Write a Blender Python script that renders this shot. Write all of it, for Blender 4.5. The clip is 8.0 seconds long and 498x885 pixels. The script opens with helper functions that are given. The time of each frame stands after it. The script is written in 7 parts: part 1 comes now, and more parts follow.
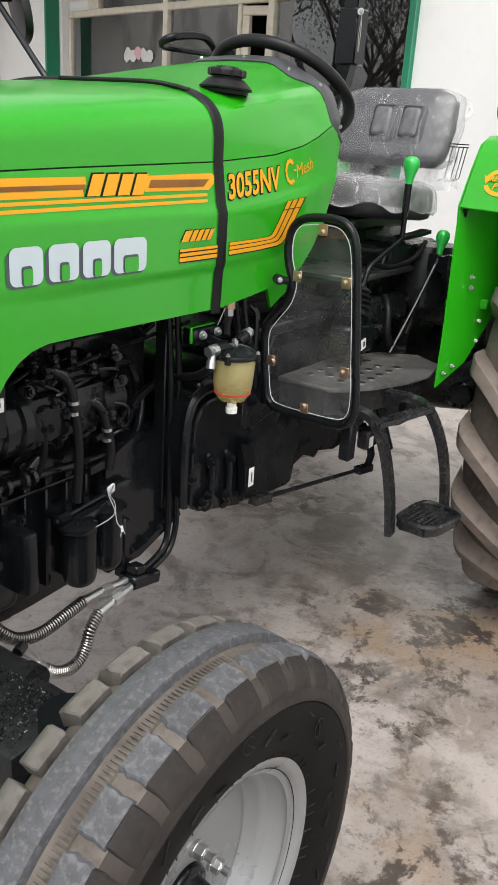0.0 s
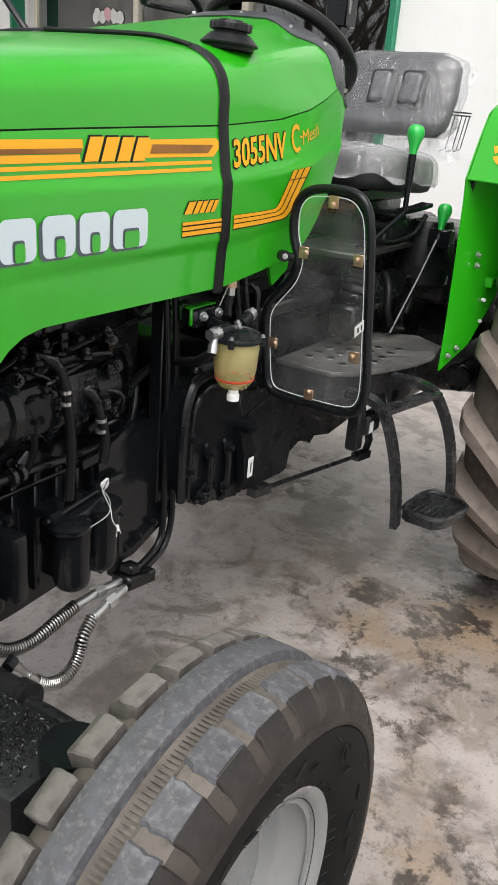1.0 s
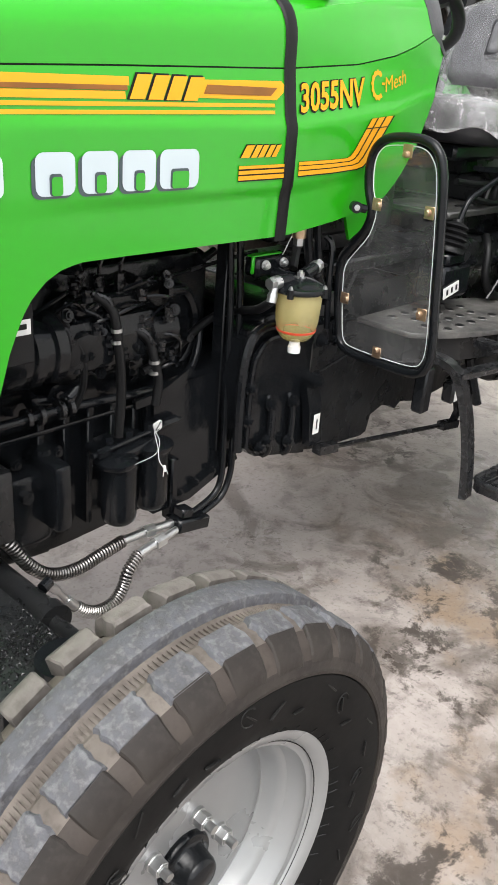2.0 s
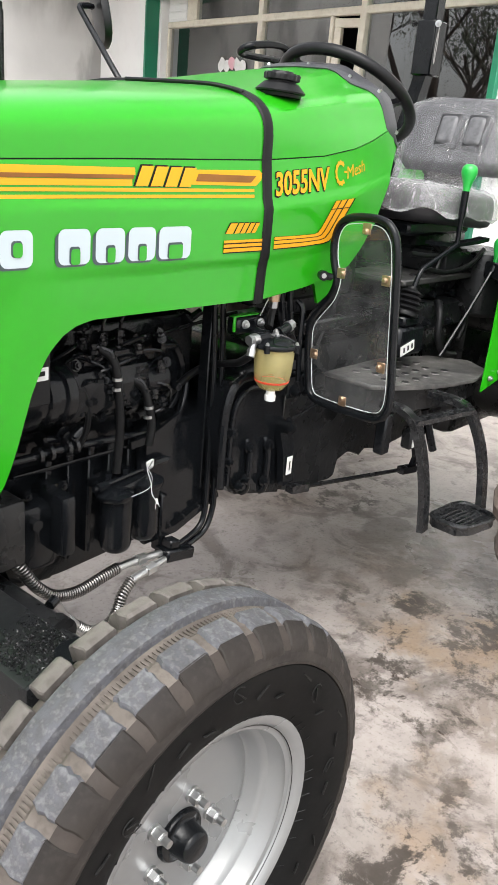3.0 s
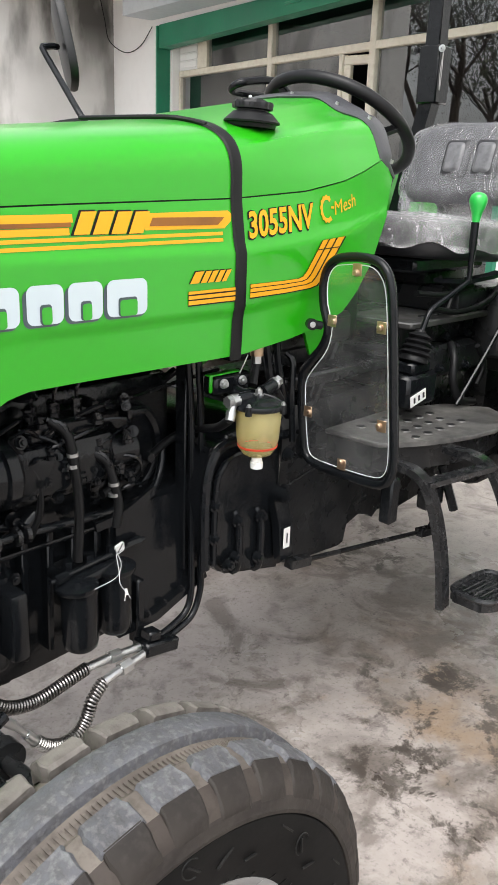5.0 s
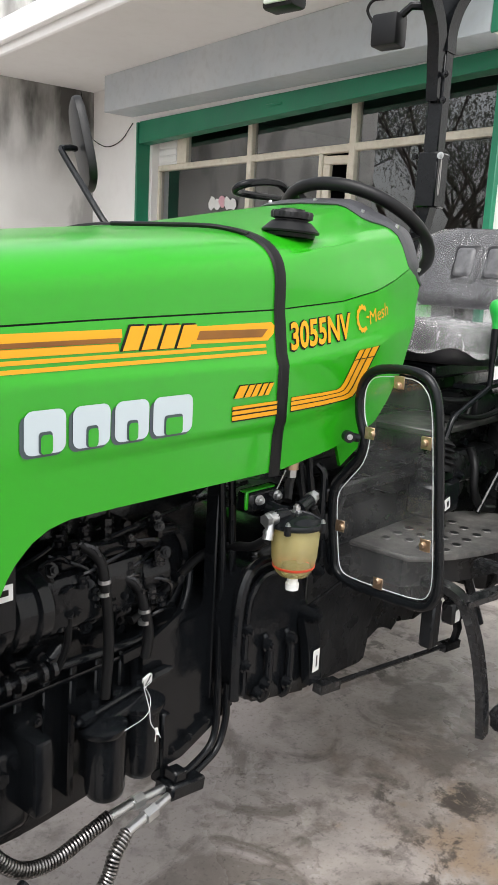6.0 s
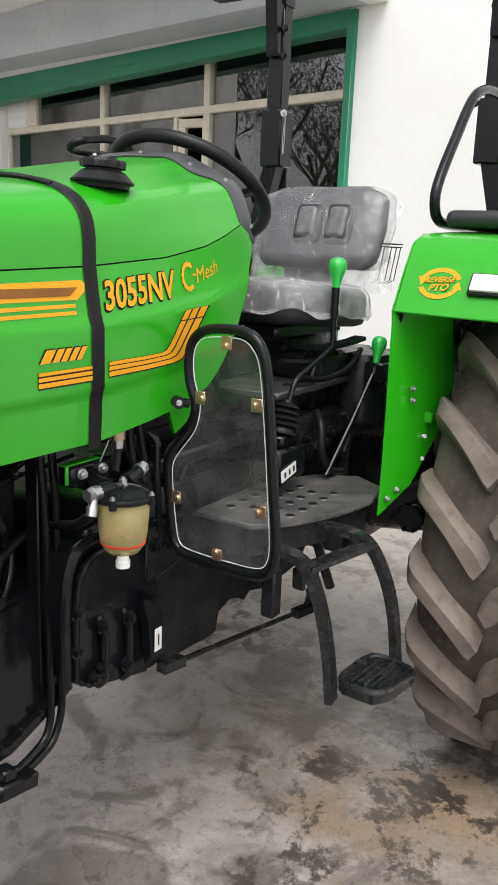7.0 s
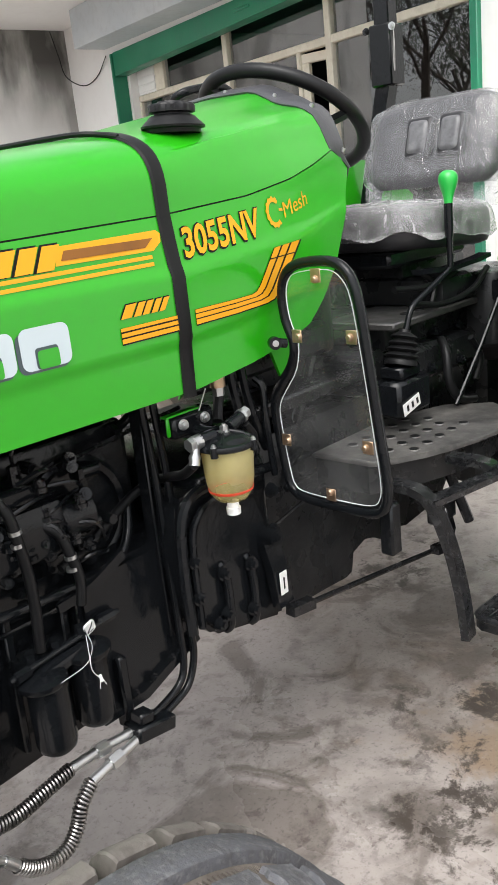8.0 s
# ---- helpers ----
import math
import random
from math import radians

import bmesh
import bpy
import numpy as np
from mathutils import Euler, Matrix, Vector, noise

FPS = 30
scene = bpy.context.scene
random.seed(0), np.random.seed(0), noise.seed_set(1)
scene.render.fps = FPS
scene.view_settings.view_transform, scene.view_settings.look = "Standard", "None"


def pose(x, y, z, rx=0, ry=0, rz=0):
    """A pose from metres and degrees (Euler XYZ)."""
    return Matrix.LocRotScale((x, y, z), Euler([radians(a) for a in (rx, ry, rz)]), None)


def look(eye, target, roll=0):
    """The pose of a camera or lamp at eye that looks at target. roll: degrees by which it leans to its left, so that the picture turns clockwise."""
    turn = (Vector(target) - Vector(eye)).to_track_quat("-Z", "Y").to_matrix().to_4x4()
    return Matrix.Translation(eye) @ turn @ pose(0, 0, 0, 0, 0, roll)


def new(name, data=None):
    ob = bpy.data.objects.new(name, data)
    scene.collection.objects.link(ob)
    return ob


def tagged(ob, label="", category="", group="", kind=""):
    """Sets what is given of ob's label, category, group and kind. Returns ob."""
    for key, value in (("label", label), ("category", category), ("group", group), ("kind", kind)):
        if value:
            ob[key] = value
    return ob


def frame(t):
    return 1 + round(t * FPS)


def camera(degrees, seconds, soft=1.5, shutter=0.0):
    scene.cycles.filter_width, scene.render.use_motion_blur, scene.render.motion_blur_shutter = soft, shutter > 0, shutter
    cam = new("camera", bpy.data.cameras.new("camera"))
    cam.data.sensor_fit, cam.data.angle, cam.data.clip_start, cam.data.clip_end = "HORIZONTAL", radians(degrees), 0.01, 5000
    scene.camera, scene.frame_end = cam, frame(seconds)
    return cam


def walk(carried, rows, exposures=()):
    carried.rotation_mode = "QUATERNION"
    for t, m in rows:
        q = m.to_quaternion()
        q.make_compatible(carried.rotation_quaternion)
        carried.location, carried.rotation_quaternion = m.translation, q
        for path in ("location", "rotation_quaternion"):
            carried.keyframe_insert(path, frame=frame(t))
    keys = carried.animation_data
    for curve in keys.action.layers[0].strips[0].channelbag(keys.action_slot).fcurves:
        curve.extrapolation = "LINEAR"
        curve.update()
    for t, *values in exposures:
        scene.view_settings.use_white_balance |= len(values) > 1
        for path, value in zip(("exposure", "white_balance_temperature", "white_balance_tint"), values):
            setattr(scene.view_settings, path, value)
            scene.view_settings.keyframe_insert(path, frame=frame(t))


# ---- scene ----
cam = camera(33.53, 8.0)
walk(cam, [
    (0, look((-0.497, -1.298, 1.402), (1.066, -0.266, 0.701), 3.81)),
    (0.2, look((-0.471, -1.260, 1.406), (1.140, -0.313, 0.693), 5.40)),
    (0.5, look((-0.456, -1.191, 1.390), (1.204, -0.339, 0.669), 6.34)),
    (0.8, look((-0.445, -1.177, 1.396), (1.184, -0.293, 0.648), 5.40)),
    (1, look((-0.433, -1.167, 1.384), (1.158, -0.220, 0.629), 4.72)),
    (1.2, look((-0.413, -1.177, 1.368), (1.112, -0.140, 0.593), 5.02)),
    (2.3, look((-0.330, -1.364, 1.353), (1.021, -0.143, 0.528), 4.02)),
    (2.5, look((-0.368, -1.385, 1.372), (1.032, -0.178, 0.610), 4.08)),
    (2.8, look((-0.448, -1.403, 1.388), (0.995, -0.216, 0.676), 4.70)),
    (3, look((-0.513, -1.430, 1.387), (0.938, -0.240, 0.696), 5.26)),
    (3.5, look((-0.562, -1.460, 1.400), (0.872, -0.249, 0.709), 4.61)),
    (4, look((-0.518, -1.440, 1.388), (0.877, -0.198, 0.672), 3.11)),
    (4.2, look((-0.467, -1.405, 1.368), (0.924, -0.172, 0.622), 2.50)),
    (4.5, look((-0.379, -1.388, 1.373), (0.999, -0.142, 0.632), 1.69)),
    (4.8, look((-0.310, -1.379, 1.392), (1.079, -0.120, 0.696), 1.60)),
    (5, look((-0.270, -1.358, 1.378), (1.139, -0.075, 0.774), 2.11)),
    (5.2, look((-0.286, -1.362, 1.399), (1.137, -0.065, 0.857), 2.94)),
    (6.3, look((-0.285, -1.147, 1.412), (1.260, 0.063, 1.024), 2.80)),
    (6.5, look((-0.279, -1.151, 1.406), (1.308, -0.001, 1.008), 2.80)),
    (6.8, look((-0.217, -1.181, 1.396), (1.442, -0.150, 0.966), 3.00)),
    (7, look((-0.161, -1.212, 1.388), (1.502, -0.202, 0.925), 2.41)),
    (7.2, look((-0.121, -1.231, 1.386), (1.522, -0.200, 0.899), 1.70)),
    (7.5, look((-0.091, -1.280, 1.387), (1.432, -0.100, 0.851), -1.98)),
    (7.8, look((-0.071, -1.289, 1.375), (1.327, 0.028, 0.818), -4.90)),
    (8, look((-0.068, -1.291, 1.364), (1.316, 0.034, 0.792), -6.16)),
], exposures=[(0, 0.90), (1.2, 0.97), (1.8, 1.18), (2.3, 1.51), (2.6, 1.51), (3.0, 1.39), (3.5, 1.27), (4.5, 1.22), (5.0, 1.28), (5.2, 1.26), (6.3, 1.01), (7.0, 0.93), (7.5, 1.0), (8.0, 1.19)])

# ---- daylight: bright overcast sky, soft sun from behind the camera ----
world = bpy.data.worlds.new("sky")
scene.world = world
world.use_nodes = True
_n, _l = world.node_tree.nodes, world.node_tree.links
_n.clear()
_sky = _n.new("ShaderNodeTexSky")
_sky.sky_type = "NISHITA"
_sky.sun_disc = False
_sky.sun_elevation, _sky.sun_rotation = radians(61), radians(236)
_sky.dust_density, _sky.air_density = 4.0, 1.0
_hsv = _n.new("ShaderNodeHueSaturation")
_hsv.inputs["Saturation"].default_value = 0.18
_bg = _n.new("ShaderNodeBackground")
_bg.inputs["Strength"].default_value = 0.15
_out = _n.new("ShaderNodeOutputWorld")
_l.new(_sky.outputs[0], _hsv.inputs["Color"])
_l.new(_hsv.outputs[0], _bg.inputs["Color"])
_l.new(_bg.outputs[0], _out.inputs["Surface"])

sun = new("sun", bpy.data.lights.new("sun", "SUN"))
sun.data.energy, sun.data.angle, sun.data.color = 0.55, radians(50), (1.0, 0.98, 0.94)
sun.matrix_world = look((-4.4, -3.0, 9.8), (0, 0, 0))

# ---- materials ----
def mat(name, base, rough=0.5, metal=0.0, var=None, scale=6.0, amount=0.5, bump=0.0, bump_scale=40.0, coat=0.0,
        fine=None, fine_scale=60.0, fine_amount=0.3, rough_var=0.0, random_tint=0.0, spec=None):
    """Principled material with blotches at one scale, grain at another, bump and uneven gloss."""
    m = bpy.data.materials.new(name)
    m.use_nodes = True
    n, l = m.node_tree.nodes, m.node_tree.links
    b = n["Principled BSDF"]
    b.inputs["Roughness"].default_value = rough
    b.inputs["Metallic"].default_value = metal
    b.inputs["Coat Weight"].default_value = coat
    b.inputs["Coat Roughness"].default_value = 0.06
    if spec is not None:
        b.inputs["Specular IOR Level"].default_value = spec
    col = n.new("ShaderNodeRGB")
    col.outputs[0].default_value = (*base, 1)
    last = col.outputs[0]
    tex = n.new("ShaderNodeTexCoord")
    where = tex.outputs["Object"]

    def blotch(sc, det, lo, hi):
        t = n.new("ShaderNodeTexNoise")
        t.inputs["Scale"].default_value, t.inputs["Detail"].default_value = sc, det
        l.new(where, t.inputs["Vector"])
        r = n.new("ShaderNodeMapRange")
        r.inputs["From Min"].default_value, r.inputs["From Max"].default_value = lo, hi
        l.new(t.outputs["Fac"], r.inputs["Value"])
        return r.outputs[0]

    def mixin(a, colour, fac, k):
        mx = n.new("ShaderNodeMix")
        mx.data_type = "RGBA"
        ml = n.new("ShaderNodeMath")
        ml.operation = "MULTIPLY"
        ml.inputs[1].default_value = k
        l.new(fac, ml.inputs[0])
        l.new(ml.outputs[0], mx.inputs[0])
        l.new(a, mx.inputs[6])
        mx.inputs[7].default_value = (*colour, 1)
        return mx.outputs[2]

    if var:
        last = mixin(last, var, blotch(scale, 6, 0.38, 0.66), amount)
    if fine:
        last = mixin(last, fine, blotch(fine_scale, 4, 0.5, 0.7), fine_amount)
    if random_tint:
        oi = n.new("ShaderNodeObjectInfo")
        hs = n.new("ShaderNodeHueSaturation")
        mr = n.new("ShaderNodeMapRange")
        mr.inputs["To Min"].default_value, mr.inputs["To Max"].default_value = 1 - random_tint, 1 + random_tint
        l.new(oi.outputs["Random"], mr.inputs["Value"])
        l.new(mr.outputs[0], hs.inputs["Value"])
        l.new(last, hs.inputs["Color"])
        last = hs.outputs[0]
    l.new(last, b.inputs["Base Color"])
    if rough_var:
        q = blotch(scale * 1.7, 5, 0.3, 0.7)
        rr = n.new("ShaderNodeMapRange")
        rr.inputs["To Min"].default_value, rr.inputs["To Max"].default_value = max(0.02, rough - rough_var), min(1, rough + rough_var)
        l.new(q, rr.inputs["Value"])
        l.new(rr.outputs[0], b.inputs["Roughness"])
    if bump:
        t = n.new("ShaderNodeTexNoise")
        t.inputs["Scale"].default_value, t.inputs["Detail"].default_value = bump_scale, 5
        l.new(where, t.inputs["Vector"])
        bp = n.new("ShaderNodeBump")
        bp.inputs["Strength"].default_value, bp.inputs["Distance"].default_value = bump, 0.004
        l.new(t.outputs["Fac"], bp.inputs["Height"])
        l.new(bp.outputs[0], b.inputs["Normal"])
    return m


GREEN = mat("green_paint", (0.017, 0.325, 0.005), 0.28, var=(0.020, 0.31, 0.007), scale=2, amount=0.3, coat=0.3, spec=0.45)
GREEN_KNOB = mat("green_plastic", (0.02, 0.42, 0.06), 0.3, coat=0.3)
GREEN_OLD = mat("green_enamel", (0.012, 0.22, 0.11), 0.4, var=(0.02, 0.15, 0.09), scale=2.5, amount=0.6, fine=(0.05, 0.16, 0.12), fine_amount=0.4, bump=0.15, rough_var=0.1)
BLACK = mat("black_paint", (0.0058, 0.0067, 0.0079), 0.17, var=(0.0084, 0.0094, 0.0108), scale=12, amount=0.6, bump=0.14, bump_scale=90, rough_var=0.10, spec=0.26)
BLACK_DULL = mat("dull_black_cast", (0.0100, 0.0108, 0.0118), 0.30, var=(0.0220, 0.0222, 0.0225), scale=11, amount=0.7, bump=0.30, bump_scale=60, rough_var=0.14, spec=0.30)
BLACK_WORN = mat("worn_black_steel", (0.007, 0.0075, 0.0085), 0.22, var=(0.013, 0.013, 0.0135), scale=14, amount=0.5, fine=(0.22, 0.22, 0.22), fine_scale=150, fine_amount=0.06, bump=0.12, rough_var=0.10, spec=0.42)
STEP_STEEL = mat("scuffed_black_step_steel", (0.0065, 0.007, 0.008), 0.26, var=(0.014, 0.0142, 0.015), scale=18, amount=0.5, fine=(0.26, 0.26, 0.26), fine_scale=75, fine_amount=0.09, bump=0.2, bump_scale=70, rough_var=0.10, spec=0.5)
PLATE = mat("dusty_black_plate", (0.045, 0.044, 0.043), 0.45, var=(0.125, 0.119, 0.111), scale=11, amount=0.8, fine=(0.16, 0.15, 0.14), fine_scale=70, fine_amount=0.4, bump=0.2, rough_var=0.15)
LEDGE = mat("dusty_black_casting", (0.026, 0.026, 0.0265), 0.45, var=(0.068, 0.066, 0.062), scale=13, amount=0.7, fine=(0.10, 0.095, 0.088), fine_scale=80, fine_amount=0.25, bump=0.25, rough_var=0.12)
RUBBER = mat("black_rubber", (0.0055, 0.0057, 0.0062), 0.42, var=(0.010, 0.010, 0.0105), scale=12, amount=0.5, spec=0.22)
PLASTIC = mat("black_plastic", (0.006, 0.006, 0.007), 0.40, var=(0.011, 0.011, 0.011), scale=14, amount=0.4, bump=0.1, spec=0.3)
DASH = mat("grey_plastic", (0.045, 0.046, 0.052), 0.45, var=(0.075, 0.075, 0.08), scale=18, amount=0.5, bump=0.15, bump_scale=200)
TYRE = mat("dusty_tyre_rubber", (0.048, 0.039, 0.033), 0.8, var=(0.090, 0.075, 0.063), scale=9, amount=0.8, fine=(0.13, 0.113, 0.099), fine_scale=55, fine_amount=0.3, bump=0.25, bump_scale=90, spec=0.25)
TYRE_SIDE = mat("black_sidewall", (0.0055, 0.0055, 0.0055), 0.6, var=(0.010, 0.0098, 0.0095), scale=7, amount=0.6, fine=(0.020, 0.0195, 0.019), fine_scale=90, fine_amount=0.15, bump=0.1, spec=0.10)
TREAD = mat("scuffed_tread_rubber", (0.090, 0.091, 0.101), 0.7, var=(0.048, 0.044, 0.042), scale=60, amount=0.6, fine=(0.20, 0.199, 0.204), fine_scale=120, fine_amount=0.5, bump=0.7, bump_scale=130, random_tint=0.12, spec=0.3)
TREAD_EDGE = mat("dusty_grey_tread", (0.080, 0.070, 0.063), 0.8, var=(0.175, 0.158, 0.144), scale=24, amount=0.75, fine=(0.052, 0.044, 0.038), fine_scale=60, fine_amount=0.6, bump=0.5, bump_scale=90, random_tint=0.1)
GROOVE = mat("dusty_brown_groove", (0.092, 0.078, 0.068), 0.7, var=(0.160, 0.138, 0.121), scale=16, amount=0.8, fine=(0.046, 0.038, 0.032), fine_scale=70, fine_amount=0.5, bump=0.25, bump_scale=90, spec=0.25)
SHOULDER = mat("dark_brown_shoulder", (0.019, 0.016, 0.0145), 0.6, spec=0.22, var=(0.034, 0.029, 0.025), scale=14, amount=0.7, fine=(0.06, 0.052, 0.046), fine_scale=80, fine_amount=0.25, bump=0.2, bump_scale=90, random_tint=0.15)
FLANK = mat("brown_tyre_flank", (0.036, 0.029, 0.025), 0.6, spec=0.25, var=(0.066, 0.054, 0.046), scale=14, amount=0.7, fine=(0.025, 0.020, 0.017), fine_scale=80, fine_amount=0.4, bump=0.2, bump_scale=90)
MOULD = mat("scuffed_mould_mark", (0.008, 0.008, 0.008), 0.55, var=(0.017, 0.0165, 0.016), scale=60, amount=0.6, spec=0.2)
LUG = mat("dusty_brown_lug", (0.088, 0.071, 0.060), 0.75, var=(0.200, 0.163, 0.137), scale=8, amount=0.8, fine=(0.060, 0.048, 0.040), fine_scale=30, fine_amount=0.5, bump=0.35, bump_scale=80, random_tint=0.12)
SILVER = mat("silver_wheel_paint", (0.27, 0.275, 0.275), 0.30, 0.30, var=(0.24, 0.24, 0.24), scale=4, amount=0.5, fine=(0.31, 0.31, 0.305), fine_scale=40, fine_amount=0.2, rough_var=0.08)
ZINC = mat("zinc_plated_steel", (0.55, 0.56, 0.56), 0.28, 0.9, var=(0.36, 0.36, 0.355), scale=30, amount=0.5, bump=0.1)
SPRING = mat("spring_steel", (0.34, 0.33, 0.32), 0.34, 1.0, var=(0.16, 0.15, 0.14), scale=25, amount=0.5)
BRASS = mat("copper_coloured_clip", (0.50, 0.36, 0.24), 0.32, 0.85, var=(0.36, 0.24, 0.16), scale=60, amount=0.7)
ORANGE = mat("orange_decal", (0.72, 0.335, 0.008), 0.42, var=(0.66, 0.29, 0.008), scale=5, amount=0.4, spec=0.35)
BROWN = mat("brown_decal", (0.22, 0.085, 0.012), 0.42, var=(0.13, 0.05, 0.01), scale=14, amount=0.6, spec=0.35)
INK = mat("black_decal", (0.006, 0.006, 0.0055), 0.4, spec=0.2)
WHITE_DECAL = mat("white_decal", (0.50, 0.58, 0.61), 0.35, coat=0.3, var=(0.46, 0.54, 0.58), scale=9, amount=0.4)
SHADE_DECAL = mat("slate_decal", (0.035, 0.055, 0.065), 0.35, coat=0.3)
PAPER = mat("white_label", (0.75, 0.75, 0.73), 0.5, var=(0.6, 0.6, 0.58), scale=40, amount=0.4)
RED = mat("red_float_ring", (0.75, 0.07, 0.03), 0.4)
WHITE_PLASTIC = mat("white_plastic", (0.8, 0.8, 0.78), 0.35)
VINYL = mat("black_seat_vinyl", (0.016, 0.016, 0.018), 0.45, var=(0.028, 0.028, 0.031), scale=20, amount=0.5, bump=0.2, bump_scale=60)
# paler than the seat vinyl: the gloss of tight film put into the colour
FILMED = mat("vinyl_with_film_sheen", (0.10, 0.10, 0.105), 0.28, var=(0.19, 0.19, 0.195), scale=30, amount=0.7, fine=(0.05, 0.05, 0.053), fine_scale=70, fine_amount=0.4, bump=0.5, bump_scale=45, spec=0.5)
PLASTER = mat("white_plaster", (0.86, 0.855, 0.84), 0.85, var=(0.80, 0.79, 0.77), scale=1.3, amount=0.5, fine=(0.66, 0.64, 0.61), fine_scale=12, fine_amount=0.10, bump=0.2, bump_scale=30)
BLUEWASH = mat("pale_blue_wash", (0.47, 0.52, 0.56), 0.85, var=(0.6, 0.62, 0.63), scale=1.5, amount=0.6, fine=(0.4, 0.42, 0.43), fine_scale=18, fine_amount=0.3, bump=0.1)
CREAM = mat("cream_window_paint", (0.74, 0.69, 0.58), 0.5, var=(0.64, 0.58, 0.47), scale=6, amount=0.6, fine=(0.42, 0.35, 0.26), fine_scale=25, fine_amount=0.25, bump=0.2)
BLACKENED_ROOM = mat("room_near_black", (0.03, 0.032, 0.036), 0.9, var=(0.02, 0.022, 0.025), scale=1.0, amount=0.5)
BARK = mat("bark", (0.09, 0.075, 0.06), 0.9, var=(0.05, 0.04, 0.035), scale=4, amount=0.7, bump=0.5, bump_scale=20)
LEAF = mat("dull_leaf", (0.09, 0.105, 0.07), 0.6, var=(0.12, 0.125, 0.085), scale=3, amount=0.5)
LENS = mat("clear_lamp_lens", (0.75, 0.75, 0.72), 0.15, coat=0.5, var=(0.6, 0.6, 0.58), scale=40, amount=0.4)


def stained_wall():
    """Whitewash with dark rain streaks that run down from the top of the wall."""
    m = mat("stained_whitewash", (0.62, 0.61, 0.59), 0.9, var=(0.45, 0.44, 0.42), scale=1.2, amount=0.6, bump=0.25, bump_scale=25)
    n, l = m.node_tree.nodes, m.node_tree.links
    b = n["Principled BSDF"]
    src = b.inputs["Base Color"].links[0].from_socket
    tc = n.new("ShaderNodeTexCoord")
    mp = n.new("ShaderNodeMapping")
    mp.inputs["Scale"].default_value = (2.2, 2.2, 0.7)
    l.new(tc.outputs["Object"], mp.inputs["Vector"])
    t = n.new("ShaderNodeTexNoise")
    t.inputs["Scale"].default_value, t.inputs["Detail"].default_value = 1.6, 7
    l.new(mp.outputs[0], t.inputs["Vector"])
    r = n.new("ShaderNodeMapRange")
    r.inputs["From Min"].default_value, r.inputs["From Max"].default_value = 0.48, 0.62
    l.new(t.outputs["Fac"], r.inputs["Value"])
    mx = n.new("ShaderNodeMix")
    mx.data_type = "RGBA"
    k = n.new("ShaderNodeMath")
    k.operation = "MULTIPLY"
    k.inputs[1].default_value = 0.5
    l.new(r.outputs[0], k.inputs[0])
    l.new(k.outputs[0], mx.inputs[0])
    l.new(src, mx.inputs[6])
    mx.inputs[7].default_value = (0.10, 0.095, 0.085, 1)
    # heavy black run from the roof, a hand's width from the corner
    sep = n.new("ShaderNodeSeparateXYZ")
    l.new(tc.outputs["Object"], sep.inputs[0])
    t3 = n.new("ShaderNodeTexNoise")
    t3.inputs["Scale"].default_value, t3.inputs["Detail"].default_value = 2.4, 9
    l.new(mp.outputs[0], t3.inputs["Vector"])
    away = n.new("ShaderNodeMath")
    away.operation = "ADD"
    l.new(sep.outputs[1], away.inputs[0])
    away.inputs[1].default_value = -5.755
    wide = n.new("ShaderNodeMath")
    wide.operation = "ABSOLUTE"
    l.new(away.outputs[0], wide.inputs[0])
    addn = n.new("ShaderNodeMath")
    addn.operation = "MULTIPLY_ADD"
    addn.inputs[1].default_value = 0.55
    l.new(t3.outputs["Fac"], addn.inputs[0])
    l.new(wide.outputs[0], addn.inputs[2])
    run = n.new("ShaderNodeMapRange")
    run.inputs["From Min"].default_value, run.inputs["From Max"].default_value = 0.44, 0.24
    l.new(addn.outputs[0], run.inputs["Value"])
    high = n.new("ShaderNodeMapRange")
    high.inputs["From Min"].default_value, high.inputs["From Max"].default_value = 2.1, 2.75
    l.new(sep.outputs[2], high.inputs["Value"])
    both_ = n.new("ShaderNodeMath")
    both_.operation = "MULTIPLY"
    l.new(run.outputs[0], both_.inputs[0])
    l.new(high.outputs[0], both_.inputs[1])
    my = n.new("ShaderNodeMix")
    my.data_type = "RGBA"
    l.new(both_.outputs[0], my.inputs[0])
    l.new(mx.outputs[2], my.inputs[6])
    my.inputs[7].default_value = (0.085, 0.083, 0.078, 1)
    l.new(my.outputs[2], b.inputs["Base Color"])
    return m


STAINED = stained_wall()


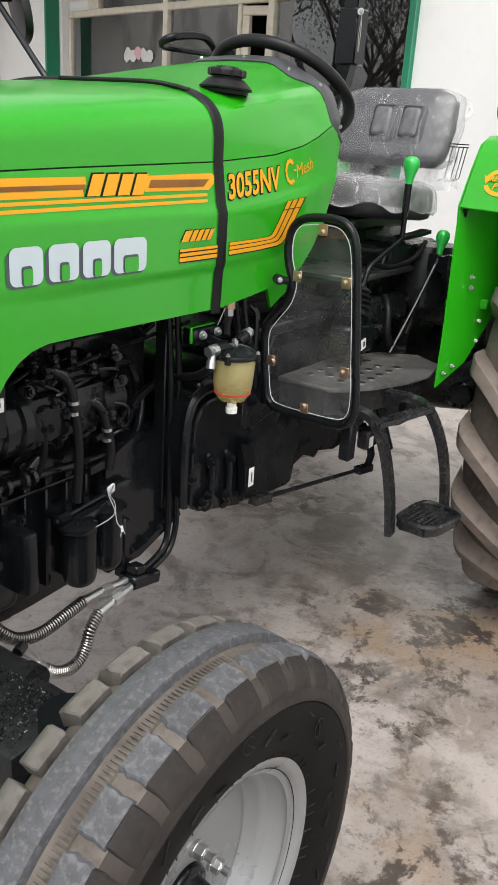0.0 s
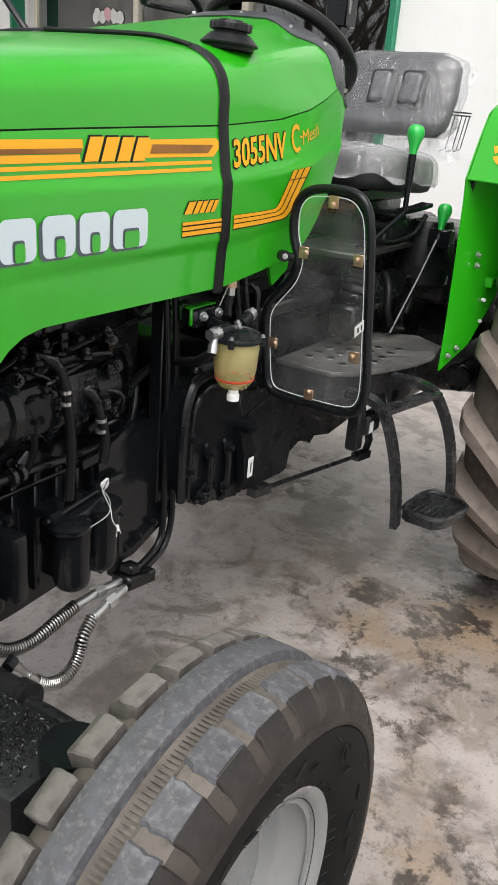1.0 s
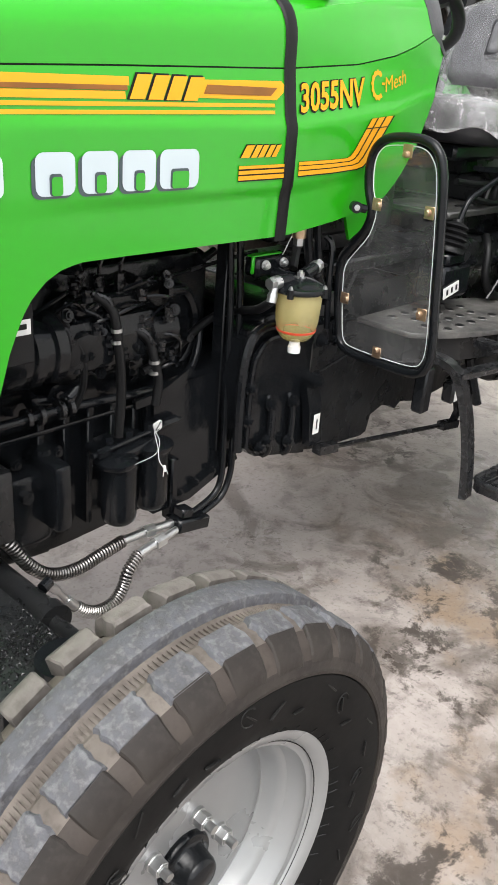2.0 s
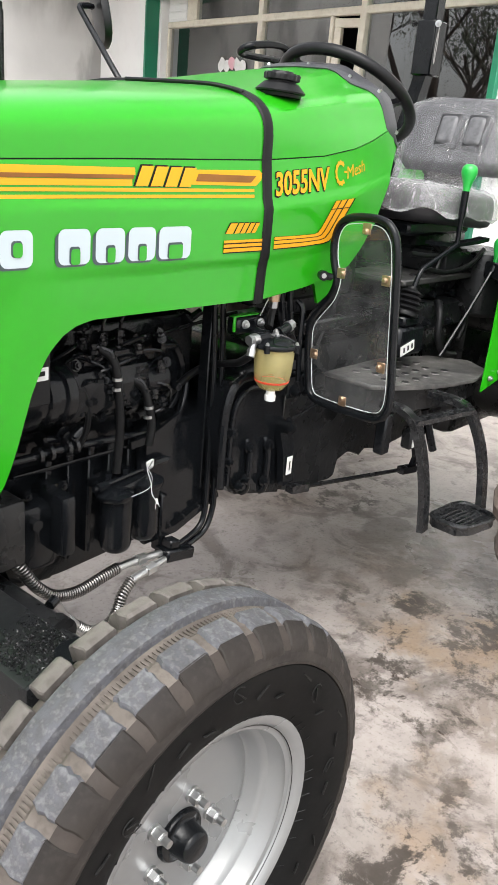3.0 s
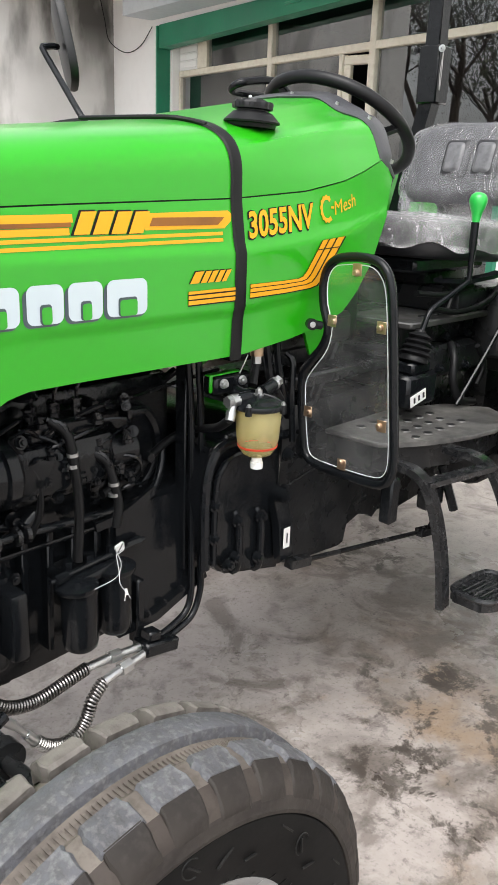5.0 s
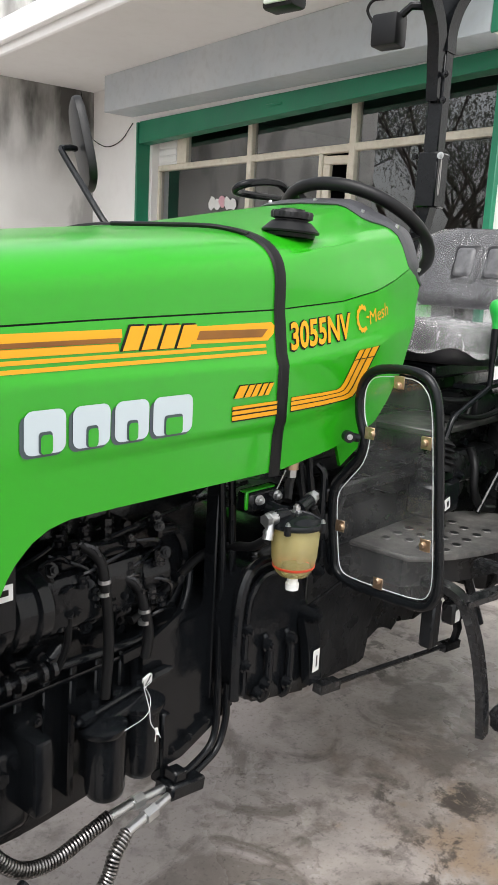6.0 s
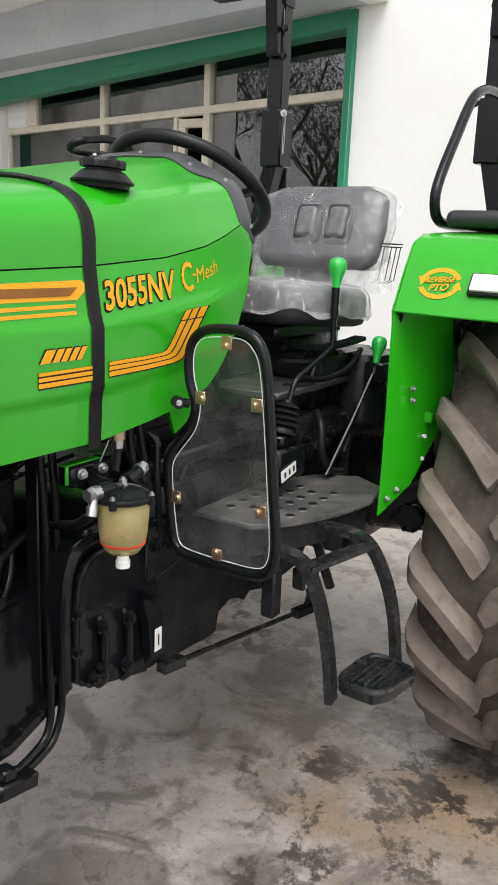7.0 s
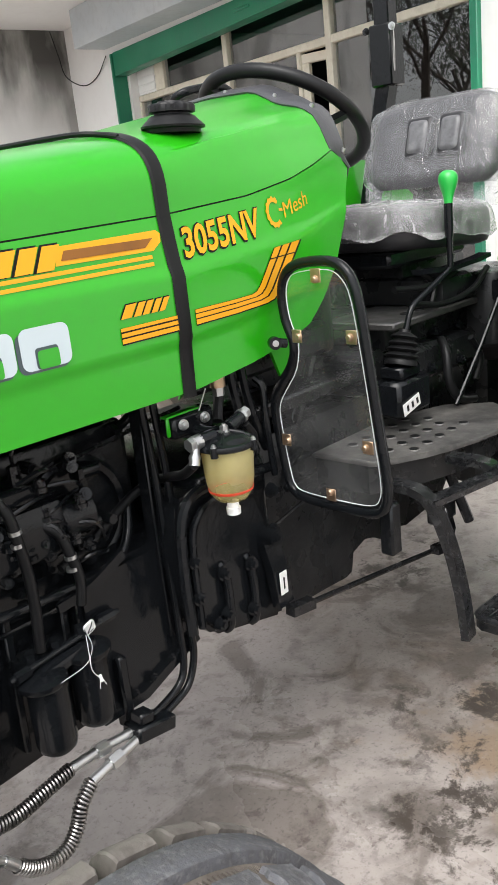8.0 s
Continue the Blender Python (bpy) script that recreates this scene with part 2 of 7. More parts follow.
def concrete():
    """Worn yard concrete: pale cement scum, painted sky glare, brown bare patches and dark damp mottling."""
    m = bpy.data.materials.new("stained_concrete")
    m.use_nodes = True
    n, l = m.node_tree.nodes, m.node_tree.links
    b = n["Principled BSDF"]
    tc = n.new("ShaderNodeTexCoord")

    def noise_at(sc, det, lo, hi, dist=0.0, shift=0.0, rough=0.6):
        mp = n.new("ShaderNodeMapping")
        mp.inputs["Location"].default_value = (shift, shift * 1.7, 0)
        l.new(tc.outputs["Object"], mp.inputs["Vector"])
        t = n.new("ShaderNodeTexNoise")
        t.inputs["Scale"].default_value, t.inputs["Detail"].default_value = sc, det
        t.inputs["Distortion"].default_value, t.inputs["Roughness"].default_value = dist, rough
        l.new(mp.outputs[0], t.inputs["Vector"])
        r = n.new("ShaderNodeMapRange")
        r.inputs["From Min"].default_value, r.inputs["From Max"].default_value = lo, hi
        l.new(t.outputs["Fac"], r.inputs["Value"])
        return r.outputs[0]

    def mix(a, c, fac, k=1.0):
        mx = n.new("ShaderNodeMix")
        mx.data_type = "RGBA"
        ml = n.new("ShaderNodeMath")
        ml.operation = "MULTIPLY"
        ml.inputs[1].default_value = k
        l.new(fac, ml.inputs[0])
        l.new(ml.outputs[0], mx.inputs[0])
        if isinstance(a, tuple):
            mx.inputs[6].default_value = (*a, 1)
        else:
            l.new(a, mx.inputs[6])
        mx.inputs[7].default_value = (*c, 1)
        return mx.outputs[2]

    sep = n.new("ShaderNodeSeparateXYZ")
    l.new(tc.outputs["Object"], sep.inputs[0])
    edge = n.new("ShaderNodeTexNoise")
    edge.inputs["Scale"].default_value, edge.inputs["Detail"].default_value, edge.inputs["Roughness"].default_value = 3.5, 12, 0.68
    l.new(tc.outputs["Object"], edge.inputs["Vector"])

    def patch(x, y, r, ragged=0.9):
        """Mask of one ragged spot on the yard, for stains and glare patches alike."""
        d = n.new("ShaderNodeVectorMath")
        d.operation = "DISTANCE"
        l.new(tc.outputs["Object"], d.inputs[0])
        d.inputs[1].default_value = (x, y, 0)
        a = n.new("ShaderNodeMath")
        a.operation = "MULTIPLY_ADD"
        a.inputs[1].default_value = ragged
        l.new(edge.outputs["Fac"], a.inputs[0])
        l.new(d.outputs["Value"], a.inputs[2])
        q = n.new("ShaderNodeMapRange")
        q.inputs["From Min"].default_value, q.inputs["From Max"].default_value = r + ragged * 0.5 + 0.08, r + ragged * 0.5 - 0.08
        l.new(a.outputs[0], q.inputs["Value"])
        return q.outputs[0]

    def times(a, f):
        ml = n.new("ShaderNodeMath")
        ml.operation = "MULTIPLY"
        l.new(a, ml.inputs[0])
        l.new(f, ml.inputs[1])
        return ml.outputs[0]

    big = noise_at(1.3, 7, 0.42, 0.60, 0.5)
    c = mix((0.285, 0.255, 0.225), (0.165, 0.138, 0.113), big, 0.7)
    c = mix(c, (0.33, 0.31, 0.285), noise_at(2.1, 10, 0.52, 0.62, 0.4, 5.0, 0.68), 0.7)
    # smooth brown patch under the platform
    for x, y, r in ((1.90, -0.10, 0.26), (1.66, 0.02, 0.18)):
        c = mix(c, (0.215, 0.180, 0.148), patch(x, y, r, 0.5), 0.7)
    # pale cement scum round the wheels; further pale patches paint in sky glare
    for x, y, r in ((1.10, -0.70, 0.17), (1.32, -0.33, 0.15), (1.36, -0.60, 0.10), (0.80, -0.78, 0.08), (0.95, -0.42, 0.26), (1.30, 0.02, 0.30), (1.05, 0.30, 0.30), (1.55, 0.30, 0.25), (1.12, -0.30, 0.18), (0.72, -0.52, 0.2), (1.02, -0.08, 0.2), (0.62, -0.30, 0.2), (0.55, -0.62, 0.2), (1.20, 0.10, 0.26), (0.85, 0.12, 0.24), (1.42, 0.42, 0.25), (2.65, 0.25, 0.45), (3.3, 0.1, 0.6), (2.9, 1.0, 0.6), (1.30, -0.42, 0.18), (0.45, 0.2, 0.25), (1.15, -0.20, 0.13), (2.3, 0.75, 0.3), (2.2, -0.05, 0.16), (0.75, 0.1, 0.25)):
        c = mix(c, (0.375, 0.35, 0.322), patch(x, y, r), 0.8)
    for x, y, r in ((1.28, -0.95, 0.35), (0.95, -1.20, 0.40), (1.55, -1.05, 0.35)):
        c = mix(c, (0.215, 0.188, 0.160), patch(x, y, r, 0.9), 0.6)
    c = mix(c, (0.085, 0.074, 0.063), noise_at(3.6, 7, 0.53, 0.65, 0.5, 17.0, 0.60), 0.45)
    c = mix(c, (0.30, 0.28, 0.255), noise_at(5.5, 11, 0.50, 0.60, 0.35, 41.0, 0.66), 0.5)
    c = mix(c, (0.075, 0.064, 0.054), noise_at(7.0, 11, 0.53, 0.63, 0.25, 53.0, 0.70), 0.5)
    # soft pale veils and cloudy dark damp between them
    c = mix(c, (0.37, 0.342, 0.315), noise_at(2.6, 6, 0.49, 0.58, 0.7, 63.0, 0.58), 0.6)
    c = mix(c, (0.40, 0.372, 0.345), noise_at(4.4, 8, 0.53, 0.60, 0.8, 71.0, 0.62), 0.6)
    c = mix(c, (0.105, 0.090, 0.076), noise_at(3.0, 7, 0.53, 0.60, 0.9, 91.0, 0.62), 0.6)
    c = mix(c, (0.12, 0.102, 0.086), noise_at(8.5, 7, 0.57, 0.66, 0.3, 97.0, 0.62), 0.4)
    # tan bare spots
    for x, y, r in ((1.60, -0.43, 0.12), (1.57, -0.62, 0.12), (0.92, -0.88, 0.08), (1.70, -0.75, 0.15), (1.50, -0.38, 0.06)):
        c = mix(c, (0.27, 0.205, 0.14), patch(x, y, r, 1.1), 0.7)
    # dark crust, dense in front of the rear wheel and beside the front one
    crust = noise_at(7.5, 13, 0.50, 0.56, 0.2, 11.0, 0.74)
    for x, y, r in ((1.55, -0.60, 0.32), (1.20, -0.50, 0.16), (0.85, -0.95, 0.24), (1.62, -0.28, 0.16), (0.6, -1.1, 0.3), (2.3, 0.4, 0.3), (2.1, -0.9, 0.5)):
        c = mix(c, (0.052, 0.044, 0.036), times(patch(x, y, r, 0.8), crust), 0.85)
    c = mix(c, (0.075, 0.066, 0.057), noise_at(15, 10, 0.58, 0.66, 0.3, 31.0, 0.7), 0.55)
    c = mix(c, (0.38, 0.365, 0.34), noise_at(34, 8, 0.60, 0.70, 0.2, 3.0, 0.7), 0.35)
    c = mix(c, (0.055, 0.05, 0.045), noise_at(85, 5, 0.56, 0.68, 0.0, 9.0), 0.4)
    tone = n.new("ShaderNodeMix")
    tone.data_type, tone.blend_type = "RGBA", "MULTIPLY"
    tone.inputs[0].default_value = 1.0
    l.new(c, tone.inputs[6])
    tone.inputs[7].default_value = (1.05, 1.01, 1.02, 1)
    l.new(tone.outputs[2], b.inputs["Base Color"])
    rr = n.new("ShaderNodeMapRange")
    rr.inputs["To Min"].default_value, rr.inputs["To Max"].default_value = 0.55, 0.27
    l.new(big, rr.inputs["Value"])
    l.new(rr.outputs[0], b.inputs["Roughness"])
    t = n.new("ShaderNodeTexNoise")
    t.inputs["Scale"].default_value, t.inputs["Detail"].default_value = 22, 8
    l.new(tc.outputs["Object"], t.inputs["Vector"])
    bp = n.new("ShaderNodeBump")
    bp.inputs["Strength"].default_value, bp.inputs["Distance"].default_value = 0.25, 0.01
    l.new(t.outputs["Fac"], bp.inputs["Height"])
    l.new(bp.outputs[0], b.inputs["Normal"])
    return m


CONCRETE = concrete()


def clear(name, tint, gloss_rough=0.03, ior=1.45, haze=0.0, haze_scale=20.0, film=(0.8, 0.8, 0.8), wrinkle=0.0):
    """Thin clear sheet: lets light straight through, mirrors more at grazing angles, with an optional dusty film."""
    m = bpy.data.materials.new(name)
    m.use_nodes = True
    n, l = m.node_tree.nodes, m.node_tree.links
    n.clear()
    tr = n.new("ShaderNodeBsdfTransparent")
    tr.inputs[0].default_value = (*tint, 1)
    gl = n.new("ShaderNodeBsdfGlossy")
    gl.inputs["Roughness"].default_value = gloss_rough
    lw = n.new("ShaderNodeLayerWeight")
    lw.inputs["Blend"].default_value = 0.5
    pw = n.new("ShaderNodeMath")
    pw.operation = "POWER"
    pw.inputs[1].default_value = 4.5
    l.new(lw.outputs["Facing"], pw.inputs[0])
    fr = n.new("ShaderNodeMapRange")
    f0 = ((ior - 1) / (ior + 1)) ** 2 * 1.8
    fr.inputs["To Min"].default_value, fr.inputs["To Max"].default_value = f0, 0.95
    l.new(pw.outputs[0], fr.inputs["Value"])
    if wrinkle:
        wc = n.new("ShaderNodeTexCoord")
        wt = n.new("ShaderNodeTexNoise")
        wt.inputs["Scale"].default_value, wt.inputs["Detail"].default_value, wt.inputs["Distortion"].default_value = 10, 4, 1.8
        wm = n.new("ShaderNodeMapping")
        wm.inputs["Rotation"].default_value, wm.inputs["Scale"].default_value = (0.5, 0.3, 0.6), (1.0, 1.7, 0.8)
        l.new(wc.outputs["Object"], wm.inputs["Vector"])
        l.new(wm.outputs[0], wt.inputs["Vector"])
        wb = n.new("ShaderNodeBump")
        wb.inputs["Strength"].default_value, wb.inputs["Distance"].default_value = wrinkle, 0.02
        l.new(wt.outputs["Fac"], wb.inputs["Height"])
        l.new(wb.outputs[0], gl.inputs["Normal"])
    mx = n.new("ShaderNodeMixShader")
    l.new(fr.outputs[0], mx.inputs[0])
    l.new(tr.outputs[0], mx.inputs[1])
    l.new(gl.outputs[0], mx.inputs[2])
    last = mx.outputs[0]
    if haze:
        df = n.new("ShaderNodeBsdfDiffuse")
        df.inputs[0].default_value = (*film, 1)
        tc = n.new("ShaderNodeTexCoord")
        t = n.new("ShaderNodeTexNoise")
        t.inputs["Scale"].default_value, t.inputs["Detail"].default_value = haze_scale, 5
        t.inputs["Distortion"].default_value = 2.6 if wrinkle else 0.0
        l.new(tc.outputs["Object"], t.inputs["Vector"])
        r = n.new("ShaderNodeMapRange")
        r.inputs["From Min"].default_value, r.inputs["From Max"].default_value = 0.35, 0.7
        r.inputs["To Min"].default_value, r.inputs["To Max"].default_value = haze * (0.6 if wrinkle else 0.4), haze * 1.6
        l.new(t.outputs["Fac"], r.inputs["Value"])
        m2 = n.new("ShaderNodeMixShader")
        l.new(r.outputs[0], m2.inputs[0])
        l.new(last, m2.inputs[1])
        l.new(df.outputs[0], m2.inputs[2])
        last = m2.outputs[0]
    o = n.new("ShaderNodeOutputMaterial")
    l.new(last, o.inputs["Surface"])
    return m


PANE = clear("window_glass", (0.66, 0.70, 0.74), 0.006, 2.05)
ACRYLIC = clear("dusty_acrylic", (0.94, 0.95, 0.95), 0.05, 1.38, 0.045, 10)
EDGE = mat("bright_acrylic_edge", (0.62, 0.64, 0.64), 0.3)
BOWL = clear("fuel_bowl", (0.80, 0.72, 0.42), 0.06, 1.45, 0.62, 3, (0.74, 0.66, 0.32))
FILM = clear("crinkled_plastic_film", (0.95, 0.95, 0.96), 0.22, 1.45, 0.075, 9, (0.82, 0.82, 0.84), 0.6)
FILM_LOOSE = clear("loose_white_plastic_film", (0.96, 0.96, 0.96), 0.25, 1.45, 0.19, 15, (0.84, 0.84, 0.85), 0.6)

# ---- building helpers ----
def obj(name, bm, material, smooth=40.0):
    me = bpy.data.meshes.new(name)
    bmesh.ops.recalc_face_normals(bm, faces=bm.faces[:])
    bm.to_mesh(me)
    bm.free()
    for p in me.polygons:
        p.use_smooth = smooth > 0
    if smooth > 0:
        me.set_sharp_from_angle(angle=radians(smooth))
    me.materials.append(material)
    return new(name, me)


def part(name, bm, material, parent, label="", smooth=40.0):
    """Links a bmesh, whose places are in the world, as one mesh under a thing or under a part."""
    ob = obj(name, bm, material, smooth)
    ob.parent = parent
    ob.matrix_parent_inverse = Matrix.Translation(-base_of(parent))
    if label:
        tagged(ob, label)
    return ob


def base_of(ob):
    return ob.location.copy() if ob.type == "EMPTY" else Vector((0, 0, 0))


def piece(name, me, material, parent, m):
    """One of many alike pieces: an object of its own on shared mesh data."""
    ob = new(name, me)
    ob.parent = parent
    ob.matrix_parent_inverse = Matrix.Translation(-base_of(parent))
    ob.matrix_basis = m
    return ob


def mesh_of(name, bm, material, smooth=40.0):
    ob = obj(name, bm, material, smooth)
    me = ob.data
    bpy.data.objects.remove(ob)
    return me


def thing(name, place, label, category, group="", kind=""):
    ob = new(name)
    ob.empty_display_size = 0.1
    ob.location = place
    return tagged(ob, label, category, group, kind)


def box(bm, lo, hi, bevel=0.0, m=None, seg=1):
    c = [(a + b) / 2 for a, b in zip(lo, hi)]
    s = [abs(b - a) for a, b in zip(lo, hi)]
    r = bmesh.ops.create_cube(bm, size=1.0, matrix=(m or Matrix()) @ Matrix.LocRotScale(c, None, s))
    if bevel:
        edges = list({e for v in r["verts"] for e in v.link_edges})
        bmesh.ops.bevel(bm, geom=edges, offset=bevel, segments=seg, affect="EDGES", profile=0.5)
    return bm


def rod(bm, a, b, r, r2=None, seg=14, caps=True):
    a, b = Vector(a), Vector(b)
    d = b - a
    m = Matrix.Translation((a + b) / 2) @ d.to_track_quat("Z", "Y").to_matrix().to_4x4()
    bmesh.ops.create_cone(bm, cap_ends=caps, cap_tris=False, segments=seg, radius1=r, radius2=r if r2 is None else r2, depth=d.length, matrix=m)
    return bm


def smooth_line(pts, n=6, closed=False):
    """Catmull-Rom through points."""
    P = [Vector(p) for p in pts]
    out, k = [], len(P)
    for i in range(k if closed else k - 1):
        p0 = P[(i - 1) % k] if closed or i > 0 else P[0] * 2 - P[1]
        p1, p2 = P[i], P[(i + 1) % k]
        p3 = P[(i + 2) % k] if closed or i + 2 < k else P[-1] * 2 - P[-2]
        for j in range(n):
            t = j / n
            out.append(0.5 * ((2 * p1) + (p2 - p0) * t + (2 * p0 - 5 * p1 + 4 * p2 - p3) * t * t + (3 * p1 - p0 - 3 * p2 + p3) * t ** 3))
    if not closed:
        out.append(P[-1])
    return out


def tube(bm, pts, r, seg=10, closed=False, caps=True, flat=None):
    """A round bar along points; flat=(w, h) gives a flat bar, with h along the first frame's up."""
    P = [Vector(p) for p in pts]
    k = len(P)
    tang = []
    for i in range(k):
        a = P[(i - 1) % k] if closed or i else P[i]
        b = P[(i + 1) % k] if closed or i < k - 1 else P[i]
        tang.append((b - a).normalized())
    up = Vector((0, 0, 1)) if abs(tang[0].z) < 0.9 else Vector((0, 1, 0))
    rings = []
    for i in range(k):
        side = tang[i].cross(up).normalized()
        up = side.cross(tang[i]).normalized()
        ring = []
        rr = r[i] if isinstance(r, (list, tuple)) else r
        if flat:
            w, h = flat
            offs = [(-w, -h), (w, -h), (w, h), (-w, h)]
        else:
            offs = [(rr * math.cos(2 * math.pi * j / seg), rr * math.sin(2 * math.pi * j / seg)) for j in range(seg)]
        for x, y in offs:
            ring.append(bm.verts.new(P[i] + side * x + up * y))
        rings.append(ring)
    s = len(rings[0])
    for i in range(k if closed else k - 1):
        a, b = rings[i], rings[(i + 1) % k]
        for j in range(s):
            bm.faces.new((a[j], a[(j + 1) % s], b[(j + 1) % s], b[j]))
    if caps and not closed:
        bm.faces.new(list(reversed(rings[0])))
        bm.faces.new(rings[-1])
    return bm


def lathe(bm, prof, m, seg=48, a0=0.0, a1=360.0):
    """Profile of (radius, height) turned about local z; m places it."""
    full = abs(a1 - a0) >= 359.9
    n = seg if full else seg + 1
    rings = []
    for i in range(n):
        a = radians(a0 + (a1 - a0) * i / seg)
        rings.append([bm.verts.new(m @ Vector((r * math.cos(a), r * math.sin(a), z))) for r, z in prof])
    for i in range(seg):
        a, b = rings[i], rings[(i + 1) % n]
        for j in range(len(prof) - 1):
            vs = [a[j], b[j], b[j + 1], a[j + 1]]
            bm.faces.new(vs)
    bmesh.ops.remove_doubles(bm, verts=bm.verts[:], dist=1e-5)
    return bm


def sheet(bm, grid):
    """Faces between the points of a grid (rows of Vectors)."""
    vs = [[bm.verts.new(p) for p in row] for row in grid]
    for a, b in zip(vs, vs[1:]):
        for j in range(len(a) - 1):
            try:
                bm.faces.new((a[j], a[j + 1], b[j + 1], b[j]))
            except ValueError:
                pass
    return vs


def solid(bm, thick):
    """Gives a sheet thickness."""
    bmesh.ops.recalc_face_normals(bm, faces=bm.faces[:])
    bmesh.ops.solidify(bm, geom=bm.faces[:], thickness=thick)
    return bm


def prism(bm, outline, axis, a, b):
    """An outline of 2D points pushed along an axis from a to b."""
    def put(p, s):
        return {"x": (s, p[0], p[1]), "y": (p[0], s, p[1]), "z": (p[0], p[1], s)}[axis]
    lo = [bm.verts.new(put(p, a)) for p in outline]
    hi = [bm.verts.new(put(p, b)) for p in outline]
    bm.faces.new(lo)
    bm.faces.new(list(reversed(hi)))
    for i in range(len(lo)):
        j = (i + 1) % len(lo)
        bm.faces.new((lo[i], hi[i], hi[j], lo[j]))
    return bm


def bolt(bm, at, along, r, h):
    """Hexagon head with a washer and a stud end."""
    a, d = Vector(at), Vector(along).normalized()
    rod(bm, a, a + d * h * 0.25, r * 1.35, seg=14)
    rod(bm, a + d * h * 0.1, a + d * h, r, seg=6)
    rod(bm, a + d * h * 0.8, a + d * h * 1.4, r * 0.5, seg=10)
    return bm


def interp(x, xs, ys):
    return float(np.interp(x, xs, ys))

# ---- the setting: yard, shop front, side wall, porch slab ----
WALL_O, WALL_D, WALL_N = Vector((4.11, 0, 0)), Vector((0.2055, 0.9787, 0)), Vector((-0.9787, 0.2055, 0))
WALL = Matrix.Translation(WALL_O) @ Matrix((WALL_D, WALL_N, (0, 0, 1))).transposed().to_4x4()  # u along, w out, z up


def setting(name, bm, material, label, smooth=40.0):
    return tagged(obj(name, bm, material, smooth), label, kind="structure")


bm = bmesh.new()
bmesh.ops.create_grid(bm, x_segments=40, y_segments=40, size=400)
ground = setting("ground", bm, CONCRETE, "worn stained concrete yard floor with damp patches")

U0, U1, ZT = 0.935, 4.93, 2.66      # shutter opening
bm = bmesh.new()
box(bm, (-9, -0.30, 0), (U0, 0, 4.4), m=WALL)
box(bm, (U1, -0.30, 0), (6.1, 0, 4.4), m=WALL)
box(bm, (U0, -0.30, ZT), (U1, 0, 4.4), m=WALL)
wall_back = setting("wall_back", bm, PLASTER, "white plastered shop wall with a shutter opening", 0)
bm = bmesh.new()
box(bm, (5.83, -0.30, 0), (6.1, 3.6, 4.4), m=WALL)
wall_side = setting("wall_side", bm, STAINED, "whitewashed side wall with black rain stains", 0)
bm = bmesh.new()
box(bm, (0.735, 0.003, 3.03), (5.83, 1.25, 3.18), m=WALL)
porch = setting("ceiling", bm, PLASTER, "whitewashed porch slab over the shop front", 0)
bm = bmesh.new()
box(bm, (0.735, 1.25, 2.99), (5.83, 1.31, 3.22), 0.012, WALL)
box(bm, (0.735, 1.31, 3.06), (5.83, 1.36, 3.24), 0.012, WALL)
setting("trim", bm, PLASTER, "white moulded cornice along the porch edge")
def slant(b, u0, u1, w0, w1, za, zb, zt, bevel=0.005):
    """A bar along the wall whose foot runs from za at u0 to zb at u1."""
    prism_pts = [(u0, za), (u1, zb), (u1, zt), (u0, zt)]
    f0 = [b.verts.new(WALL @ Vector((u, w0, z))) for u, z in prism_pts]
    f1 = [b.verts.new(WALL @ Vector((u, w1, z))) for u, z in prism_pts]
    b.faces.new(f0)
    b.faces.new(list(reversed(f1)))
    for i in range(4):
        j = (i + 1) % 4
        b.faces.new((f0[j], f0[i], f1[i], f1[j]))
    bmesh.ops.recalc_face_normals(b, faces=b.faces[:])
    bmesh.ops.bevel(b, geom=b.edges[:], offset=bevel, segments=1, affect="EDGES")


bm = bmesh.new()
slant(bm, 0.862, 5.05, 0.003, 0.30, 2.672, 2.72, 3.03)
setting("shutter_box", bm, BLUEWASH, "pale blue-white plastered shutter box over the opening")

bm = bmesh.new()
box(bm, (0.738, 0.003, 2.668), (0.858, 0.288, 3.03), 0.004, WALL)
setting("wall_stub", bm, PLASTER, "white plastered end of the shutter box")

# green shutter frame: two guide posts and a lintel
door = tagged(new("door_1"), "green painted rolling shutter frame, shutter rolled up", kind="structure")
door.location = WALL_O
for a, b in ((U0, U0 + 0.05), (U1 - 0.03, U1)):
    bm = bmesh.new()
    box(bm, (a, -0.10, 0), (b, 0.035, 2.66), 0.004, WALL)
    part("guide_post", bm, GREEN_OLD, door)
bm = bmesh.new()
slant(bm, U0 + 0.05, U1 - 0.03, -0.10, 0.02, 2.57, 2.475, 2.668)
lintel = part("lintel", bm, GREEN_OLD, door)
bm = bmesh.new()
box(bm, (2.86, 0.02, 2.585), (3.05, 0.030, 2.605), 0.004, WALL)
part("pull_slot", bm, GREEN_OLD, door)
bm = bmesh.new()
box(bm, (0.735, 0.290, 2.665), (0.860, 0.305, 3.03), 0.004, WALL)
part("box_end", bm, GREEN_OLD, door)

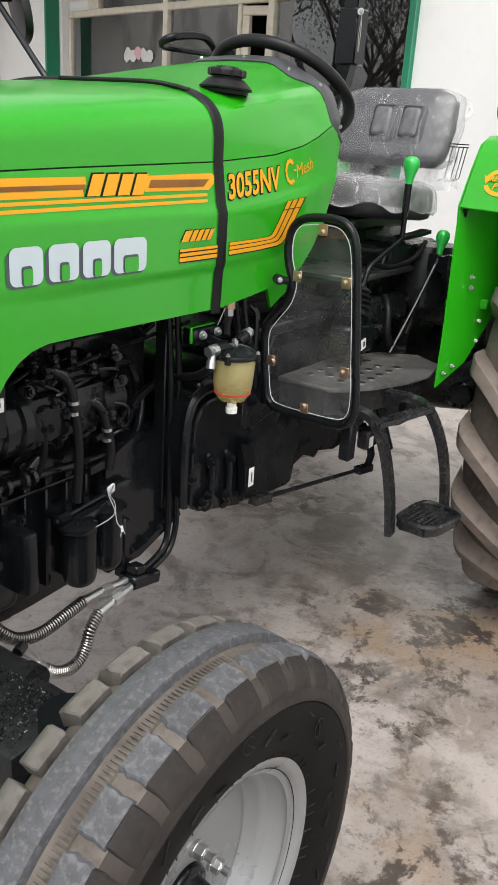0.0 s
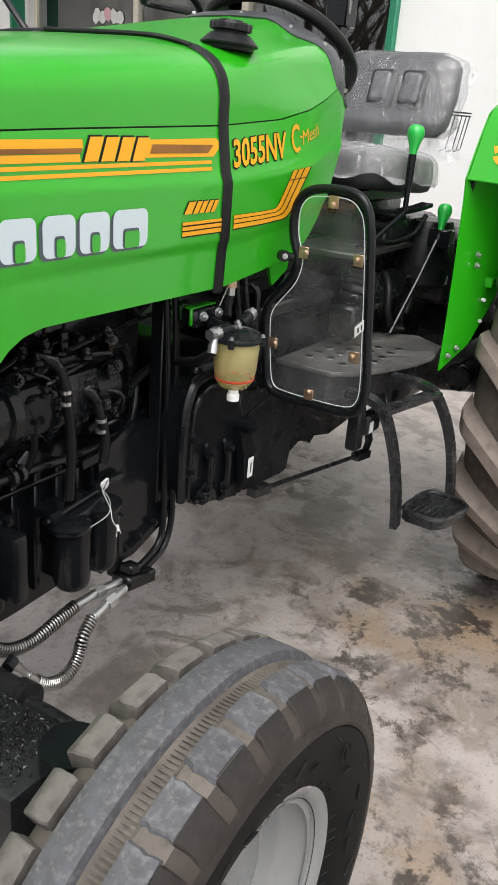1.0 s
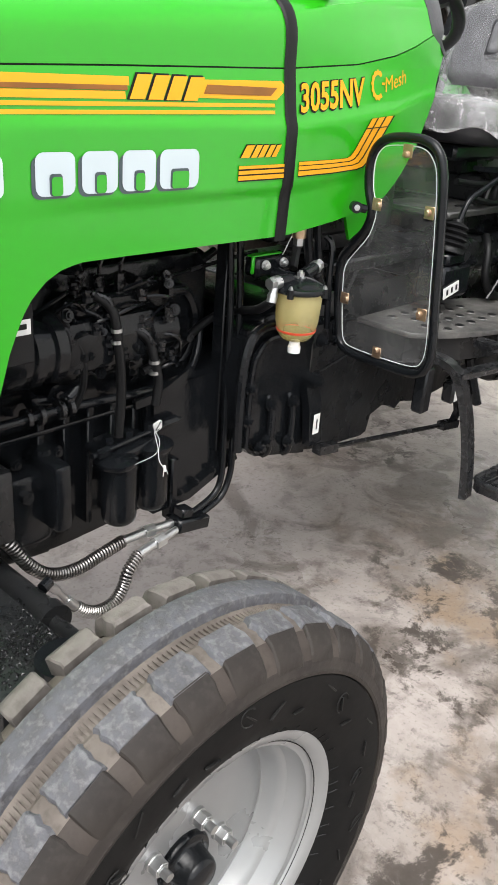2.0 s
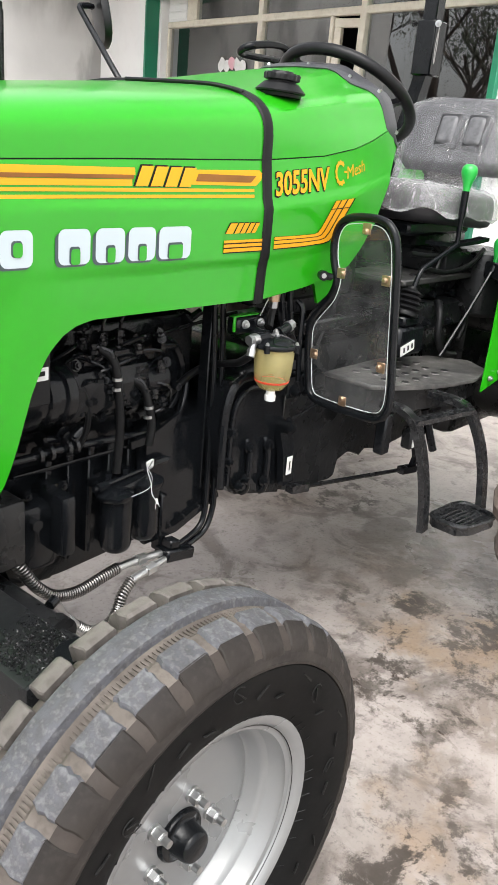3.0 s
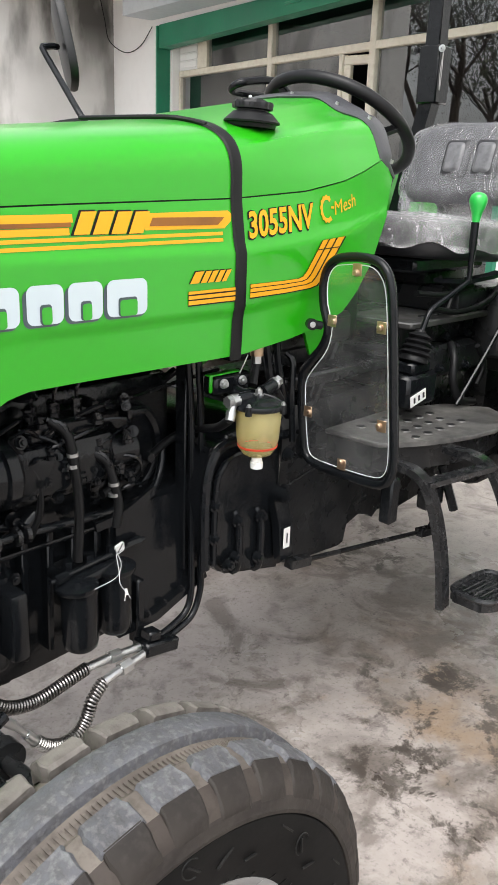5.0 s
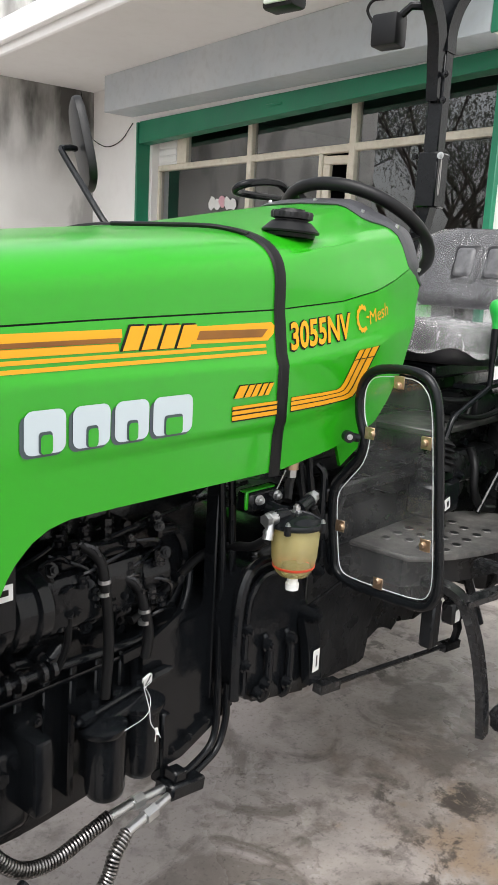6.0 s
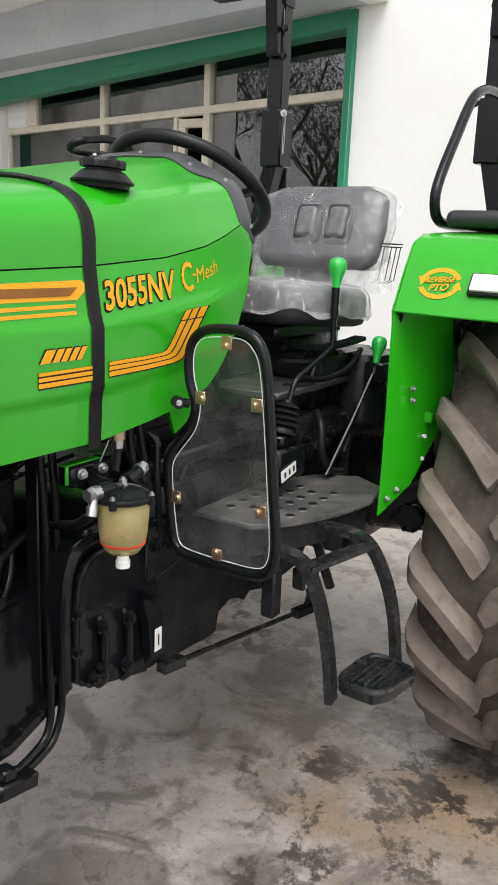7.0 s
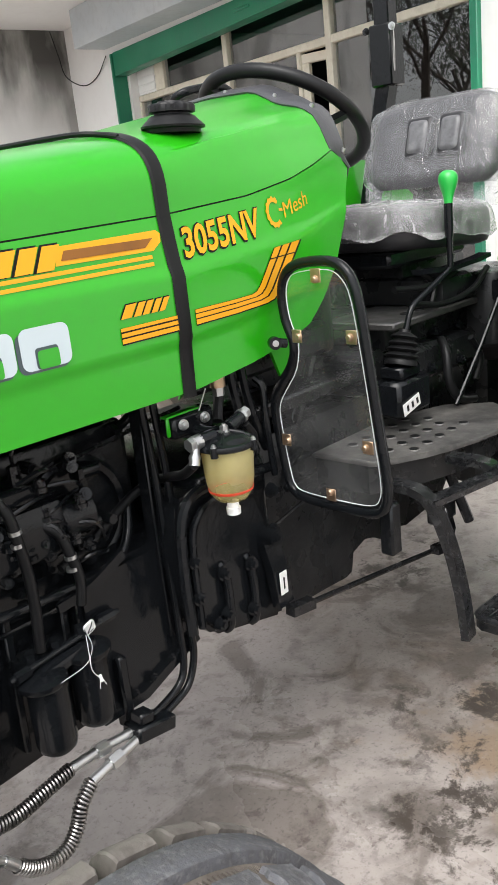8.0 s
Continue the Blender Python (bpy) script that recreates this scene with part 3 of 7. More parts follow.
# timber window: posts, rail, mullions, panes, a vent sash that stands ajar
win = tagged(new("window_1"), "cream painted timber shop window with dark glass", kind="structure")
win.location = WALL_O
WB = -0.20
RAIL = 2.275
def bar(name, lo, hi, mt=CREAM, lab=""):
    b = bmesh.new()
    if mt is PANE:
        b.faces.new([b.verts.new(WALL @ Vector((u, lo[1] + 0.004, z))) for u, z in ((lo[0], lo[2]), (hi[0], lo[2]), (hi[0], hi[2]), (lo[0], hi[2]))])
    else:
        box(b, lo, hi, 0.006, WALL)
    return part(name, b, mt, win, lab)
bar("rail", (U0 + 0.05, WB - 0.03, RAIL - 0.026), (4.865, WB + 0.03, RAIL + 0.026))
bar("head_rail", (U0 + 0.05, WB - 0.03, 2.60), (4.865, WB + 0.03, 2.66))
bar("sill_rail", (U0 + 0.05, WB - 0.03, 0.55), (4.865, WB + 0.03, 0.62))
MULL = (2.305, 3.475)
for u in MULL:
    bar("mullion", (u - 0.030, WB - 0.028, 0.62), (u + 0.030, WB + 0.034, 2.60))
bar("jamb", (4.835, WB - 0.03, 0.62), (4.865, WB + 0.03, RAIL - 0.026))
bar("jamb", (4.40, WB - 0.03, RAIL + 0.026), (4.55, WB + 0.03, 2.60))
bar("inner_jamb", (U0 + 0.05, WB - 0.03, 0.55), (U0 + 0.08, WB + 0.03, 2.60))
bar("infill_panel", (4.55, WB - 0.02, RAIL + 0.026), (4.865, WB + 0.02, 2.60), PLASTER, "white painted infill board")
bar("reveal", (4.867, WB - 0.10, 0.0), (4.93, -0.102, 2.66), PLASTER, "white plastered reveal beside the window")
for k in range(3):
    bar("infill_board", (4.56, WB + 0.02, RAIL + 0.045 + 0.062 * k), (4.855, WB + 0.028, RAIL + 0.100 + 0.062 * k), PLASTER)
bar("base_wall", (U0 + 0.05, WB - 0.06, 0.0), (4.865, WB + 0.05, 0.55), PLASTER, "white plastered wall under the window")
spans = [(U0 + 0.08, MULL[0] - 0.038), (MULL[0] + 0.038, MULL[1] - 0.038), (MULL[1] + 0.038, 4.40)]
for k, (a, b) in enumerate(spans):
    bar("pane", (a, WB - 0.004, RAIL + 0.026), (b, WB + 0.004, 2.60), PANE).visible_shadow = False
    if k == 1:
        bar("pane", (2.645, WB - 0.004, 0.62), (b, WB + 0.004, RAIL - 0.026), PANE).visible_shadow = False
        bar("sash_post", (2.605, WB - 0.028, 0.62), (2.645, WB + 0.03, RAIL - 0.026))
    else:
        bar("pane", (a, WB - 0.004, 0.62), (4.835 if k == 2 else b, WB + 0.004, RAIL - 0.026), PANE).visible_shadow = False
# the vent sash, hinged on the sash post and turned inwards
hinge = WALL @ Matrix.Translation((2.605, WB, 0)) @ pose(0, 0, 0, 0, 0, 14)
for lo, hi in (((-0.26, -0.02, RAIL - 0.10), (0, 0.02, RAIL - 0.04)), ((-0.26, -0.02, 0.70), (-0.20, 0.02, RAIL - 0.10)),
               ((-0.06, -0.02, 0.70), (0, 0.02, RAIL - 0.10)), ((-0.20, -0.02, 0.70), (-0.06, 0.02, 0.76)), ((-0.20, -0.02, 1.6), (-0.06, 0.02, 1.66))):
    b_ = bmesh.new()
    box(b_, lo, hi, 0.004, hinge)
    part("sash_bar", b_, CREAM, win)
# torn paper stickers on the glass
for k in range(5):
    b_ = bmesh.new()
    u = 3.70 + 0.075 * k
    n_ = 9
    pts_ = [(u + (0.040 + 0.02 * random.random()) * math.cos(6.283 * i / n_), 1.93 + 0.012 * (k % 3) + (0.035 + 0.03 * random.random()) * math.sin(6.283 * i / n_)) for i in range(n_)]
    vs_ = [b_.verts.new(WALL @ Vector((p[0], WB + 0.008, p[1]))) for p in pts_]
    b_.faces.new(vs_)
    solid(b_, 0.001)
    part("torn_sticker", b_, PAPER if k != 2 else mat("pink_paper", (0.7, 0.4, 0.45), 0.6), win, "torn white and pink paper sticker")

# shop room behind the glass, its dimness put into near-black walls
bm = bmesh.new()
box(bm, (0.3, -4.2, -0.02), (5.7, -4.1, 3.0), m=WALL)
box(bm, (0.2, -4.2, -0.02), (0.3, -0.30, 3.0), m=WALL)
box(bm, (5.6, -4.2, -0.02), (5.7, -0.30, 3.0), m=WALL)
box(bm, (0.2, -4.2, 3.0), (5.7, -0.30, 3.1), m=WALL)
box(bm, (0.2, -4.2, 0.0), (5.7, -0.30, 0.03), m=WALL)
setting("wall_shop", bm, BLACKENED_ROOM, "shop room walls coloured near black for the unlit interior", 0)

# wire that sags along the side wall to the shutter box
def W3(u, w, z):
    return WALL @ Vector((u, w, z))
bm = bmesh.new()
tube(bm, smooth_line([W3(5.82, 0.15, 3.02), W3(5.815, 0.10, 2.80), W3(5.80, 0.06, 2.62), W3(5.55, 0.015, 2.50), W3(5.25, 0.015, 2.53), W3(5.0, 0.03, 2.66)], 8), 0.0045, 6)
tagged(obj("wire", bm, RUBBER), "thin black wire hanging along the stained wall", "wire")

# trees across the yard, behind the camera, that the glass mirrors
def tree(name, at, height, seed, lean):
    rnd = random.Random(seed)
    t = thing(name, at, "bare roadside tree with thin forked branches and sparse leaves", "tree", "trees across the yard")
    b = bmesh.new()
    tips = []
    def grow(p, d, length, r, level):
        n_ = 5
        pts_, rs = [p], [r]
        for i in range(n_):
            d = (d + Vector((rnd.uniform(-1, 1), rnd.uniform(-1, 1), rnd.uniform(-0.4, 0.7))) * 0.16).normalized()
            pts_.append(pts_[-1] + d * length / n_)
            rs.append(r * (1 - 0.55 * (i + 1) / n_))
        tube(b, pts_, rs, 6 if level else 9)
        if level >= 4:
            tips.append(pts_[-1])
            tips.append(pts_[2])
            return
        for k in range(3 if level else 4):
            i = rnd.randint(2, n_)
            a = rnd.uniform(0, 6.283)
            side = Vector((math.cos(a), math.sin(a), rnd.uniform(0.1, 0.8))).normalized()
            grow(pts_[i], (d * 0.6 + side * 0.8).normalized(), length * rnd.uniform(0.55, 0.75), rs[i] * 0.7, level + 1)
    grow(Vector(at), Vector((lean, 0, 1)).normalized(), height * 0.42, height * 0.017, 0)
    part("trunk", b, BARK, t)
    c = bmesh.new()
    for p in tips:
        for _ in range(34):
            q = p + Vector((rnd.gauss(0, 0.34), rnd.gauss(0, 0.34), rnd.gauss(0, 0.28)))
            m = Matrix.Translation(q) @ Euler((rnd.uniform(0, 6), rnd.uniform(0, 6), rnd.uniform(0, 6))).to_matrix().to_4x4()
            s = rnd.uniform(0.02, 0.045)
            vs_ = [c.verts.new(m @ Vector(v)) for v in ((-s, 0, 0), (0, -s * 0.5, 0.01), (s, 0, 0), (0, s * 0.5, 0.01))]
            c.faces.new(vs_)
    part("crown", c, LEAF, t, smooth=0)


for k, (x, y, hh, ln) in enumerate(((-2.0, 10.4, 8.5, 0.1), (-5.0, 12.6, 9.0, -0.1), (-1.6, 15.0, 9.0, 0.05), (-8.4, 14.2, 9.0, 0.1), (0.4, 12.0, 8.0, 0.0), (-3.4, 17.0, 9.5, 0.1))):
    tree("tree", (x, y, 0), hh, 11 + k, ln)

# ---- the tractor ----
tractor = thing("tractor", (1.1, 0, 0), "bright green new tractor with black engine standing on concrete", "tractor")


def ztop(x):
    return 1.40 + 0.1 * x


def zseam(x):
    return interp(x, (-0.5, 0.15, 0.43, 0.80, 1.0, 1.13, 1.22, 1.31, 1.4), (1.30, 1.324, 1.335, 1.347, 1.362, 1.383, 1.405, 1.433, 1.47))


def zbot(x):
    return interp(x, (-0.5, 0.10, 0.135, 0.165, 0.185, 0.203, 0.221, 0.251, 0.272, 0.288, 0.31, 0.338, 0.372, 0.825, 0.963, 1.059, 1.16, 1.24, 1.36),
                  (0.775, 0.775, 0.778, 0.783, 0.792, 0.82, 0.865, 0.962, 1.009, 1.032, 1.053, 1.067, 1.074, 1.073, 1.087, 1.102, 1.128, 1.16, 1.25))


def half(x):
    """Half width of the bonnet and tank cover at the belt line."""
    return interp(x, (-0.5, -0.3, 0.1, 0.8, 1.0, 1.12, 1.2, 1.27, 1.33, 1.40), (0.30, 0.325, 0.340, 0.345, 0.342, 0.335, 0.323, 0.310, 0.300, 0.288))


def side_y(x, z):
    """The pressed side of bonnet and tank cover: belt between two creases."""
    up = interp(x, (0.8, 1.1, 1.3), (0, 0.025, 0.06))
    d = interp(z - up, (0.77, 1.06, 1.148, 1.160, 1.258, 1.272, 1.335, 1.40), (0.020, 0.008, 0.0045, 0.0, 0.0, 0.006, 0.016, 0.022))
    d0 = interp(x, (0.30, 0.45), (0.35, 1.0)) if z < 1.2 else 1.0
    # pressed field in the front skirt
    edge = 0.153 + (z - 0.83) * 0.252
    if z < 1.15:
        d += 0.005 * interp(edge - x, (-0.006, 0.008), (0, 1)) * interp(z, (1.118, 1.134), (1, 0))
    return -(half(x) - d * d0)


def over(x, k, n):
    """Point k of n on the rounded top, from the seam (0) to the middle line (n)."""
    zs, hw = zseam(x) + 0.0015, -side_y(x, zseam(x))
    t = max(0.0, (x - 0.82) / 0.465)
    zt = ztop(x) if x < 0.82 else 1.482 + 0.03 * t
    e = interp(x, (0.5, 0.85), (4.2, 3.9))
    a = (math.pi / 2) * k / n
    c, s = math.cos(a), math.sin(a)
    y = -hw * (abs(c) ** (2 / e))
    z = zs + (zt - zs) * (abs(s) ** (2 / e))
    if t > 0:
        # towards the dashboard the middle swells into a hump with hollow flanks
        r = min(1.0, t ** 1.6)
        z += 0.011 * (1 - 0.6 * r) * interp(a, (0.22, 0.42, 0.46, 0.70), (0, 1, 0.1, 0)) * interp(x, (0.83, 0.95), (0, 1))
        u = k / n
        at = (0, 0.10, 0.20, 0.29, 0.36, 0.43, 0.50, 0.57, 0.64, 0.71, 0.78, 1.0)
        y2 = interp(u, at, (-hw, -0.279, -0.269, -0.255, -0.233, -0.207, -0.186, -0.166, -0.146, -0.126, -0.100, 0))
        z2 = interp(u, at, (zs, 1.449, 1.474, 1.496, 1.511, 1.518, 1.523, 1.530, 1.541, 1.552, 1.559, 1.563))
        y, z = y + (y2 - y) * r, z + (z2 - z) * r
    return Vector((x, y, z))


def both(grid):
    """A grid and its mirror image across the middle of the tractor."""
    return grid, [[Vector((p.x, -p.y, p.z)) for p in row] for row in grid]


def side_grid(xs, z_lo, z_hi, rows=26):
    grid = []
    for k in range(rows + 1):
        row = []
        for x in xs:
            z = z_lo(x) + (z_hi(x) - z_lo(x)) * k / rows
            row.append(Vector((x, side_y(x, z), z)))
        grid.append(row)
    return grid


# bonnet sides
xs = [-0.45 + 0.05 * i for i in range(9)] + [0.0 + 0.0125 * i for i in range(8)] + [0.10 + 0.0125 * i for i in range(25)] + [0.42 + 0.0325 * i for i in range(13)]
for s, g_ in zip(("left", "right"), both(side_grid(xs, zbot, lambda x: zseam(x) - 0.001, 40))):
    bm = bmesh.new()
    sheet(bm, g_)
    solid(bm, 0.004 if s == "left" else -0.004)
    part("bonnet_side", bm, GREEN, tractor, "green pressed steel bonnet side panel", 30)
# bonnet top
bm = bmesh.new()
xs_t = [-0.45 + 0.0625 * i for i in range(21)]
prof = [[over(x, k, 16) for k in range(17)] for x in xs_t]
sheet(bm, [row + [Vector((p.x, -p.y, p.z)) for p in reversed(row[:-1])] for row in prof])
solid(bm, 0.004)
part("bonnet_top", bm, GREEN, tractor, "green glossy bonnet top", 50)
bm = bmesh.new()
box(bm, (-0.455, -0.30, 0.62), (-0.44, 0.30, 1.33), 0.004)
part("bonnet_front", bm, GREEN, tractor)
# black strip behind the seam, put in for the shade of the gap
for sgn in (1, -1):
    bm = bmesh.new()
    sheet(bm, [[Vector((x, sgn * (side_y(x, zseam(x)) + 0.006), zseam(x) + dz)) for x in [-0.44 + 0.1 * i for i in range(13)] + [0.80, 0.9, 1.0, 1.1, 1.15, 1.2, 1.25, 1.29]] for dz in (-0.02, 0.004)])
    solid(bm, 0.002)
    part("seam_strip", bm, RUBBER, tractor)

# tank cover sides, with a swept rear edge
def tank_side():
    grid, n, rows = [], 26, 30
    for k in range(rows + 1):
        v = k / rows
        xe = interp(v, (0, 0.08, 0.2, 0.38, 0.55, 0.76, 1.0), (1.14, 1.205, 1.25, 1.292, 1.322, 1.362, 1.298))
        row = []
        for i in range(n + 1):
            x = 0.818 + (xe - 0.818) * i / n
            z = zbot(x) + (zseam(x) - 0.001 - zbot(x)) * v
            row.append(Vector((x, side_y(x, z), z)))
        grid.append(row)
    return grid
for s, g_ in zip(("left", "right"), both(tank_side())):
    bm = bmesh.new()
    sheet(bm, g_)
    solid(bm, 0.004 if s == "left" else -0.004)
    part("tank_cover_side", bm, GREEN, tractor, "green curved tank cover side panel", 30)
bm = bmesh.new()
def rear_edge(k):
    """Where the tank cover ends behind, along the dashboard."""
    return interp(k, (0, 6, 12, 18), (1.298, 1.292, 1.287, 1.283))


prof = []
for i in range(25):
    row = []
    for k in range(55):
        xe = rear_edge(k / 3)
        row.append(over(0.818 + (xe - 0.818) * i / 24, k, 54))
    prof.append(row)
sheet(bm, [row + [Vector((p.x, -p.y, p.z)) for p in reversed(row[:-1])] for row in prof])
solid(bm, 0.004)
part("tank_cover_top", bm, GREEN, tractor, "green domed tank cover", 50)

# rubber strip that covers the joint of bonnet and tank cover
def ring_at(x, off):
    zs = [1.066, 1.10, 1.14, 1.152, 1.162, 1.20, 1.256, 1.268, 1.276, 1.31, zseam(x)]
    left = [Vector((x, side_y(x, z) - off, z)) for z in zs]
    for k in range(1, 17):
        p = over(x, k, 16)
        left.append(p + Vector((0, -off * math.cos(math.pi / 2 * k / 16), off * math.sin(math.pi / 2 * k / 16))))
    return left + [Vector((p.x, -p.y, p.z)) for p in reversed(left[:-1])]
bm = bmesh.new()
sheet(bm, [ring_at(0.790, 0.001), ring_at(0.793, 0.005), ring_at(0.804, 0.0065), ring_at(0.815, 0.005), ring_at(0.8185, 0.001)])
part("rubber_strip", bm, RUBBER, tractor, "black rubber joint strip over the bonnet")
# raised lip of the strip on the bonnet top
bm = bmesh.new()
tube(bm, smooth_line([over(0.795, 9, 16) + Vector((0, 0, 0.004)), over(0.785, 11, 16) + Vector((0, 0, 0.005)), over(0.76, 13, 16) + Vector((0, 0, 0.006)), over(0.72, 16, 16) + Vector((0, 0, 0.006))], 8), 0.004, 8)
part("rubber_lip", bm, RUBBER, tractor)

# fuel filler cap
bm = bmesh.new()
cap_at = Matrix.Translation((0.916, -0.255, 1.470)) @ pose(0, 0, 0, 2, 2, 0) @ Matrix.Scale(0.78, 4)
lathe(bm, [(0.0, 0.0), (0.056, 0.0), (0.058, 0.008), (0.066, 0.010), (0.067, 0.014), (0.050, 0.030), (0.046, 0.034), (0.038, 0.036), (0.038, 0.039), (0.0, 0.039)], cap_at, 32)
cap = part("filler_neck", bm, RUBBER, tractor, "black rubber filler collar")
bm = bmesh.new()
lathe(bm, [(0.0, 0.039), (0.042, 0.039), (0.047, 0.041), (0.048, 0.053), (0.045, 0.057), (0.030, 0.058), (0.028, 0.062), (0.0, 0.063)], cap_at, 96)
for v in bm.verts:
    q = cap_at.inverted() @ v.co
    if 0.040 < q.z < 0.0575 and q.xy.length > 0.035:
        q.xy *= 1.0 + 0.035 * math.cos(11 * math.atan2(q.y, q.x))
        v.co = cap_at @ q
part("fuel_cap", bm, PLASTIC, cap, "black ribbed plastic fuel cap")

# dashboard cowl behind the tank, with its screws
bm = bmesh.new()
rim = []
for k in range(0, 19):
    rim.append(over(rear_edge(k) - 0.005, k, 18))
low = [Vector((1.355, -0.284, 1.392)), Vector((1.326, -0.281, 1.418))]
edge = low + rim
edge = edge + [Vector((p.x, -p.y, p.z)) for p in reversed(edge[:-1])]
rows = []
for dx, dz, sc in ((-0.004, 0.003, 1.0), (0.010, 0.009, 1.0), (0.020, 0.010, 1.0), (0.060, 0.018, 0.985), (0.076, 0.010, 0.97), (0.086, -0.04, 0.94)):
    rows.append([Vector((p.x + dx * (0.25 if p.z < 1.40 else 0.5 if p.z < 1.425 else 1.0) * interp(abs(p.y), (0, 0.11, 0.17, 0.25, 0.3), (0.75, 0.8, 1.1, 0.8, 0.7)), p.y * sc, p.z + (0.4 if p.z < 1.425 else 1.0) * dz * (interp(abs(p.y), (0, 0.19, 0.23), (1.0, 1.0, 0.35)) if dz > 0.012 else 1.0))) for p in edge])
sheet(bm, rows)
solid(bm, 0.003)
dash = part("dashboard", bm, DASH, tractor, "dark grey plastic dashboard cowl", 50)
for k in (1, 8, 13, 19, 24):
    bm = bmesh.new()
    p = edge[k]
    rod(bm, p + Vector((0.014, 0, 0.006)), p + Vector((0.015, -0.003 if p.y < 0 else 0.003, 0.0135)), 0.0045, seg=8)
    part("screw", bm, ZINC, dash)
bm = bmesh.new()
box(bm, (1.36, -0.16, 1.0), (1.44, 0.16, 1.47), 0.02, seg=2)
part("dash_column", bm, PLASTIC, tractor)

# steering wheel
sw = Matrix.Translation((1.496, -0.012, 1.511)) @ pose(0, 0, 0, 0, 33, 0)
bm = bmesh.new()
tube(bm, [sw @ Vector((0.188 * math.cos(a), 0.188 * math.sin(a), 0)) for a in [2 * math.pi * k / 48 for k in range(48)]], 0.0155, 10, closed=True)
wheel = part("steering_wheel", bm, PLASTIC, tractor, "black plastic steering wheel")
for k in range(3):
    a = radians(270 + 120 * k)
    bm = bmesh.new()
    tube(bm, [sw @ Vector((0.03 * math.cos(a), 0.03 * math.sin(a), -0.035)), sw @ Vector((0.11 * math.cos(a), 0.11 * math.sin(a), -0.028)), sw @ Vector((0.185 * math.cos(a), 0.185 * math.sin(a), 0))], 0.01, flat=(0.022, 0.006))
    part("spoke", bm, PLASTIC, wheel)
bm = bmesh.new()
lathe(bm, [(0, 0.0), (0.045, -0.005), (0.05, -0.03), (0.03, -0.06), (0.028, -0.25), (0, -0.25)], sw, 24)
part("steering_hub", bm, PLASTIC, wheel)


# ---- decals: thin patches that follow the pressed sides ----
def decal(name, outline, material, lift, parent=tractor, label="", step=0.03):
    """A flat outline in (x, z) laid on the left side, cut finely along x so that it follows the curve."""
    b = bmesh.new()
    vs = [b.verts.new((x, 0, z)) for x, z in outline]
    b.faces.new(vs)
    lo, hi = min(p[0] for p in outline), max(p[0] for p in outline)
    for c in np.arange(lo + step, hi, step):
        bmesh.ops.bisect_plane(b, geom=b.verts[:] + b.edges[:] + b.faces[:], plane_co=(c, 0, 0), plane_no=(1, 0, 0))
    zl, zh = min(p[1] for p in outline), max(p[1] for p in outline)
    for c in (1.152, 1.16, 1.258, 1.265, 1.272, 1.20, 1.23, 1.29, 1.31):
        if zl < c < zh:
            bmesh.ops.bisect_plane(b, geom=b.verts[:] + b.edges[:] + b.faces[:], plane_co=(0, 0, c), plane_no=(0, 0, 1))
    for v in b.verts:
        v.co.y = side_y(v.co.x, v.co.z) - lift
    return part(name, b, material, parent, label, 60)


def slab(x0, z0, x1, z1, h, slant=0.0):
    """Outline of a stripe from (x0, z0) to (x1, z1), of height h, with slanted ends."""
    return [(x0, z0), (x1, z1), (x1 + slant, z1 + h), (x0 + slant, z0 + h)]


L1, L2, L3 = 0.0012, 0.0020, 0.0028
# upper band: two orange bars round a brown core, four slanted blocks, a blunt tail
decal("stripe", slab(-0.42, 1.300, 0.462, 1.311, 0.0115), ORANGE, L1, label="orange stripe decal")
decal("stripe", slab(-0.42, 1.2940, 0.458, 1.3048, 0.0064), BROWN, L2)
decal("stripe", slab(-0.42, 1.284, 0.454, 1.2935, 0.0100), ORANGE, L1)
for dz in (0.0, -0.0105):
    decal("stripe", slab(-0.42, 1.2755 + dz, 0.765, 1.2875 + dz, 0.0055), ORANGE, L1)
for k in range(4):
    x0 = 0.458 + 0.034 * k
    decal("slanted_block", slab(x0 - 0.003, 1.2925, x0 + 0.026, 1.2930, 0.036, 0.020), INK, L1)
    decal("slanted_block", slab(x0 + 0.002, 1.2935, x0 + 0.030, 1.2940, 0.0325, 0.018), ORANGE, L2)
decal("stripe", [(0.594, 1.298), (0.770, 1.2985), (0.787, 1.310), (0.790, 1.322), (0.782, 1.3275), (0.605, 1.3235)], ORANGE, L1, label="orange stripe decal with a blunt tail")
decal("stripe", [(0.604, 1.304), (0.755, 1.3045), (0.772, 1.317), (0.612, 1.317)], BROWN, L2)
# lower band before the joint
for x0, w in ((0.681, 0.0205), (0.705, 0.0145), (0.722, 0.0135), (0.739, 0.0130), (0.755, 0.0120)):
    decal("slanted_block", slab(x0 - 0.0012, 1.2105, x0 + w - 0.001, 1.2108, 0.0208, 0.0135), INK, L1)
    decal("slanted_block", slab(x0 + 0.0008, 1.2105, x0 + w, 1.2108, 0.0192, 0.0130), ORANGE, L2)
decal("stripe", slab(0.679, 1.1730, 0.796, 1.1735, 0.0250), INK, L1)
for z0, h in ((1.1754, 0.0068), (1.1846, 0.0058), (1.1930, 0.0050)):
    decal("stripe", slab(0.679, z0, 0.796, z0 + 0.0004, h), ORANGE, L2)
# lower band behind the joint: three stripes that bend up into a fan
FAN_LO = [(0.830, 1.1760), (0.930, 1.1780), (1.005, 1.1820), (1.028, 1.1860), (1.044, 1.1970), (1.118, 1.2780)]
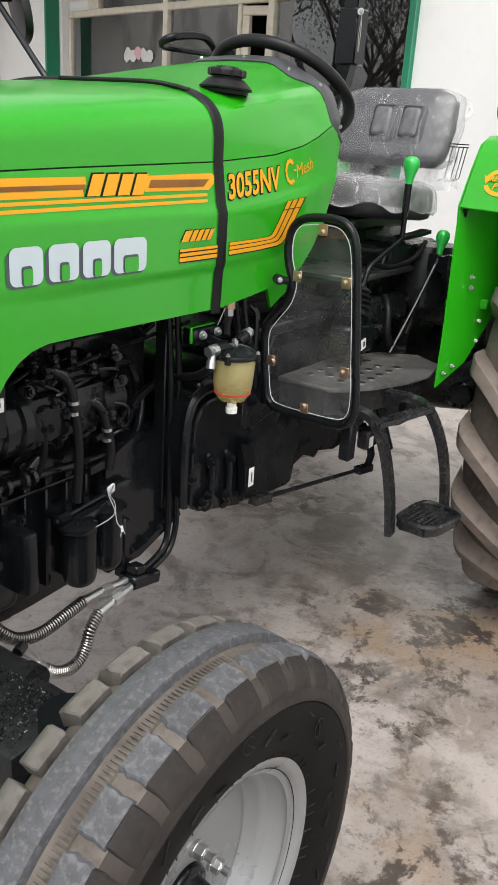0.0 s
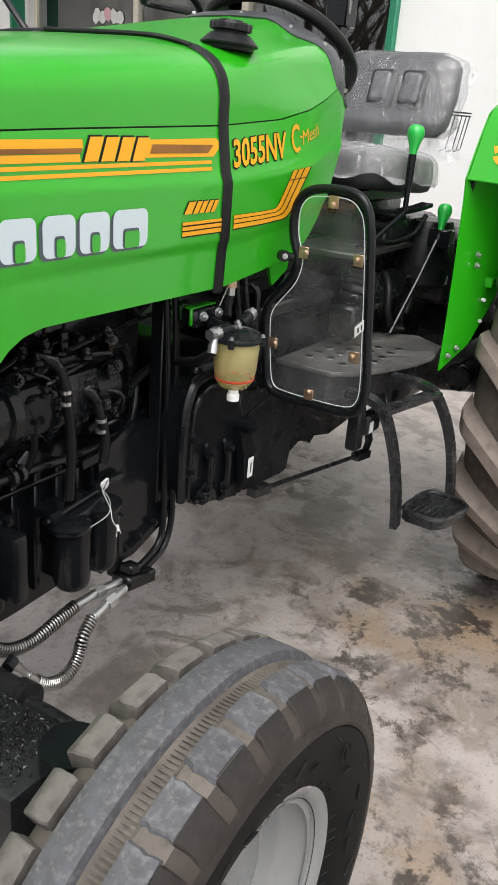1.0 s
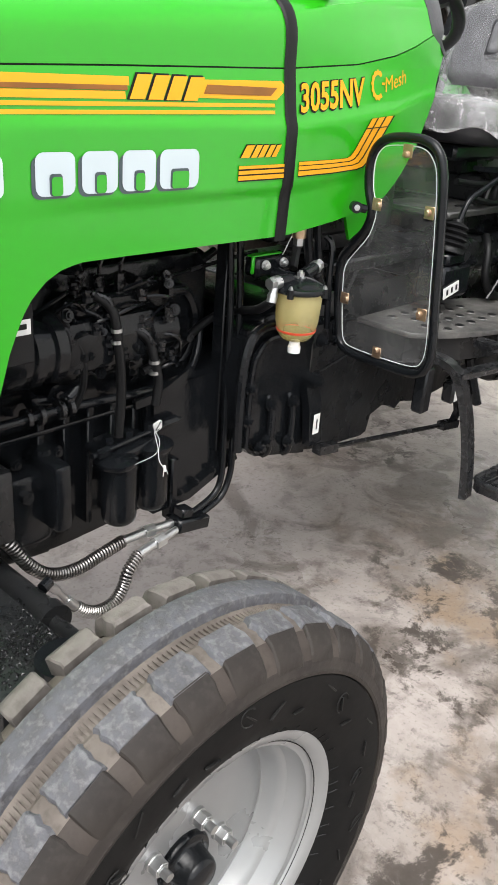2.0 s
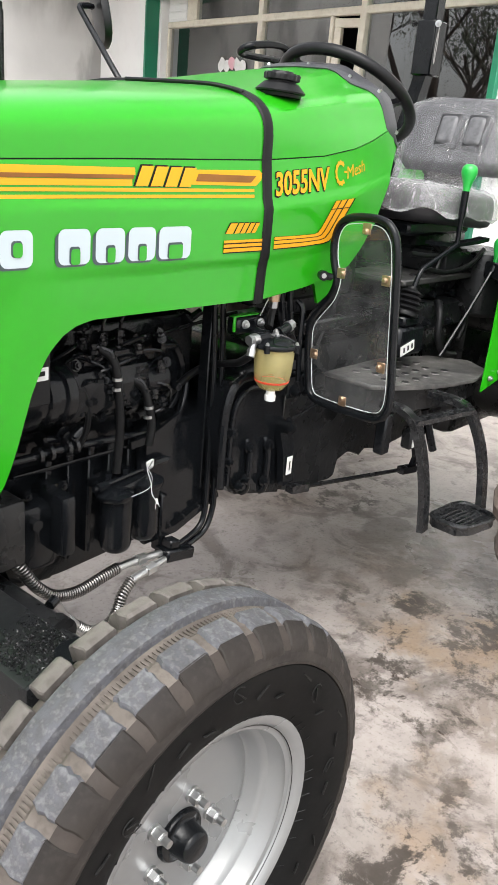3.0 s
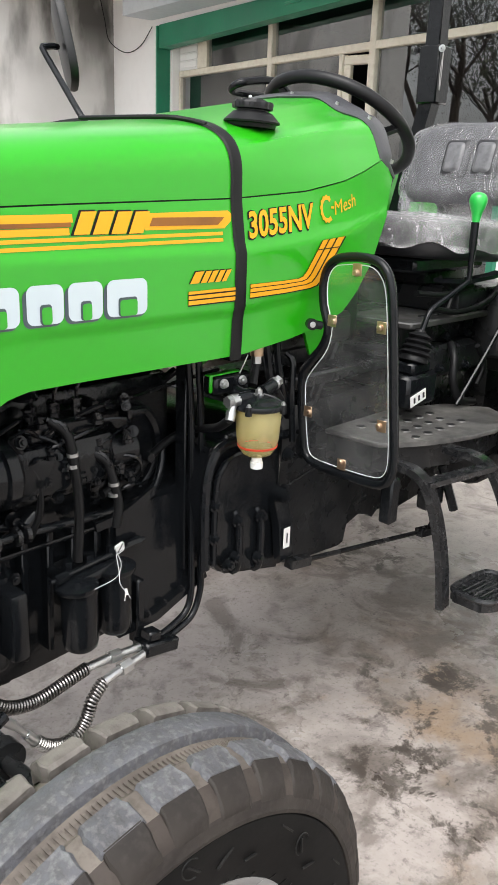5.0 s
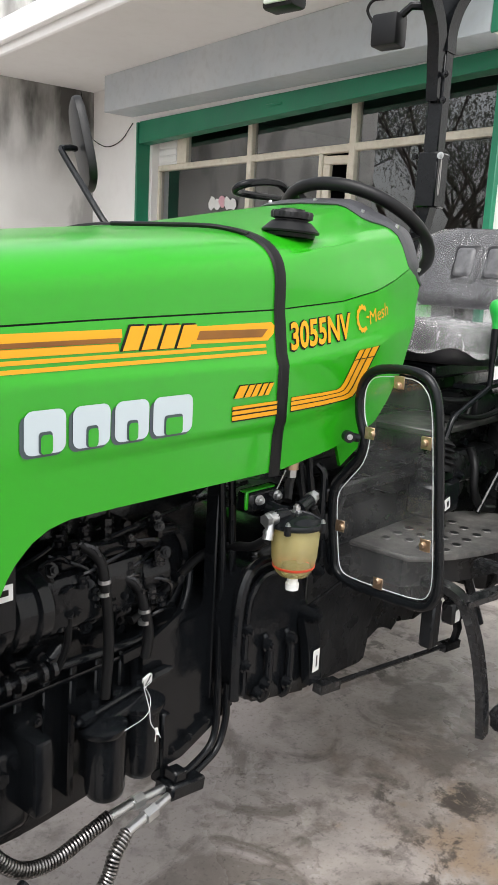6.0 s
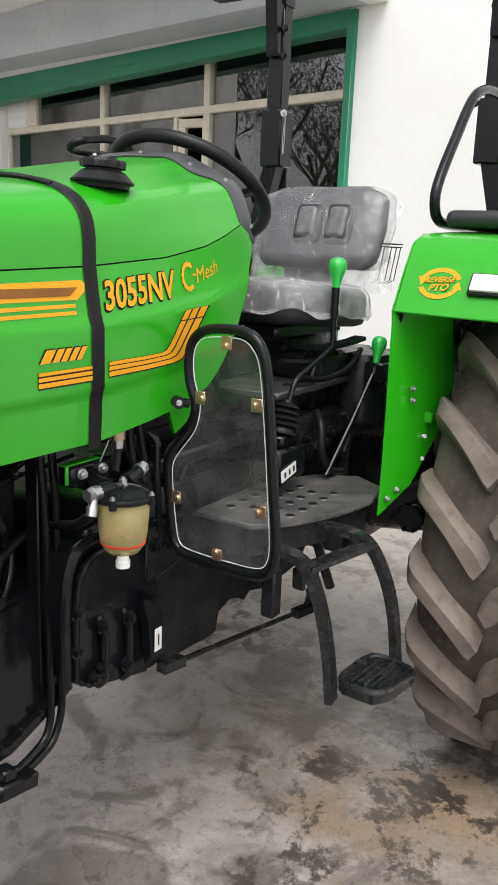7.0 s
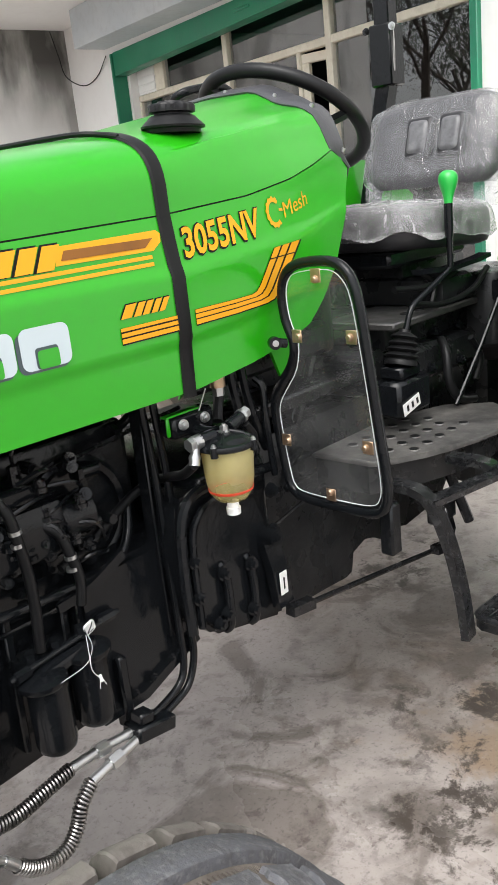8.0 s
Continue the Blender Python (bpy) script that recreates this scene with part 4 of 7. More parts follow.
FAN_HI = [(0.830, 1.2005), (0.920, 1.2015), (0.968, 1.2030), (0.980, 1.2060), (0.990, 1.2140), (1.039, 1.2720)]


def fan(t):
    return [(a[0] + (b_[0] - a[0]) * t, a[1] + (b_[1] - a[1]) * t) for a, b_ in zip(FAN_LO, FAN_HI)]


decal("stripe", fan(-0.05) + fan(1.02)[::-1], INK, L1, label="black ground of the bent stripes", step=0.015)
for t0, t1 in ((0.045, 0.355), (0.435, 0.695), (0.765, 1.0)):
    decal("stripe", fan(t0) + fan(t1)[::-1], ORANGE, L2, label="orange stripe decal that bends up", step=0.015)
decal("stripe", [(1.022, 1.2535), (1.098, 1.2570), (1.100, 1.2590), (1.024, 1.2555)], INK, L3, label="thin black cut across the bent stripes", step=0.015)

# maker's name as plain blocks: white with a slate drop shade
def rounded(x0, z0, x1, z1, r, n=4):
    out = []
    for cx, cz, a0 in ((x1 - r, z0 + r, -90), (x1 - r, z1 - r, 0), (x0 + r, z1 - r, 90), (x0 + r, z0 + r, 180)):
        for i in range(n + 1):
            a = radians(a0 + 90 * i / n)
            out.append((cx + r * math.cos(a), cz + r * math.sin(a)))
    return out
for x0, x1, kind_ in ((0.040, 0.108, "ring"), (0.118, 0.176, "ring"), (0.192, 0.250, "ring"), (0.297, 0.360, "bar"), (0.371, 0.433, "ring2"), (0.441, 0.503, "ring2"), (0.511, 0.590, "bar2")):
    decal("name_block", rounded(x0 - 0.006, 1.1665, x1 - 0.003, 1.2215, 0.012), SHADE_DECAL, L1, step=0.02)
    decal("name_block", rounded(x0, 1.170, x1, 1.2265, 0.012), WHITE_DECAL, L2, label="white block of the maker's name", step=0.02)
    if kind_ == "ring":
        decal("name_slot", rounded(x0 + 0.019, 1.186, x1 - 0.019, 1.211, 0.006), SHADE_DECAL, L3)
        decal("name_slot", rounded(x0 + 0.022, 1.186, x1 - 0.019, 1.208, 0.006), GREEN, L3 + 0.0008)
    else:
        decal("name_slot", rounded(x0 + 0.021, 1.1702, x1 - 0.021, 1.199, 0.005), SHADE_DECAL, L3)
        decal("name_slot", rounded(x0 + 0.024, 1.1702, x1 - 0.021, 1.195, 0.005), GREEN, L3 + 0.0008)


def text_mesh(txt, size, bold=0.0, shear=0.0):
    cu = bpy.data.curves.new("t", "FONT")
    cu.body, cu.size, cu.offset, cu.shear = txt, size, bold, shear
    cu.resolution_u = 3
    ob = bpy.data.objects.new("t", cu)
    scene.collection.objects.link(ob)
    dg = bpy.context.evaluated_depsgraph_get()
    me = bpy.data.meshes.new_from_object(ob.evaluated_get(dg))
    bpy.data.objects.remove(ob)
    return me


def side_text(name, txt, x0, z0, x1, height, material, lift, bold=0.0, shear=0.0, turn=0.0, label="", parent=tractor):
    """Lettering on the left side: fitted between x0 and x1, with its foot at z0."""
    me = text_mesh(txt, 0.1, bold, shear)
    b = bmesh.new()
    b.from_mesh(me)
    xs_ = [v.co.x for v in b.verts]
    ys_ = [v.co.y for v in b.verts]
    sx, sz = (x1 - x0) / (max(xs_) - min(xs_)), height / (max(ys_) - min(ys_))
    for v in b.verts:
        x = x0 + (v.co.x - min(xs_)) * sx
        z = z0 + (v.co.y - min(ys_)) * sz + (x - x0) * math.tan(radians(turn))
        v.co = (x, side_y(x, z) - lift, z)
    return part(name, b, material, parent, label, 0)


side_text("model_number", "3055NV", 0.8275, 1.2755, 1.019, 0.052, INK, L1, 0.0055, 0.05, 5.0)
side_text("model_number", "3055NV", 0.831, 1.279, 1.017, 0.0470, ORANGE, L2, 0.0025, 0.05, 5.0, "orange model number 3055NV with a black edge")
side_text("gear_word", "Mesh", 1.089, 1.318, 1.168, 0.026, ORANGE, L2, 0.0, 0.0, 13.0, "orange word Mesh")
side_text("gear_word", "-", 1.076, 1.331, 1.086, 0.004, ORANGE, L2)
gc = (1.062, 1.330)
ring = []
for k in range(40):
    a = radians(48 + 264 * k / 39)
    r = 0.0245 if (k // 2) % 2 else 0.0222
    ring.append((gc[0] + 0.95 * r * math.cos(a), gc[1] + r * 1.1 * math.sin(a)))
for k in range(20):
    a = radians(312 - 264 * k / 19)
    ring.append((gc[0] + 0.0150 * math.cos(a), gc[1] + 0.0175 * math.sin(a)))
decal("gear_letter", ring, ORANGE, L2, label="orange letter C drawn as a gear", step=0.012)

# ---- front wheel: ribbed implement tyre on a silver disc rim ----
FC = Vector((0.204, -0.750, 0.389))
AX = Matrix.Translation(FC) @ pose(0, 0, 0, 90, 0, 0)      # local z points to the outside (-y)


def front_wheel(ax, tag):
    bm = bmesh.new()
    prof = [(0.205, 0.080), (0.222, 0.086), (0.232, 0.094), (0.262, 0.106), (0.300, 0.112), (0.316, 0.1115), (0.318, 0.109)]
    lathe(bm, prof, ax, 96)
    tyre = part("front_tyre", bm, TYRE_SIDE, tractor, "dusty black ribbed front tyre with scuffed tread", 30)
    bm = bmesh.new()
    lathe(bm, [(0.366, 0.084), (0.3705, 0.070), (0.3725, 0.046), (0.3665, 0.038), (0.364, 0.026), (0.367, 0.012), (0.367, 0.0), (0.365, -0.03), (0.359, -0.05),
               (0.349, -0.064), (0.335, -0.074), (0.312, -0.088), (0.28, -0.095), (0.232, -0.09), (0.205, -0.08)], ax, 96)
    part("tread_band", bm, GROOVE, tyre, "dusty brown tread band")
    bm = bmesh.new()
    lathe(bm, [(0.339, 0.108), (0.346, 0.105), (0.357, 0.096), (0.366, 0.084)], ax, 96)
    part("flank_band", bm, FLANK, tyre)
    bm = bmesh.new()
    lathe(bm, [(0.318, 0.109), (0.319, 0.1125), (0.324, 0.1130), (0.326, 0.1115), (0.334, 0.1110), (0.339, 0.108)], ax, 96)
    part("shoulder_ring", bm, SHOULDER, tyre)
    # running rib
    b = bmesh.new()
    lathe(b, [(0.364, -0.032), (0.3792, -0.0285), (0.3805, -0.026), (0.381, -0.008), (0.3805, 0.010), (0.3792, 0.0125), (0.364, 0.016)], ax, 120)
    part("tread_rib", b, TREAD, tyre)
    # fine teeth along the groove
    b = bmesh.new()
    for k in range(330):
        a = 2 * math.pi * k / 330
        box(b, (0.362, -0.0018, 0.022), (0.3672, 0.0018, 0.042), m=ax @ Matrix.Rotation(a, 4, "Z"))
    tagged(part("groove_teeth", b, GROOVE, tyre, smooth=0), kind="stuff")
    # outer blocks: a pad next to the rib, with a bar that runs down the shoulder
    N = 32
    half_w = 2 * math.pi / N / 2
    rows_outer = [(0.044, 0.3785, 0.73, 0.3700), (0.050, 0.3790, 0.72, 0.3703), (0.058, 0.3790, 0.74, 0.3705), (0.066, 0.3780, 0.72, 0.3692), (0.074, 0.3765, 0.73, 0.3675), (0.083, 0.3735, 0.72, 0.3640)]
    rows_bar = [(0.0825, 0.3730, 0.72, 0.362), (0.091, 0.3670, 0.72, 0.357), (0.099, 0.3580, 0.71, 0.350), (0.106, 0.3490, 0.70, 0.344), (0.1095, 0.3380, 0.69, 0.335)]
    rows_inner = [(-0.038, 0.3800, 0.70, 0.358), (-0.045, 0.3812, 0.74, 0.357), (-0.055, 0.3812, 0.73, 0.355), (-0.066, 0.3780, 0.75, 0.348), (-0.078, 0.367, 0.71, 0.338), (-0.086, 0.350, 0.66, 0.326)]
    rng = random.Random(11)

    def worn(rows, k):
        return [(z + rng.uniform(-0.001, 0.001), r + rng.uniform(-0.0010, 0.0006), half_w * (f + rng.uniform(-k, k)), root) for z, r, f, root in rows]
    outer = [mesh_block(worn(rows_outer, 0.055), TREAD, "tread_block") for _ in range(5)]
    bar_ = [mesh_block(worn(rows_bar, 0.03), SHOULDER, "shoulder_block") for _ in range(3)]
    inner = [mesh_block(worn(rows_inner, 0.06), TREAD_EDGE, "inner_tread_block") for _ in range(5)]
    for k in range(N):
        turn = ax @ Matrix.Rotation(2 * math.pi * (k + 0.83) / N, 4, "Z")
        piece("tread_block", outer[k * 3 % 5], TREAD, tyre, turn)
        piece("shoulder_block", bar_[k % 3], SHOULDER, tyre, turn)
        piece("inner_tread_block", inner[k * 2 % 5], TREAD_EDGE, tyre, ax @ Matrix.Rotation(2 * math.pi * (k + 0.5) / N, 4, "Z"))
    # moulded marks on the sidewall, not legible
    for k in range(34):
        b = bmesh.new()
        a = radians(4 + 10.6 * k)
        r0 = 0.268 + 0.016 * ((k * 7) % 3)
        mm = ax @ Matrix.Rotation(a, 4, "Z") @ Matrix.Translation((r0, 0, 0.1095 if r0 < 0.28 else 0.1115)) @ Matrix.Rotation(0.5 * ((k * 5) % 4 - 1.5), 4, "Z")
        box(b, (-0.0012, -0.010 - 0.004 * (k % 3), -0.002), (0.0012, 0.010 + 0.004 * (k % 2), 0.0014), 0.0004, mm)
        if k % 4 == 0:
            tube(b, [mm @ Vector((0.012 * math.cos(t_), 0.016 * math.sin(t_), 0.0005)) for t_ in [0.35 * i for i in range(13)]], 0.0010, 4)
        part("moulded_mark", b, MOULD, tyre)
    # rim
    bm = bmesh.new()
    lathe(bm, [(0.196, 0.074), (0.2265, 0.080), (0.2295, 0.086), (0.2265, 0.0905), (0.215, 0.0895), (0.206, 0.080), (0.200, 0.050), (0.197, 0.044), (0.186, 0.040), (0.180, 0.030),
               (0.176, 0.012), (0.172, 0.008), (0.166, 0.010), (0.158, 0.0165), (0.140, 0.020), (0.085, 0.0235), (0.045, 0.024), (0.0, 0.024)], ax, 96)
    rim = part("front_rim", bm, SILVER, tractor, "silver painted steel disc wheel", 50)
    bm = bmesh.new()
    lathe(bm, [(0.226, -0.09), (0.196, -0.07), (0.17, -0.02), (0.166, 0.006), (0.172, 0.006), (0.178, 0.012), (0.205, 0.075)], ax, 64)
    part("rim_barrel", bm, SILVER, rim)
    for k in range(5):
        a = radians(-2 + 72 * k)
        p = ax @ Vector((0.067 * math.cos(a), 0.066 * math.sin(a), 0.0235))
        b = bmesh.new()
        along = ax.to_3x3() @ Vector((0, 0, 1))
        rod(b, p, p + along * 0.005, 0.0132, seg=16)
        rod(b, p + along * 0.003, p + along * 0.019, 0.0118, seg=6)
        rod(b, p + along * 0.016, p + along * 0.021, 0.0092, seg=6)
        rod(b, p + along * 0.018, p + along * 0.034, 0.0066, seg=10)
        part("wheel_nut", b, ZINC, rim, "zinc plated wheel nut on its stud")
    bm = bmesh.new()
    lathe(bm, [(0.044, 0.024), (0.044, 0.029), (0.041, 0.033), (0.033, 0.034), (0.030, 0.037), (0.027, 0.058), (0.0245, 0.064), (0.020, 0.067), (0.0, 0.068)], ax, 32)
    part("hub_cap", bm, BLACK, rim, "black painted hub cap")
    b = bmesh.new()
    for k in range(46):
        a = 2 * math.pi * (k * 0.618 % 1.0)
        p = ax @ Vector((0.2262 * math.cos(a), 0.2262 * math.sin(a), 0.0895))
        q = ax @ Vector(((0.228 + 0.010) * math.cos(a + 0.03), (0.228 + 0.010) * math.sin(a + 0.03), 0.0985))
        rod(b, p, q, 0.0008, seg=4)
    tagged(part("tyre_hair", b, RUBBER, tyre), kind="stuff")


def mesh_block(rows, material, name):
    me = bmesh.new()
    grid = []
    for z, r, w, root in rows:
        w2 = w * 1.08
        e = w - 0.006
        grid.append([Vector((root * math.cos(-w2), root * math.sin(-w2), z)), Vector(((r - 0.0025) * math.cos(-w), (r - 0.0025) * math.sin(-w), z)), Vector((r * math.cos(-e), r * math.sin(-e), z)),
                     Vector((r * math.cos(e), r * math.sin(e), z)), Vector(((r - 0.0025) * math.cos(w), (r - 0.0025) * math.sin(w), z)), Vector((root * math.cos(w2), root * math.sin(w2), z))])
    vs = sheet(me, grid)
    me.faces.new(list(vs[0]))
    me.faces.new(list(reversed(vs[-1])))
    return mesh_of(name, me, material, 25)


front_wheel(AX, "left")

# the far front wheel, mostly hidden behind the axle
bm = bmesh.new()
ax2 = Matrix.Translation((0.204, 0.750, 0.389)) @ pose(0, 0, 0, -90, 0, 0)
lathe(bm, [(0.205, 0.080), (0.232, 0.094), (0.300, 0.112), (0.342, 0.104), (0.368, 0.085), (0.390, 0.05), (0.392, 0.0), (0.390, -0.05), (0.368, -0.085), (0.32, -0.108), (0.232, -0.094), (0.205, -0.08)], ax2, 64)
far = part("front_tyre", bm, TYRE, tractor, "dusty black front tyre")
bm = bmesh.new()
lathe(bm, [(0.226, -0.085), (0.196, -0.07), (0.17, 0.0), (0.0, 0.02)], ax2, 48)
part("front_rim", bm, SILVER, tractor)

# ---- rear wheels: tall lugged tyres ----
RR, RW = 0.690, 0.185


def rear_wheel(y, sgn):
    ax = Matrix.Translation((2.262, y, 0.672)) @ pose(0, 0, 0, 90 if sgn < 0 else -90, 0, 0)
    bm = bmesh.new()
    prof = [(0.355, 0.150), (0.39, 0.165), (0.46, 0.182), (0.54, 0.186), (0.595, 0.178), (0.622, 0.164), (0.638, 0.13), (0.647, 0.07), (0.650, 0.0)]
    prof = prof + [(r, -z) for r, z in reversed(prof[:-1])]
    lathe(bm, prof, ax, 96)
    tyre = part("rear_tyre", bm, TYRE, tractor, "tall rear tyre with dusty chevron lugs", 45)
    # one lug: a swept bar from the shoulder to the middle, hooked at its inner end
    def lug(side):
        me = bmesh.new()
        grid = []
        n = 14
        for i in range(n + 1):
            s = i / n
            ang = 0.25 * s ** 1.12
            top = interp(s, (0, 0.04, 0.10, 0.2, 1.0), (0.648, 0.668, 0.684, 0.690, 0.695))
            root = interp(s, (0, 0.1, 0.25, 1.0), (0.575, 0.612, 0.632, 0.642))
            w = interp(s, (0, 0.15, 0.6, 0.86, 0.94, 1.0), (0.040, 0.036, 0.034, 0.037, 0.035, 0.024))
            row = []
            for f, r in ((-2.1, root), (-1.35, top - 0.022), (-1.04, top - 0.005), (-0.82, top), (0.82, top), (1.02, top - 0.005), (1.16, top - 0.018), (1.45, root)):
                a = ang + w * f
                z = 0.188 - s * 0.180 + 0.011 * max(-1.0, min(1.0, f)) * s ** 3
                row.append(Vector((r * math.cos(a), r * math.sin(a), z * side)))
            grid.append(row)
        vs = sheet(me, grid)
        me.faces.new(list(vs[0]))
        me.faces.new(list(reversed(vs[-1])))
        return mesh_of("lug", me, LUG, 28)
    a_, b_ = lug(1), lug(-1)
    N = 21
    for k in range(N):
        piece("lug", a_, LUG, tyre, ax @ Matrix.Rotation(2 * math.pi * (k + 0.04) / N, 4, "Z"))
        piece("lug", b_, LUG, tyre, ax @ Matrix.Rotation(2 * math.pi * (k + 0.52) / N, 4, "Z"))
    bm = bmesh.new()
    lathe(bm, [(0.365, 0.155), (0.35, 0.14), (0.33, 0.05), (0.30, 0.02), (0.10, 0.0), (0.0, 0.0)], ax, 64)
    lathe(bm, [(0.365, -0.155), (0.35, -0.14), (0.33, -0.05), (0.325, 0.04)], ax, 64)
    part("rear_rim", bm, SILVER, tractor, "silver painted rear disc wheel")
    return ax


rear_wheel(-0.775, -1)
rear_wheel(0.775, 1)

# ---- rear mudguards ----
def fender(sgn):
    def P(x, y, z):
        return Vector((x, y * sgn, z))
    # inner front leaf: a long triangle from the platform up to the cap, turned outwards towards the tyre
    bm = bmesh.new()
    edge = [(1.548, -0.530, 0.796), (1.572, -0.522, 0.92), (1.600, -0.510, 1.05), (1.625, -0.498, 1.16), (1.650, -0.488, 1.258)]
    grid = []
    for x, y, z in edge:
        w = interp(z, (0.796, 0.9, 1.05, 1.26), (0.145, 0.25, 0.34, 0.30))
        row = []
        for k in range(7):
            s = k / 6
            row.append(P(x + s * w * 0.9, y - min(s * w * 0.16, 0.075 - (0.53 + y) * 0.0), z + s * interp(z, (0.796, 0.92, 1.26), (0.05, 0.03, 0.0))))
        grid.append(row)
    sheet(bm, grid)
    solid(bm, 0.004)
    leaf = part("mudguard", bm, GREEN, tractor, "green steel mudguard over the rear tyre", 40)
    # cap: sloped apron with badge and lamp, rounded over into the top
    bm = bmesh.new()
    prof = [(1.648, 1.258), (1.665, 1.285), (1.70, 1.345), (1.728, 1.388), (1.748, 1.410), (1.775, 1.426), (1.81, 1.434), (2.05, 1.447), (2.40, 1.45), (2.62, 1.43), (2.85, 1.30)]
    ys = [-0.488, -0.50, -0.53, -0.60, -0.70, -0.80, -0.90, -0.96]
    grid = []
    for x, z in prof:
        grid.append([P(x - 0.035 * (abs(y) - 0.488) / 0.47, y, z - 0.006 * (abs(y) - 0.488)) for y in ys])
    sheet(bm, grid)
    solid(bm, 0.004)
    part("mudguard_cap", bm, GREEN, leaf, "green sloped mudguard cap", 40)
    # inner wall of the guard behind the leaf
    bm = bmesh.new()
    top = [(1.648, 1.258), (1.70, 1.345), (1.748, 1.410), (1.81, 1.434), (2.40, 1.45), (2.62, 1.43), (2.85, 1.30)]
    lo = [(1.66, 1.2), (1.69, 0.98), (1.72, 0.84), (1.80, 0.80), (2.40, 0.80), (2.62, 0.9), (2.85, 1.1)]
    sheet(bm, [[P(x, -0.486, z) for x, z in top], [P(x, -0.486, z) for x, z in lo]])
    solid(bm, 0.004)
    part("mudguard_wall", bm, GREEN, leaf)
    # black sheet added outside the wall for the deep shade under the cap
    bm = bmesh.new()
    sheet(bm, [[P(x + 0.01, -0.497, z - 0.006) for x, z in top], [P(x + 0.03, -0.497, z) for x, z in lo]])
    solid(bm, 0.003)
    part("arch_lining", bm, BLACK_DULL, leaf, "black sheet that stands in for the shade inside the wheel arch")
    # under-lip of the cap
    bm = bmesh.new()
    tube(bm, [P(1.650, -0.489, 1.256), P(1.640, -0.62, 1.254), P(1.628, -0.80, 1.252), P(1.616, -0.96, 1.250)], 0.004, 6)
    part("cap_lip", bm, GREEN, leaf)
    # bolts on the leaf
    nrm = (P(1.72, -0.56, 1.05) - P(1.70, -0.50, 1.05)).normalized()
    for x, y, z in ((1.689, -0.534, 1.075), (1.688, -0.536, 1.048), (1.574, -0.537, 0.832), (1.614, -0.543, 0.846)):
        b = bmesh.new()
        bolt(b, P(x, y, z), P(-0.35, -0.9, 0), 0.006, 0.008)
        part("bolt", b, ZINC, leaf, "zinc plated bolt")
    b = bmesh.new()
    box(b, (1.755, min(sgn * -0.566, sgn * -0.545), 0.985), (1.775, max(sgn * -0.566, sgn * -0.545), 1.01), 0.002)
    part("stay_lug", b, GREEN, leaf)
    for x, z in ((1.74, 0.955), (1.735, 0.90)):
        b = bmesh.new()
        rod(b, P(x, -0.552, z), P(x - 0.004, -0.560, z), 0.005, seg=10)
        part("rivet", b, WHITE_PLASTIC, leaf)
    return leaf


leaf_l = fender(1)
fender(-1)

# badge on the left cap: an orange ring of two arrows round the words
SLOPE_O = Vector((1.684, -0.580, 1.320))
sx = Vector((-0.06, -1.0, -0.006)).normalized()
sy = Vector((0.052, 0, 0.086)).normalized()
sy = (sy - sx * sy.dot(sx)).normalized()
sn = sx.cross(sy).normalized()
if sn.x > 0:
    sn = -sn


def on_slope(u, v, lift):
    return SLOPE_O + sx * u + sy * v + sn * lift


def slope_patch(name, outline, material, lift, parent, label=""):
    b = bmesh.new()
    b.faces.new([b.verts.new(on_slope(u, v, lift)) for u, v in outline])
    return part(name, b, material, parent, label, 0)


def arc(rx, ry, tw, a0, a1, n=22):
    out = [(rx * math.cos(radians(a0 + (a1 - a0) * k / n)), ry * math.sin(radians(a0 + (a1 - a0) * k / n))) for k in range(n + 1)]
    inn = [((rx - tw) * math.cos(radians(a1 + (a0 - a1) * k / n)), (ry - tw) * math.sin(radians(a1 + (a0 - a1) * k / n))) for k in range(n + 1)]
    return out, inn


for a0 in (20, 200):
    out, inn = arc(0.050, 0.040, 0.011, a0, a0 + 140)
    tip = radians(a0 + 172)
    head = [(inn[0][0] * 0.88, inn[0][1] * 0.88), (0.045 * math.cos(tip), 0.035 * math.sin(tip)), (out[-1][0] * 1.18, out[-1][1] * 1.18)]
    slope_patch("badge_arrow", out + [head[2], head[1], head[0]] + inn, ORANGE, 0.006, leaf_l, "orange arrow of the round badge")


def slope_text(name, txt, u0, v0, u1, hgt, material, lift, turn, parent, label=""):
    me = text_mesh(txt, 0.1, 0.002, 0.25)
    b = bmesh.new()
    b.from_mesh(me)
    xs_ = [v.co.x for v in b.verts]
    ys_ = [v.co.y for v in b.verts]
    for v in b.verts:
        s = (v.co.x - min(xs_)) / (max(xs_) - min(xs_))
        t = (v.co.y - min(ys_)) / (max(ys_) - min(ys_))
        v.co = on_slope(u0 + (u1 - u0) * s, v0 + hgt * t + turn * s, lift)
    return part(name, b, material, parent, label, 0)


for txt, u0, v0, u1, hg in (("REVERSE", -0.037, -0.001, 0.036, 0.0150), ("PTO", -0.023, -0.023, 0.024, 0.0185)):
    slope_text("badge_word", txt, u0 - 0.001, v0 - 0.0012, u1 + 0.001, hg + 0.002, INK, 0.0065, 0.005, leaf_l)
    slope_text("badge_word", txt, u0, v0, u1, hg, ORANGE, 0.0072, 0.005, leaf_l, "orange badge word " + txt)
# side lamp on the cap
def slope_box(name, u0, v0, u1, v1, l0, l1, material, parent, label="", bev=0.003):
    b = bmesh.new()
    m = Matrix((sx, sy, sn)).transposed().to_4x4()
    m.translation = SLOPE_O
    box(b, (u0, v0, l0), (u1, v1, l1), bev, m, 2)
    return part(name, b, material, parent, label)
